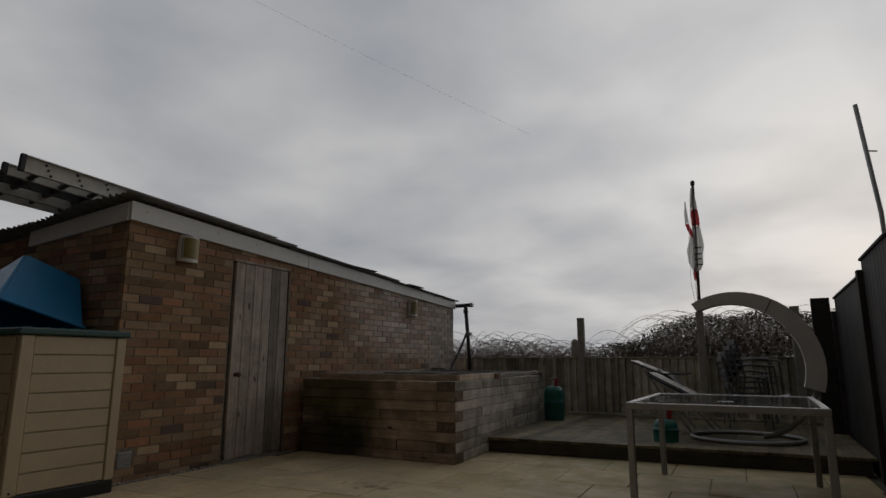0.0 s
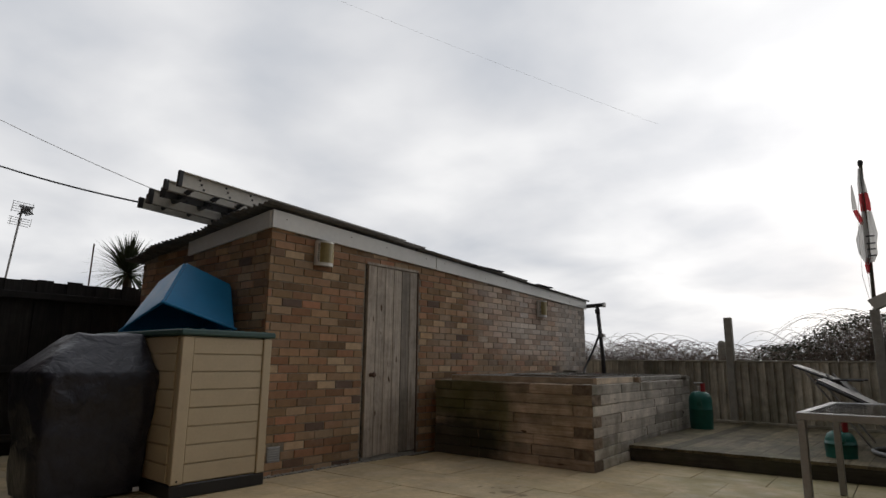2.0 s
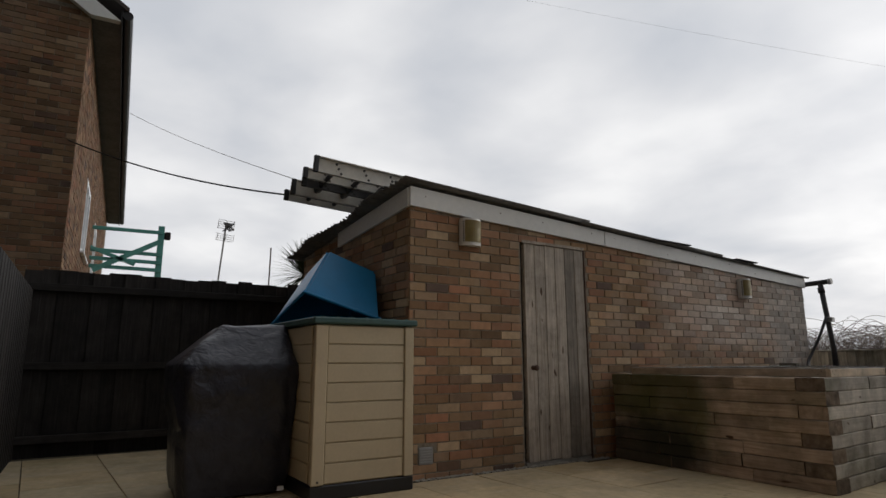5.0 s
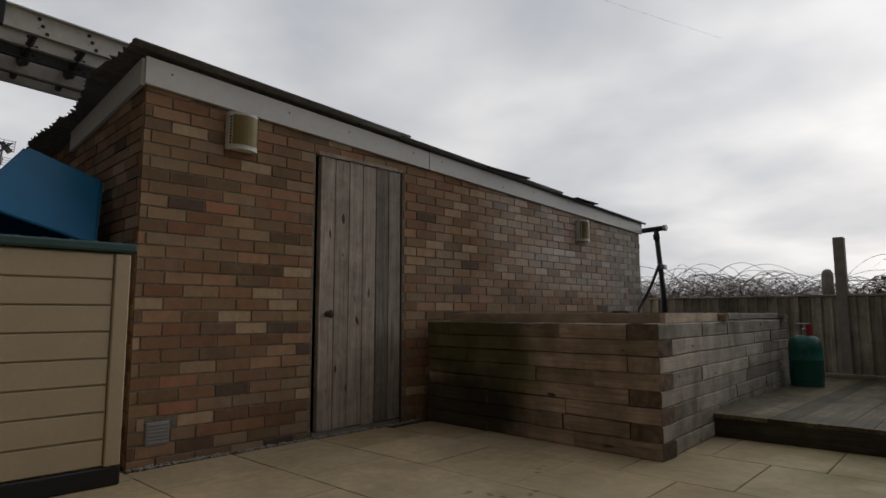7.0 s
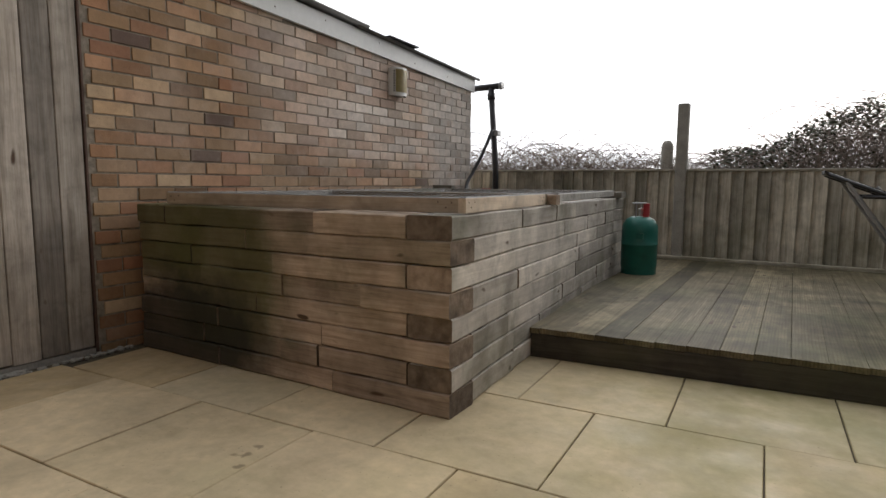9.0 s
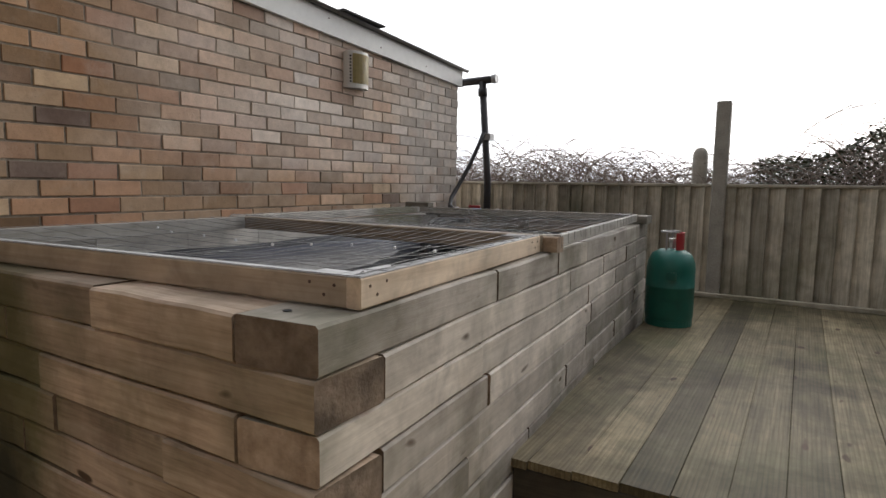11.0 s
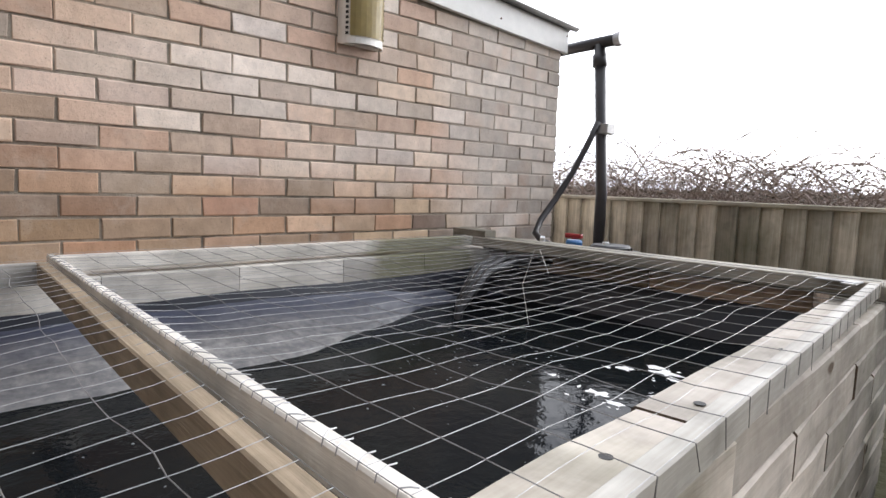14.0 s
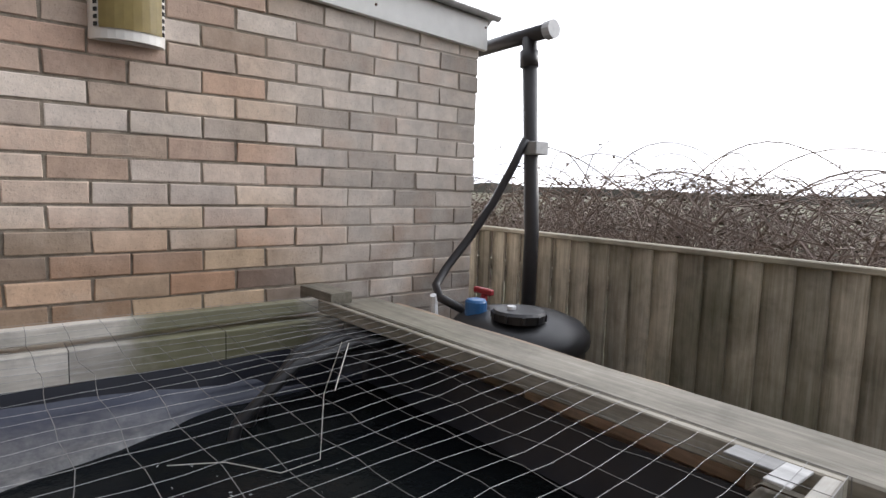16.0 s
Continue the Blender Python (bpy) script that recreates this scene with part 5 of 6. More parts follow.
# ---- garden table ----
table = thing("garden_table", (4.43, 2.35, 0), "grey metal garden table with a dark glass top", "table")
tx0, tx1, ty0, ty1, tz = 3.89, 5.12, 1.24, 2.72, 0.705
for a, b in (((tx0, ty0, tz - 0.045), (tx1, ty0 + 0.045, tz)), ((tx0, ty1 - 0.045, tz - 0.045), (tx1, ty1, tz)), ((tx0, ty0 + 0.046, tz - 0.045), (tx0 + 0.045, ty1 - 0.046, tz)), ((tx1 - 0.045, ty0 + 0.046, tz - 0.045), (tx1, ty1 - 0.046, tz))):
    part("frame_rail", box(a, b, 0.004), "grey_metal", table)
part("glass_top", box((tx0 + 0.046, ty0 + 0.046, tz - 0.012), (tx1 - 0.046, ty1 - 0.046, tz - 0.004)), "table_glass", table, "dark tinted glass top")
for x, y in ((tx0, ty0), (tx1 - 0.05, ty0), (tx0, ty1 - 0.05), (tx1 - 0.05, ty1 - 0.05)):
    part("leg", box((x + 0.002, y + 0.002, 0.0), (x + 0.048, y + 0.048, tz - 0.046), 0.004), "grey_metal", table)
part("sticker", box((4.46, 1.75, tz - 0.0038), (4.56, 1.775, tz - 0.0028)), "upvc", table, "small white sticker")


# ---- deck furniture ----
def arc_points(cx, cz, r, a0, a1, n, y):
    return [(cx + r * math.cos(radians(a0 + (a1 - a0) * k / n)), y, cz + r * math.sin(radians(a0 + (a1 - a0) * k / n))) for k in range(n + 1)]


lounger = thing("crescent_lounger", (4.75, 4.3, 0.155), "crescent garden lounger with a curved pale arm over it", "garden lounger")
bm = bmesh.new()
cols = []
AX, AZ = 4.53, 0.93
for k in range(25):
    t = k / 24
    a = radians(121 - 139 * t)
    ro = 0.83
    wd = 0.11 + 0.075 * min(1, t * 1.6)
    ri = ro - wd
    col = []
    for rr, dy in ((ro, -0.09), (ro, 0.09), (ri, 0.09), (ri, -0.09)):
        col.append(bm.verts.new((AX + rr * math.cos(a) * 1.0, 4.3 + dy, AZ + rr * math.sin(a))))
    cols.append(col)
for u, v in zip(cols, cols[1:]):
    for k in range(4):
        bm.faces.new((u[k], u[(k + 1) % 4], v[(k + 1) % 4], v[k]))
for c in (cols[0], cols[-1]):
    bm.faces.new(c)
bmesh.ops.bevel(bm, geom=[e for e in bm.edges if e.calc_face_angle(0) > 0.8], offset=0.012, segments=2, affect="EDGES")
arm = part("arm", bm, "canvas", lounger, "curved pale grey arm")
a = radians(62)
part("seam", tube([(AX + rr * math.cos(a), 4.207, AZ + rr * math.sin(a)) for rr in (0.655, 0.825)], 0.004, 6), "slot", arm)
part("stem", tube([(AX + 0.77 * math.cos(radians(q)), 4.3, AZ + 0.77 * math.sin(radians(q))) for q in (-16, -30, -45, -58, -68)] + [(4.72, 4.3, 0.20)], 0.028, 10), "grey_metal", lounger, smooth=True)
part("base_ring", tube([(4.55 + 0.55 * math.cos(radians(q)), 4.3 + 0.5 * math.sin(radians(q)), 0.18) for q in range(0, 361, 15)], 0.022, 8), "grey_metal", lounger, smooth=True)
for dy in (-0.28, 0.28):
    part("runner", tube([(3.62, 4.3 + dy, 0.83), (3.95, 4.3 + dy, 0.66), (4.25, 4.3 + dy, 0.50), (4.6, 4.3 + dy, 0.48), (5.0, 4.3 + dy, 0.62)], 0.016, 8), "black_plastic", lounger, smooth=True)
bm = bmesh.new()
cols = []
for k, (x, z) in enumerate([(3.62, 0.84), (3.95, 0.67), (4.25, 0.51), (4.6, 0.49), (5.0, 0.63)]):
    cols.append([bm.verts.new((x, 4.3 + dy, z + dz)) for dy, dz in ((-0.27, 0.02), (0.27, 0.02), (0.27, -0.02), (-0.27, -0.02))])
for u, v in zip(cols, cols[1:]):
    for k in range(4):
        bm.faces.new((u[k], u[(k + 1) % 4], v[(k + 1) % 4], v[k]))
for c in (cols[0], cols[-1]):
    bm.faces.new(c)
part("seat_pad", bm, "black_plastic", lounger, "dark sling seat")


def garden_chair(m=None):
    """A light metal armchair with a slatted seat, at the origin facing -y."""
    ch = thing("garden_chair", (0, 0, 0), "grey metal slatted garden chair stacked on the deck", "chair", "stacked garden chairs")
    for sx in (-1, 1):
        x = 0.25 * sx
        part("leg", tube([(x, -0.24, 0.0), (x, -0.22, 0.42), (x, -0.20, 0.62)], 0.012, 8), "chair_metal", ch)
        part("leg", tube([(x, 0.26, 0.0), (x, 0.20, 0.42), (x, 0.28, 0.90)], 0.012, 8), "chair_metal", ch)
        part("armrest", tube([(x, -0.20, 0.62), (x, 0.0, 0.645), (x, 0.24, 0.63)], 0.013, 8), "chair_metal", ch)
    for k in range(6):
        y = -0.20 + 0.075 * k
        part("seat_slat", box((-0.24, y - 0.028, 0.415), (0.24, y + 0.028, 0.428), 0.003), "chair_metal", ch)
    for k in range(5):
        z = 0.52 + 0.085 * k
        part("back_slat", box((-0.24, 0.205 + (z - 0.42) * 0.165, z - 0.03), (0.24, 0.22 + (z - 0.42) * 0.165, z + 0.03), 0.003), "chair_metal", ch)
    return ch


chair = garden_chair()
chair.matrix_basis = pose(4.55, 5.75, 0.155, 0, 0, 100)
for k, (dx, dz) in enumerate(((0.05, 0.075), (0.10, 0.15), (0.15, 0.225))):
    copy_thing(chair, pose(4.55 + dx, 5.75 + 0.01 * k, 0.155 + dz, 0, 0, 100 + 1.5 * k))
recl = thing("folding_chair", (3.65, 4.95, 0.155), "dark folding recliner chair leaning back on the deck", "chair")
for dy in (-0.25, 0.25):
    part("side_tube", tube([(3.32, 4.95 + dy, 0.98), (3.75, 4.95 + dy, 0.80), (3.95, 4.95 + dy, 0.58), (4.3, 4.95 + dy, 0.55)], 0.012, 8), "black_plastic", recl, smooth=True)
    part("leg", tube([(3.42, 4.95 + dy, 0.93), (3.95, 4.95 + dy, 0.165)], 0.011, 8), "grey_metal", recl)
    part("leg", tube([(3.62, 4.95 + dy, 0.90), (4.25, 4.95 + dy, 0.165)], 0.011, 8), "grey_metal", recl)
    part("armrest", box((3.5, 4.925 + dy, 0.83), (3.95, 4.975 + dy, 0.85), 0.006), "black_plastic", recl)
bm = bmesh.new()
cols = []
for x, z in ((3.30, 0.99), (3.75, 0.81), (3.95, 0.59), (4.3, 0.56)):
    cols.append([bm.verts.new((x, 4.95 + dy, z + dz)) for dy, dz in ((-0.24, 0.012), (0.24, 0.012), (0.24, -0.008), (-0.24, -0.008))])
for u, v in zip(cols, cols[1:]):
    for k in range(4):
        bm.faces.new((u[k], u[(k + 1) % 4], v[(k + 1) % 4], v[k]))
for c in (cols[0], cols[-1]):
    bm.faces.new(c)
part("sling", bm, "black_plastic", recl, "dark fabric sling")


# ---- flag and poles ----
flag = thing("flagpole", (3.99, 6.78, 0.0), "wooden flagpole lashed to a fence post, flag hanging limp", "flagpole")
part("pole", tube([(3.98, 6.78, 0.0), (3.99, 6.78, 1.75), (4.03, 6.78, 3.78)], 0.024, 10), "bark", flag, smooth=True)
part("finial", lathe([(0.0, 0), (0.032, 0), (0.034, 0.05), (0.02, 0.075), (0, 0.08)], 14, (4.03, 6.78, 3.77)), "black_plastic", flag)
def limp(pts, w, mat, label, fold, seed):
    bm = bmesh.new()
    cols = []
    for k, (x, z, ww) in enumerate(pts):
        row = []
        for j in range(9):
            s = j / 8 - 0.5
            row.append(bm.verts.new((x + s * ww, 6.75 + fold * math.sin(j * 1.9 + seed + k * 0.25), z + 0.012 * math.sin(j * 2.2 + k))))
        cols.append(row)
    for u, v in zip(cols, cols[1:]):
        for j in range(8):
            bm.faces.new((u[j], u[j + 1], v[j + 1], v[j]))
    return part("cloth", bm, mat, flag, label, smooth=True)
limp([(4.015, 3.72, 0.04), (4.015, 3.5, 0.09), (4.02, 3.36, 0.11)], 0, "flag_white", "white band of the flag", 0.02, 0)
limp([(4.02, 3.36, 0.11), (4.03, 3.22, 0.12), (4.03, 3.10, 0.12)], 0, "flag_red", "red band of the flag", 0.02, 0)
limp([(4.03, 3.10, 0.12), (4.04, 2.9, 0.15), (4.05, 2.76, 0.16), (4.03, 2.62, 0.15), (4.03, 2.48, 0.14), (4.0, 2.38, 0.10)], 0, "flag_white", "white band of the flag", 0.025, 1)
limp([(3.90, 3.50, 0.015), (3.90, 3.3, 0.05), (3.905, 3.14, 0.06)], 0, "flag_white", "hanging white corner", 0.015, 2)
limp([(3.905, 3.14, 0.06), (3.94, 3.02, 0.07), (3.97, 2.92, 0.04)], 0, "flag_red", "hanging red corner", 0.015, 2)
limp([(3.97, 2.95, 0.05), (3.94, 2.7, 0.13), (3.95, 2.5, 0.12), (3.98, 2.36, 0.05)], 0, "flag_white", "frayed white tail", 0.02, 4)
limp([(3.995, 2.44, 0.06), (3.975, 2.34, 0.07), (3.965, 2.24, 0.03)], 0, "flag_red", "frayed red tail", 0.015, 5)
for z in (2.74, 2.64, 2.56, 2.47):
    part("stripe", box((3.99, 6.715, z - 0.010), (4.09, 6.722, z + 0.010), 0.002), "flag_dark", flag)
for dx in (-0.05, 0.01):
    part("halyard", tube([(4.02, 6.76, 3.74), (3.97 + dx, 6.74, 2.9), (3.95 + dx, 6.74, 2.2), (3.98, 6.76, 1.6)], 0.003, 5), "rope", flag)
aerial = thing("pole", (6.25, 6.4, 0), "tall thin metal pole beyond the side fence", "pole")
part("shaft", tube([(6.32, 6.0, 0.0), (6.29, 6.0, 2.88), (6.17, 6.0, 4.38)], 0.028, 10), "grey_metal", aerial, smooth=True)
part("bracket", tube([(6.22, 6.0, 3.72), (6.34, 6.0, 3.70)], 0.01, 6), "grey_metal", aerial)


# ---- storage box with lid, tub, covered barbecue ----
store = thing("storage_box", (-0.05, -0.55, 0), "cream plastic garden storage box with a dark green lid", "storage box")
sx0, sx1, sy0, sy1 = -1.30, 0.29, -0.895, -0.112
part("plinth", box((sx0, sy0, 0.0), (sx1, sy1, 0.095), 0.008), "black_plastic", store, "dark plinth")
part("body", box((sx0 + 0.02, sy0 + 0.02, 0.095), (sx1 - 0.02, sy1 - 0.02, 1.165), 0.006), "cream", store)
for k in range(8):
    z0 = 0.10 + k * 0.1325
    part("panel", box((sx1 - 0.018, sy0 + 0.10, z0 + 0.004), (sx1 - 0.006, sy1 - 0.085, z0 + 0.1285), 0.004), "cream", store)
for y0, y1 in ((sy0 + 0.005, sy0 + 0.095), (sy1 - 0.08, sy1 - 0.005)):
    part("corner_trim", box((sx1 - 0.03, y0, 0.097), (sx1 + 0.004, y1, 1.16), 0.006), "cream", store)
for k in range(8):
    z0 = 0.10 + k * 0.1325
    part("panel", box((sx0 + 0.08, sy0 + 0.006, z0 + 0.004), (sx1 - 0.08, sy0 + 0.018, z0 + 0.1285), 0.004), "cream", store)
lid = part("lid", box((sx0 - 0.02, sy0 - 0.02, 1.168), (sx1 + 0.022, sy1 + 0.02, 1.215), 0.010), "lid_green", store, "dark green lid")
for k in range(7):
    y = sy0 + 0.05 + k * 0.11
    part("lid_rib", box((sx0, y, 1.214), (sx1, y + 0.02, 1.221), 0.003), "lid_green", lid)
part("screw", lathe([(0, 0), (0.008, 0), (0.008, 0.004), (0, 0.006)], 8), "slot", store, m=Matrix.Translation((sx1 + 0.003, sy0 + 0.05, 0.12)) @ Matrix.Rotation(radians(90), 4, "Y"))

bm = bmesh.new()
# upturned open tub, its lifted rim towards the patio
C, R, T1, T2, Lw = Vector((-0.44, -0.734, 1.47)), Vector((-0.27, -0.128, 1.262)), Vector((-0.71, -0.432, 1.894)), Vector((-0.55, -0.035, 1.71)), Vector((-1.09, -0.80, 1.236))
Rb = R + (Lw - C) + Vector((0.10, 0.03, 0.16))
T3, T4 = T2 + Vector((-0.40, -0.02, -0.18)), T1 + Vector((-0.42, -0.04, -0.16))
vs = {k: bm.verts.new(v) for k, v in dict(C=C, R=R, B=Rb, L=Lw, a=T1, b=T2, c=T3, d=T4).items()}
for q in (("C", "R", "b", "a"), ("R", "B", "c", "b"), ("B", "L", "d", "c"), ("L", "C", "a", "d"), ("a", "b", "c", "d")):
    bm.faces.new([vs[k] for k in q])
bmesh.ops.recalc_face_normals(bm, faces=bm.faces)
bmesh.ops.bevel(bm, geom=[e for e in bm.edges if len(e.link_faces) == 2], offset=0.022, segments=3, affect="EDGES")
bmesh.ops.solidify(bm, geom=list(bm.faces), thickness=0.008)
tub = solo("plastic_tub", bm, "blue_plastic", "bright blue plastic tub upturned on the storage box", "tub", smooth=False)
rim = tube([C, R, Rb, Lw, C], 0.013, 8)
part("rim", rim, "blue_plastic", tub)

bbq = thing("covered_barbecue", (-0.33, -1.27, 0), "barbecue under a creased black vinyl cover", "barbecue")
bm = bmesh.new()
profile = [(0.02, 0.345, 0.29, 0.0), (0.12, 0.365, 0.31, 0.0), (0.30, 0.375, 0.32, 0.0), (0.60, 0.40, 0.34, 0.0), (0.82, 0.43, 0.365, 0.0), (0.885, 0.43, 0.365, 0.0), (0.90, 0.42, 0.355, 0.0), (1.0, 0.345, 0.295, 0.05), (1.10, 0.275, 0.24, 0.105), (1.16, 0.24, 0.205, 0.14), (1.172, 0.225, 0.19, 0.142), (1.176, 0.12, 0.11, 0.145)]
levels = []
for p, q in zip(profile, profile[1:]):
    k_ = max(2, int((q[0] - p[0]) / 0.03))
    levels += [[a + (b - a) * t / k_ for a, b in zip(p, q)] for t in range(k_)]
levels.append(profile[-1])
n = 96
rings = []
for z, ry, rx, shift in levels:
    ring = []
    for k in range(n):
        a = 2 * math.pi * k / n
        e = 0.27
        px = math.copysign(abs(math.cos(a)) ** e, math.cos(a)) * rx
        py = math.copysign(abs(math.sin(a)) ** e, math.sin(a)) * ry
        crease = 1 - abs(noise.noise(Vector((px * 5 + 3, py * 5, z * 3.0)))) * 2
        calm = 1.0 if z < 0.84 else 0.45
        f = calm * (0.085 * (crease - 0.5) * min(1, z * 1.4) + 0.035 * noise.noise(Vector((px * 9, py * 9, z * 4)))) + 0.02 * math.sin(a * 8 + 1.5 * z) * max(0, 0.9 - z)
        sink = 0.05 * noise.noise(Vector((px * 4.5, py * 4.5, 3.3))) * max(0, min(1, (z - 0.8) * 4))
        ring.append(bm.verts.new((-0.38 - shift * 0.9 + px * (1 + f), -1.275 + shift + py * (1 + f), z + sink)))
    rings.append(ring)
for u, v in zip(rings, rings[1:]):
    for k in range(n):
        bm.faces.new((u[k], u[(k + 1) % n], v[(k + 1) % n], v[k]))
bm.faces.new(rings[-1])
part("cover", bm, "cover", bbq, smooth=True)
part("care_label", box((0.0, -1.02, 0.04), (0.006, -0.975, 0.07)), "upvc", bbq, "small white care label")


# ---- dark boundary fence ----
fl = thing("fence_left", (-3.0, 0, 0), "dark brown close-boarded fence with three rails", "fence", kind="structure")
rnd = random.Random(21)
y = -2.75
k = 0
while y < 0.2:
    w = 0.15
    gap = 0.012 if k in (9,) else 0.002
    timber("fence_board", (-3.03 - 0.017 * (k % 2), y + w / 2, -0.03), (-3.03 - 0.017 * (k % 2), y + w / 2, 1.84 + rnd.uniform(-0.015, 0.02)), w - gap + 0.014, 0.016, "dark_fence", fl, 0.003, seed=k)
    y += w
    k += 1
for z in (1.66, 0.87, 0.16):
    timber("rail", (-2.99, -2.75, z), (-2.99, 0.3, z), 0.05, 0.075, "dark_fence", fl, 0.004)
part("far_run", box((-3.04, 0.2, -0.03), (-3.02, 6.6, 1.8)), "dark_fence", fl)
ret = thing("fence_return", (-0.8, -2.78, 0), "dark fence panel closing the corner beside the house", "fence", kind="structure")
y = 0
x = 1.33
k = 0
while x > -2.95:
    timber("fence_board", (x - 0.075, -2.80 + (1.33 - x) * 0.03, -0.03), (x - 0.075, -2.80 + (1.33 - x) * 0.03, 1.62), 0.016, 0.148, "dark_fence", ret, 0.003, seed=k, roll=0)
    x -= 0.15
    k += 1
part("post", box((1.33, -2.86, 0), (1.43, -2.76, 1.7), 0.006), "dark_fence", ret)


# ---- house beside the patio ----
HM = pose(1.65, -2.93, 0, 0, 0, -4.0)
house = thing("house", (3.0, -4.0, 0), "yellow brick house with a red brick pier and white window", "house")
WIN = (0.42, 1.75, 1.20, 2.45)
OPEN = (2.45, 4.3, -1.0, 2.25)
bm = bmesh.new()
for a, b in (((-0.2, -0.3, 0), (WIN[0], -0.009, 5.2)), ((WIN[1], -0.3, 0), (OPEN[0], -0.009, 5.2)), ((OPEN[1], -0.3, 0), (6.5, -0.009, 5.2)), ((WIN[0], -0.3, 0), (WIN[1], -0.009, WIN[2])), ((WIN[0], -0.3, WIN[3]), (WIN[1], -0.009, 5.2)), ((OPEN[0], -0.3, OPEN[3]), (OPEN[1], -0.009, 5.2))):
    add_box(bm, a, b)
hw = part("wall", bm, "mortar", house, m=HM)
brick_rest("brickwork", brick_cells(-0.05, 6.5, 0.0, lambda u: 5.15, [(WIN[0], WIN[1], WIN[2], WIN[3]), (OPEN[0], OPEN[1], OPEN[2], OPEN[3])]), lambda o, u, z: HM @ Vector((u, o, z)), "brick_house", hw, 5)
# unseen roof, added so the house cuts off more of the sky
bm = bmesh.new()
sec = [(0.38, 5.12), (0.38, 5.22), (-4.0, 8.3), (-8.4, 5.22), (-8.4, 5.12)]
ends = [[bm.verts.new((x, y, z)) for y, z in sec] for x in (-0.35, 7.0)]
for e_ in ends:
    bm.faces.new(e_)
for k in range(5):
    bm.faces.new((ends[0][k], ends[0][(k + 1) % 5], ends[1][(k + 1) % 5], ends[1][k]))
part("roof", bm, "tile", house, "dark tiled pitched roof, unseen, added to block sky light", m=HM)
part("gutter", tube([(-0.35, 0.42, 5.16), (7.0, 0.42, 5.16)], 0.055, 10), "black_pipe", house, m=HM)
# added dark sheet across the back, standing in for an unlit room
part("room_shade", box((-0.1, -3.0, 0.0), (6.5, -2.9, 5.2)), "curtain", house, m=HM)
part("threshold", box((OPEN[0], -2.9, -0.04), (OPEN[1], 0.0, -0.001)), "concrete", house, m=HM)
win = part("window", box((WIN[0], -0.10, WIN[2] - 0.03), (WIN[1], 0.045, WIN[2]), 0.004), "upvc", house, "white plastic window sill", m=HM)
for a, b in (((WIN[0], -0.09, WIN[2]), (WIN[0] + 0.07, -0.02, WIN[3])), ((WIN[1] - 0.07, -0.09, WIN[2]), (WIN[1], -0.02, WIN[3])), ((WIN[0] + 0.07, -0.09, WIN[2]), (WIN[1] - 0.07, -0.02, WIN[2] + 0.07)), ((WIN[0] + 0.07, -0.09, WIN[3] - 0.07), (WIN[1] - 0.07, -0.02, WIN[3])), ((WIN[0] + 0.52, -0.09, WIN[2] + 0.07), (WIN[0] + 0.6, -0.02, WIN[3] - 0.07)), ((WIN[0] + 0.08, -0.02, WIN[2] + 0.08), (WIN[0] + 0.13, 0.005, WIN[3] - 0.08)), ((WIN[0] + 0.46, -0.02, WIN[2] + 0.08), (WIN[0] + 0.51, 0.005, WIN[3] - 0.08))):
    part("window_frame", box(a, b, 0.005), "upvc", win, m=HM)
part("pane", box((WIN[0] + 0.07, -0.062, WIN[2] + 0.07), (WIN[1] - 0.07, -0.052, WIN[3] - 0.07)), "glass", win, m=HM)
pier = part("pier", box((-0.215, -0.3, 0), (-0.008, 0.125, 5.2)), "mortar", house, m=HM)
pc = brick_cells(-0.01, 0.135, 0.0, lambda u: 5.15, [])
brick_rest("brickwork", pc, lambda o, u, z: HM @ Vector((0.0 + o, u, z)), "red_brick", pier, 6)
brick_rest("brickwork", brick_cells(-0.215, 0.0, 0.0, lambda u: 5.15, []), lambda o, u, z: HM @ Vector((u, 0.135 + o - 0.01, z)), "red_brick", pier, 7)

# washing-line cord and hose on the pier
cord = thing("washing_line_cord", (1.68, -2.88, 1.2), "pale cord wound on a cleat on the brick pier", "cord")
part("cleat", tube([(1.70, -2.93, 1.22), (1.72, -2.86, 1.225)], 0.012, 8), "grey_metal", cord)
for k in range(5):
    part("winding", tube([(1.715 + 0.006 * math.cos(q) , -2.895 + (0.05 - 0.004 * k) * math.cos(q), 1.225 + (0.014 + 0.003 * k) * math.sin(q)) for q in [2 * math.pi * i / 14 for i in range(15)]], 0.004, 5), "rope", cord)
for dy in (-0.006, 0.012):
    part("rope", tube([(1.71, -2.895, 1.23), (1.715, -2.895 + dy, 1.9), (1.72, -2.89 + dy * 2.5, 3.2), (1.73, -2.885 + dy * 4, 5.0)], 0.004, 5), "rope", cord)
part("loop", tube([(1.715, -2.90, 1.21), (1.715, -2.912, 0.95), (1.715, -2.93, 0.74), (1.715, -2.945, 0.70), (1.715, -2.945, 0.72), (1.715, -2.925, 0.95), (1.715, -2.90, 1.21)], 0.004, 5), "rope", cord)
hose = thing("garden_hose", (1.80, -2.95, 0.2), "coiled orange garden hose hung on the wall", "hose")
r4 = random.Random(3)
for k in range(7):
    w = 0.085 - 0.006 * k
    h = 0.30 + r4.uniform(-0.02, 0.03)
    cx_ = 1.95 + 0.02 * k
    part("coil", tube([(cx_ + 0.02 * math.sin(q * 2 + k), -2.94 + 0.006 * k + w * 0.35 * math.cos(q), 0.34 + h * math.sin(q)) for q in [2 * math.pi * i / 20 for i in range(21)]], 0.011, 8), "hose", hose, smooth=True)
part("hook", tube([(1.96, -3.03, 0.66), (1.97, -2.90, 0.66), (1.97, -2.89, 0.69)], 0.009, 6), "grey_metal", hose)


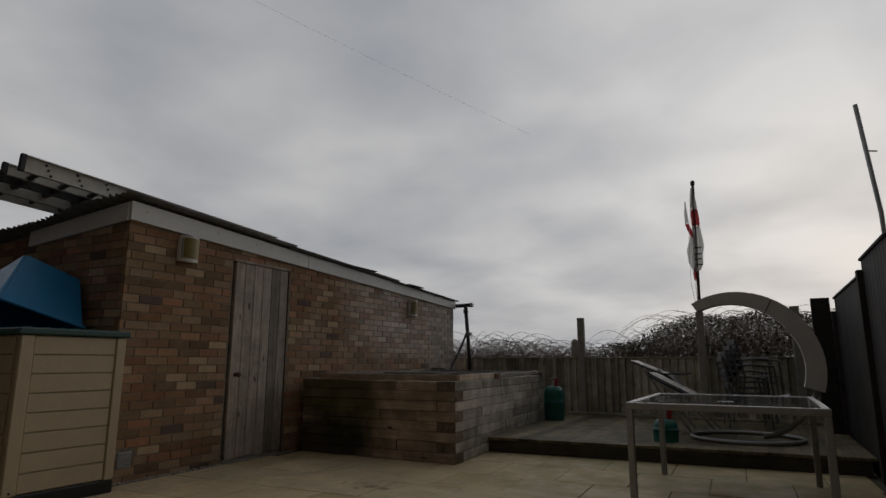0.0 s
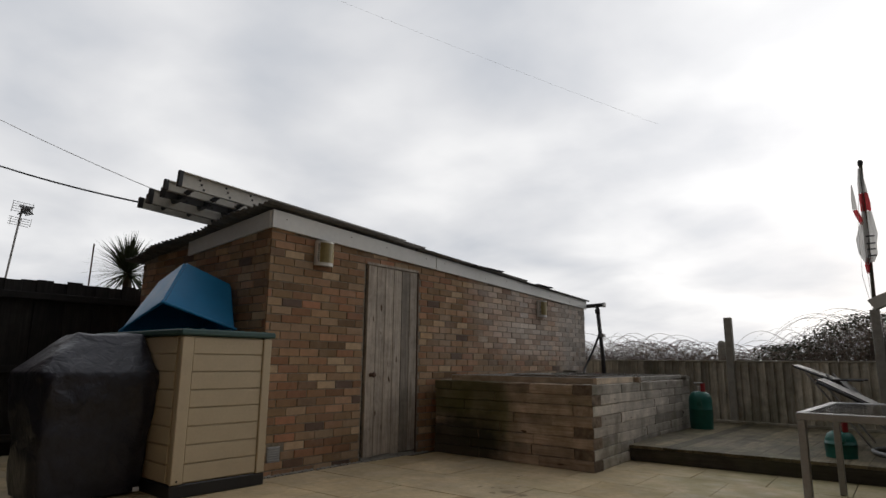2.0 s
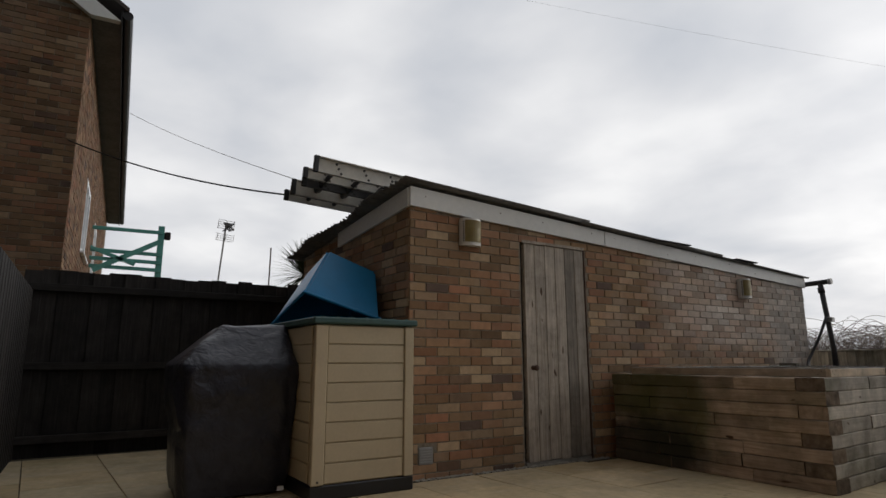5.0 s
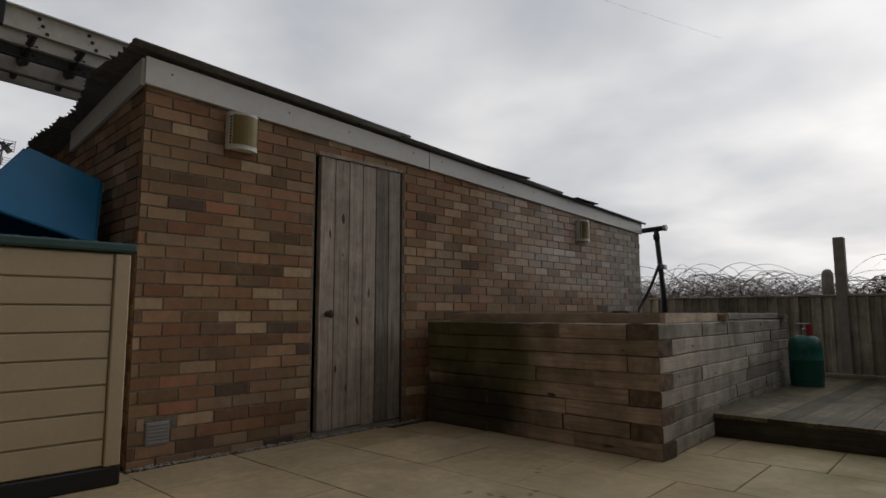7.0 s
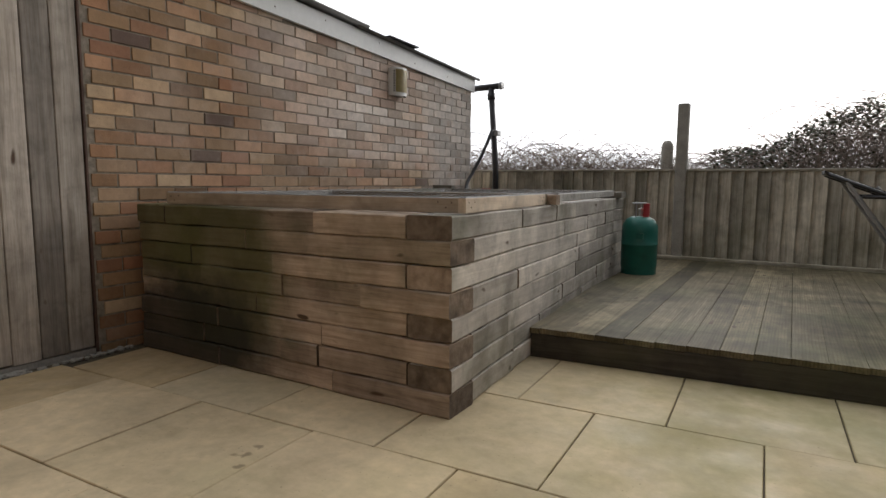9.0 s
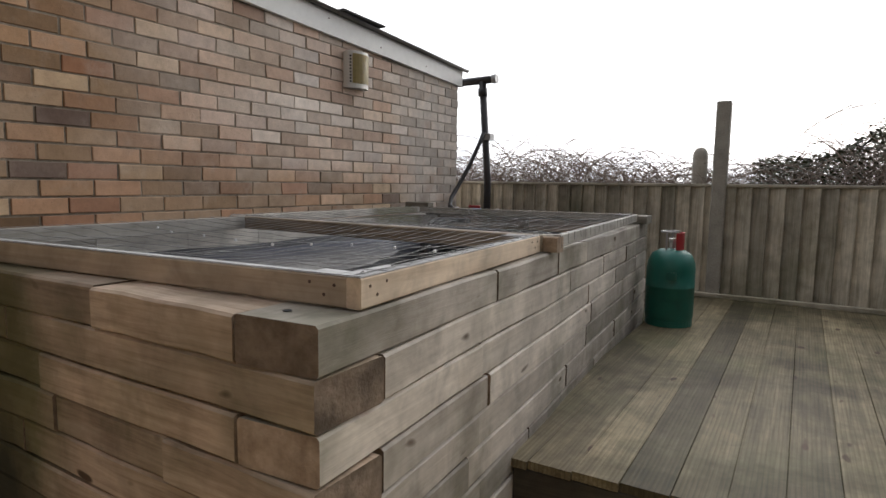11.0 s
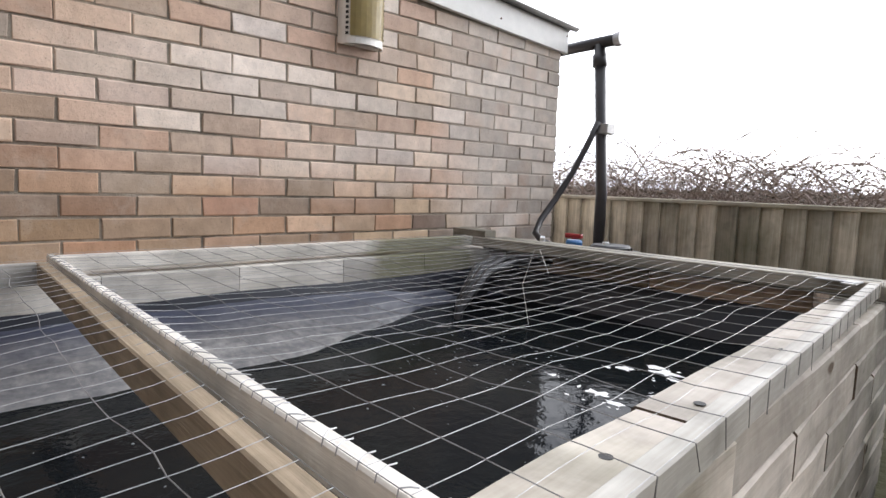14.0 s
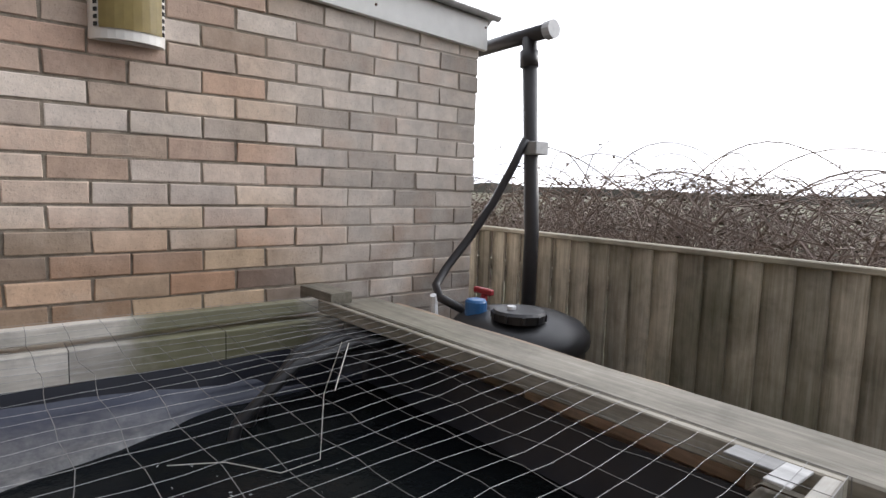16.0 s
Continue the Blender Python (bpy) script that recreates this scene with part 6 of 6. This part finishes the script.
# ---- neighbouring house ----
NM = pose(-3.96, -2.47, -0.40, 0, 0, -3.95)
nb = thing("neighbour_house", (-9, -5, 0), "two-storey brown brick house with white windows and dark gutter", "house")
WINS = [(-3.9, -2.7, 3.05, 4.25), (-7.4, -6.2, 3.05, 4.25), (-3.9, -2.7, 0.9, 2.1)]
bm = bmesh.new()
xs = [0.0]
add_box(bm, (-13, -0.25, -0.03), (-0.009, -0.009, 3.05)); add_box(bm, (-13, -0.25, 4.25), (-0.009, -0.009, 5.75))
for a, b in ((-13, -7.4), (-6.2, -3.9), (-2.7, -0.009)):
    add_box(bm, (a, -0.25, 3.05), (b, -0.009, 4.25))
add_box(bm, (-0.25, -8, -0.03), (-0.009, -0.25, 5.75))
nw = part("wall", bm, "mortar", nb, m=NM)
brick_rest("brickwork", brick_cells(0.0, 12.0, 0.0, lambda u: 5.72, [(2.7, 3.9, 3.05, 4.25), (6.2, 7.4, 3.05, 4.25)]), lambda o, u, z: NM @ Vector((-u, o, z)), "brick_neighbour", nw, 8)
brick_rest("brickwork", brick_cells(0.0, 7.5, 0.0, lambda u: 5.72, []), lambda o, u, z: NM @ Vector((o, -u, z)), "brick_neighbour", nw, 9)
for a, b in ((-3.9, -2.7), (-7.4, -6.2)):
    wn_ = part("window", box((a - 0.03, -0.08, 3.01), (b + 0.03, 0.06, 3.05), 0.004), "upvc", nb, "white window sill", m=NM)
    for lo, hi in (((a, -0.09, 3.05), (a + 0.08, 0.0, 4.25)), ((b - 0.08, -0.09, 3.05), (b, 0.0, 4.25)), ((a + 0.08, -0.09, 3.05), (b - 0.08, 0.0, 3.13)), ((a + 0.08, -0.09, 4.17), (b - 0.08, 0.0, 4.25)), (((a + b) / 2 - 0.04, -0.09, 3.13), ((a + b) / 2 + 0.04, 0.0, 4.17))):
        part("window_frame", box(lo, hi, 0.004), "upvc", wn_, m=NM)
    part("pane", box((a + 0.08, -0.06, 3.13), (b - 0.08, -0.05, 4.17)), "table_glass", wn_, m=NM)
# soffit borrows the dark roof-sheet colour to show the shadow under the eaves
part("soffit", box((-13, -0.0, 5.64), (0.06, 0.33, 5.66)), "roof_sheet", nb, "soffit board, its shadow painted in as dark grey", m=NM)
part("fascia_board", box((-13, 0.33, 5.60), (0.06, 0.35, 5.80)), "black_pipe", nb, m=NM)
part("gutter", tube([(-13, 0.41, 5.70), (0.09, 0.41, 5.72)], 0.062, 12), "black_pipe", nb, "dark plastic gutter", m=NM)
bm = bmesh.new()
for (p0, p1) in (((0.42, 5.76), (-3.8, 8.6)),):
    a = [bm.verts.new((x, p0[0], p0[1] + dz)) for x, dz in ((-13.2, 0), (0.12, 0), (0.12, 0.06), (-13.2, 0.06))]
    b = [bm.verts.new((x, p1[0], p1[1] + dz)) for x, dz in ((-13.2, 0), (0.12, 0), (0.12, 0.06), (-13.2, 0.06))]
    bm.faces.new(a); bm.faces.new(b)
    for k in range(4):
        bm.faces.new((a[k], a[(k + 1) % 4], b[(k + 1) % 4], b[k]))
part("roof", bm, "tile", nb, m=NM)
bm = bmesh.new()
for z in (0,):
    a = [bm.verts.new(p) for p in ((0.0, 0.34, 5.62), (0.0, -3.8, 8.5), (0.0, -3.8, 8.22), (0.0, 0.0, 5.62))]
    b = [bm.verts.new((0.1, v.co.y, v.co.z)) for v in a]
    bm.faces.new(a); bm.faces.new(b)
    for k in range(4):
        bm.faces.new((a[k], a[(k + 1) % 4], b[(k + 1) % 4], b[k]))
part("bargeboard", bm, "white_paint", nb, "white bargeboard", m=NM)
bm = bmesh.new()
a = [bm.verts.new(p) for p in ((-0.02, 0.0, 5.7), (-0.02, -3.8, 8.3), (-0.02, -7.6, 5.7))]
b = [bm.verts.new((-0.2, v.co.y, v.co.z)) for v in a]
bm.faces.new(a); bm.faces.new(b)
for k in range(3):
    bm.faces.new((a[k], a[(k + 1) % 3], b[(k + 1) % 3], b[k]))
part("gable", bm, "brick_neighbour", nb, m=NM)


# ---- beyond the left fence ----
TX, TY = -9.49, -0.82
teal = thing("play_frame", (TX, TY - 0.7, 0), "turquoise painted timber play frame rail showing over the fence", "play frame")
timber("post", (TX, TY, -0.04), (TX, TY, 3.77), 0.115, 0.115, "teal_paint", teal)
timber("post", (TX, TY - 1.42, -0.04), (TX, TY - 1.42, 3.63), 0.115, 0.115, "teal_paint", teal)
for z, slant in ((3.59, 0.03), (3.14, 0.0), (2.97, 0.0), (2.81, 0.0)):
    timber("rail", (TX + 0.075, TY - 1.48, z), (TX + 0.075, TY + 0.03, z + slant), 0.035, 0.075, "teal_paint", teal)
timber("brace", (TX + 0.115, TY - 1.2, 2.72), (TX + 0.115, TY + 0.03, 3.45), 0.035, 0.10, "teal_paint", teal)
timber("brace", (TX + 0.115, TY - 1.42, 3.23), (TX + 0.115, TY - 0.46, 2.89), 0.035, 0.075, "teal_paint", teal)
part("cap_block", box((TX - 0.08, TY + 0.07, 3.50), (TX + 0.08, TY + 0.18, 3.65), 0.01), "dark_fence", teal)
QX, QY, QZ = -12.68, 1.16, 4.57
ant = thing("television_aerial", (QX, QY, 0), "television aerial on a thin mast behind the fence", "aerial")
part("mast", tube([(QX - 0.1, QY - 0.2, 0), (QX - 0.05, QY - 0.14, 2.6), (QX, QY, QZ + 0.1)], 0.024, 8), "grey_metal", ant)
for z0, n_ in ((QZ - 0.34, 4), (QZ, 5)):
    for k in range(n_):
        z = z0 + 0.06 * k
        part("reflector_rod", tube([(QX, QY - 0.23 + (z - QZ) * 0.1, z + 0.02), (QX, QY + 0.22 + (z - QZ) * 0.1, z - 0.02)], 0.007, 5), "grey_metal", ant)
    for y in (QY - 0.22, QY, QY + 0.21):
        part("upright", tube([(QX + 0.005, y, z0 - 0.01), (QX + 0.005, y + 0.02, z0 + 0.06 * n_ - 0.05)], 0.007, 5), "grey_metal", ant)
for k in range(7):
    x = QX + 0.05 + 0.1 * k
    part("element", tube([(x, QY - 0.09, QZ + 0.16 - 0.02 * k), (x, QY + 0.09, QZ - 0.09 - 0.01 * k)], 0.010, 5), "rung", ant)
    part("element", tube([(x, QY + 0.09, QZ + 0.16 - 0.02 * k), (x, QY - 0.09, QZ - 0.09 - 0.01 * k)], 0.010, 5), "rung", ant)
part("boom", tube([(QX, QY, QZ + 0.02), (QX + 0.7, QY + 0.01, QZ - 0.02)], 0.014, 6), "grey_metal", ant)
thin = solo("thin_pole", tube([(-5.4, 0.35, 0.0), (-5.35, 0.37, 2.75)], 0.012, 6), "rust", "thin pole beyond the fence", "pole")

palm = thing("cabbage_palm", (-6.7, 1.5, 0), "spiky cabbage palm behind the outbuilding", "palm")
part("trunk", tube([(-6.7, 1.53, 0), (-6.68, 1.48, 1.2), (-6.7, 1.45, 2.54)], [0.1, 0.08, 0.07], 10), "bark", palm)
r5 = random.Random(8)
bm = bmesh.new()
for k in range(280):
    az, el = r5.uniform(0, 2 * math.pi), r5.uniform(-0.75, 1.5)
    L = r5.uniform(0.55, 0.86)
    d = Vector((math.cos(az) * math.cos(el), math.sin(az) * math.cos(el), math.sin(el)))
    s = d.cross(Vector((0, 0, 1))).normalized() * 0.016
    p0 = Vector((-6.7, 1.45, 2.54)) + d * 0.04
    pm_ = p0 + d * L * 0.55
    p1 = p0 + d * L + Vector((0, 0, -0.08 * L))
    up = s.cross(d).normalized() * 0.006
    v = [bm.verts.new(q) for q in (p0 - s, p0 + s, pm_ - s * 0.9 + up, pm_ + s * 0.9 + up, p1)]
    bm.faces.new((v[0], v[1], v[3], v[2])); bm.faces.new((v[2], v[3], v[4]))
part("crown", bm, "palm_leaf", palm, "stiff pointed leaves")


# ---- overhead wires ----
def sag_line(a, b, sag, n=24):
    a, b = Vector(a), Vector(b)
    return [a.lerp(b, k / n) - Vector((0, 0, sag * 4 * (k / n) * (1 - k / n))) for k in range(n + 1)]
solo("cable", tube(sag_line((-4.04, -2.60, 3.60), (-1.26, -0.66, 2.50), 0.10), 0.009, 6), "cable", "black cable slung from the house wall to the outbuilding", "cable", "overhead wires")
solo("cable", tube(sag_line((-7.4, -1.80, 5.40), (-1.05, -0.65, 2.60), 0.06), 0.0035, 5), "rope", "thin pale wire slung from the eaves to the outbuilding", "cable", "overhead wires")
solo("cable", tube(sag_line((-22.4, 6.2, 21.6), (-4.4, 23.2, 12.0), 0.2), 0.003, 5), "rope", "thin overhead wire across the sky", "cable", "overhead wires")


# ---- brambles over the back fence ----
brm = thing("bramble_thicket", (2.5, 8.2, 0), "leggy winter brambles arching over the back fence", "brambles", kind="stuff")
r6 = random.Random(13)
def bramble_h(x):
    s = max(0.0, min(1.0, (x - 2.5) / 1.3))
    return 1.255 + 0.20 * math.exp(-((x - 0.2) / 0.8) ** 2) + 0.48 * s * s * (3 - 2 * s)
bm = bmesh.new()
lv, lf = [], []
def leaf(p, s):
    a = r6.uniform(0, 6.28)
    d = Vector((math.cos(a), math.sin(a), r6.uniform(-0.7, 0.7))).normalized()
    e = d.cross(Vector((r6.uniform(-1, 1), r6.uniform(-1, 1), 1))).normalized()
    b = len(lv)
    for q in (p, p + d * s * 0.5 + e * s * 0.32, p + d * s, p + d * s * 0.5 - e * s * 0.32):
        lv.append(q)
    lf.append((b, b + 1, b + 2, b + 3))
for i in range(3600):
    x = r6.uniform(-2.2, 7.5)
    y = 6.85 + 2.6 * r6.random() ** 1.4
    h = bramble_h(x) * r6.uniform(0.72, 1.0) + (r6.uniform(0.03, 0.17) if r6.random() < 0.10 else 0)
    L = r6.uniform(0.35, 1.3)
    az = r6.uniform(0, 6.28)
    z0 = r6.uniform(0.3, h * 0.92)
    p0 = Vector((x, y, z0))
    p3 = p0 + Vector((math.cos(az) * L, math.sin(az) * L * 0.6, r6.uniform(-0.3, 0.1)))
    pts = []
    for k in range(7):
        t = k / 6
        p = p0.lerp(p3, t)
        p.z = z0 + (h - z0) * 4 * t * (1 - t) * 0.9 + (p3.z - z0) * t * 0.4
        p += Vector((r6.uniform(-0.025, 0.025), r6.uniform(-0.025, 0.025), r6.uniform(-0.025, 0.025)))
        if p.y < 6.76:
            p.y = 6.76 + r6.uniform(0, 0.08)
        pts.append(p)
    rr = r6.uniform(0.0022, 0.0055)
    add_tube(bm, pts, [rr * (1 - 0.7 * k / 6) for k in range(7)], 3, cap=False)
    for k in range(1, 7):
        if r6.random() < 0.7:
            leaf(pts[k] + Vector((r6.uniform(-0.03, 0.03), r6.uniform(-0.03, 0.03), r6.uniform(-0.03, 0.02))), r6.uniform(0.015, 0.035))
for i in range(210):
    x = r6.uniform(-1.8, 6.8)
    y = r6.uniform(6.9, 8.6)
    h = bramble_h(x) + r6.uniform(-0.07, 0.10)
    L = r6.choice((-1, 1)) * r6.uniform(0.5, 1.3)
    z0, z1 = h - r6.uniform(0.25, 0.5), h - r6.uniform(0.1, 0.5)
    pts = []
    for k in range(13):
        t = k / 12
        pts.append(Vector((x + L * t, y + 0.15 * math.sin(t * 3 + i), z0 * (1 - t) + z1 * t + (h - (z0 + z1) / 2) * 4 * t * (1 - t))))
    add_tube(bm, pts, [0.0042 * (1 - 0.6 * k / 12) for k in range(13)], 4, cap=False)
    for k in range(2, 13):
        if r6.random() < 0.35:
            leaf(pts[k] + Vector((0, 0, r6.uniform(-0.012, 0.012))), r6.uniform(0.015, 0.032))
part("stems", bm, "bramble_stem", brm, "tangled brown stems")
for i in range(38000):
    x = r6.uniform(-2.2, 7.8)
    h = bramble_h(x) + 0.02 + 0.10 * noise.noise(Vector((x * 2.2, 3, 1)))
    leaf(Vector((x, r6.uniform(7.05, 9.6), h * (0.97 - r6.random() ** 1.3 * 0.75))), r6.uniform(0.012, 0.032))
def leaf_mesh(name, mat_key, label):
    me = bpy.data.meshes.new(name)
    me.from_pydata(lv, [], lf)
    me.materials.append(M[mat_key])
    ob = new(name, me)
    attach(ob, brm)
    tagged(ob, label)
leaf_mesh("leaves", "bramble_leaf", "withered dull brown leaves")
lv, lf = [], []
for i in range(30000):
    x = 2.35 + 5.4 * r6.random()
    h = bramble_h(x) + 0.02 + 0.12 * noise.noise(Vector((x * 2.2, 3, 1)))
    leaf(Vector((x, r6.uniform(7.0, 8.8), h * (0.98 - r6.random() ** 1.5 * 0.7))), r6.uniform(0.025, 0.06))
leaf_mesh("evergreen_leaves", "evergreen_leaf", "dense dark green leaves")

# far tree line along the horizon
bm = bmesh.new()
r7 = random.Random(2)
prev = None
for k in range(181):
    a = radians(k)
    R_ = 160
    h = 0.6 + 0.9 * noise.noise(Vector((k * 0.16, 0, 0))) + 0.5 * noise.noise(Vector((k * 0.7, 4, 0)))
    cur = [bm.verts.new((R_ * math.cos(a), R_ * math.sin(a), -1)), bm.verts.new((R_ * math.cos(a), R_ * math.sin(a), max(0.3, h) + 1.5)), bm.verts.new(((R_ + 30) * math.cos(a), (R_ + 30) * math.sin(a), max(0.3, h) - 1))]
    if prev:
        bm.faces.new((prev[0], cur[0], cur[1], prev[1]))
        bm.faces.new((prev[1], cur[1], cur[2], prev[2]))
    prev = cur
solo("backdrop", bm, "far_hedge", "distant low hedges and hills along the horizon, haze mixed into their colour", "backdrop", kind="structure")


# ---- bricks of the outbuilding front, nearest the pond ----
variants = {}
for i, (u, z, L) in enumerate(near):
    key = (round(L, 2), i % 9)
    if key not in variants:
        variants[key] = brick_mesh(L, i)
    part("brick", variants[key], None, front_wall, m=Matrix.Translation((random.Random(i).uniform(-0.003, 0.003), u, z)))
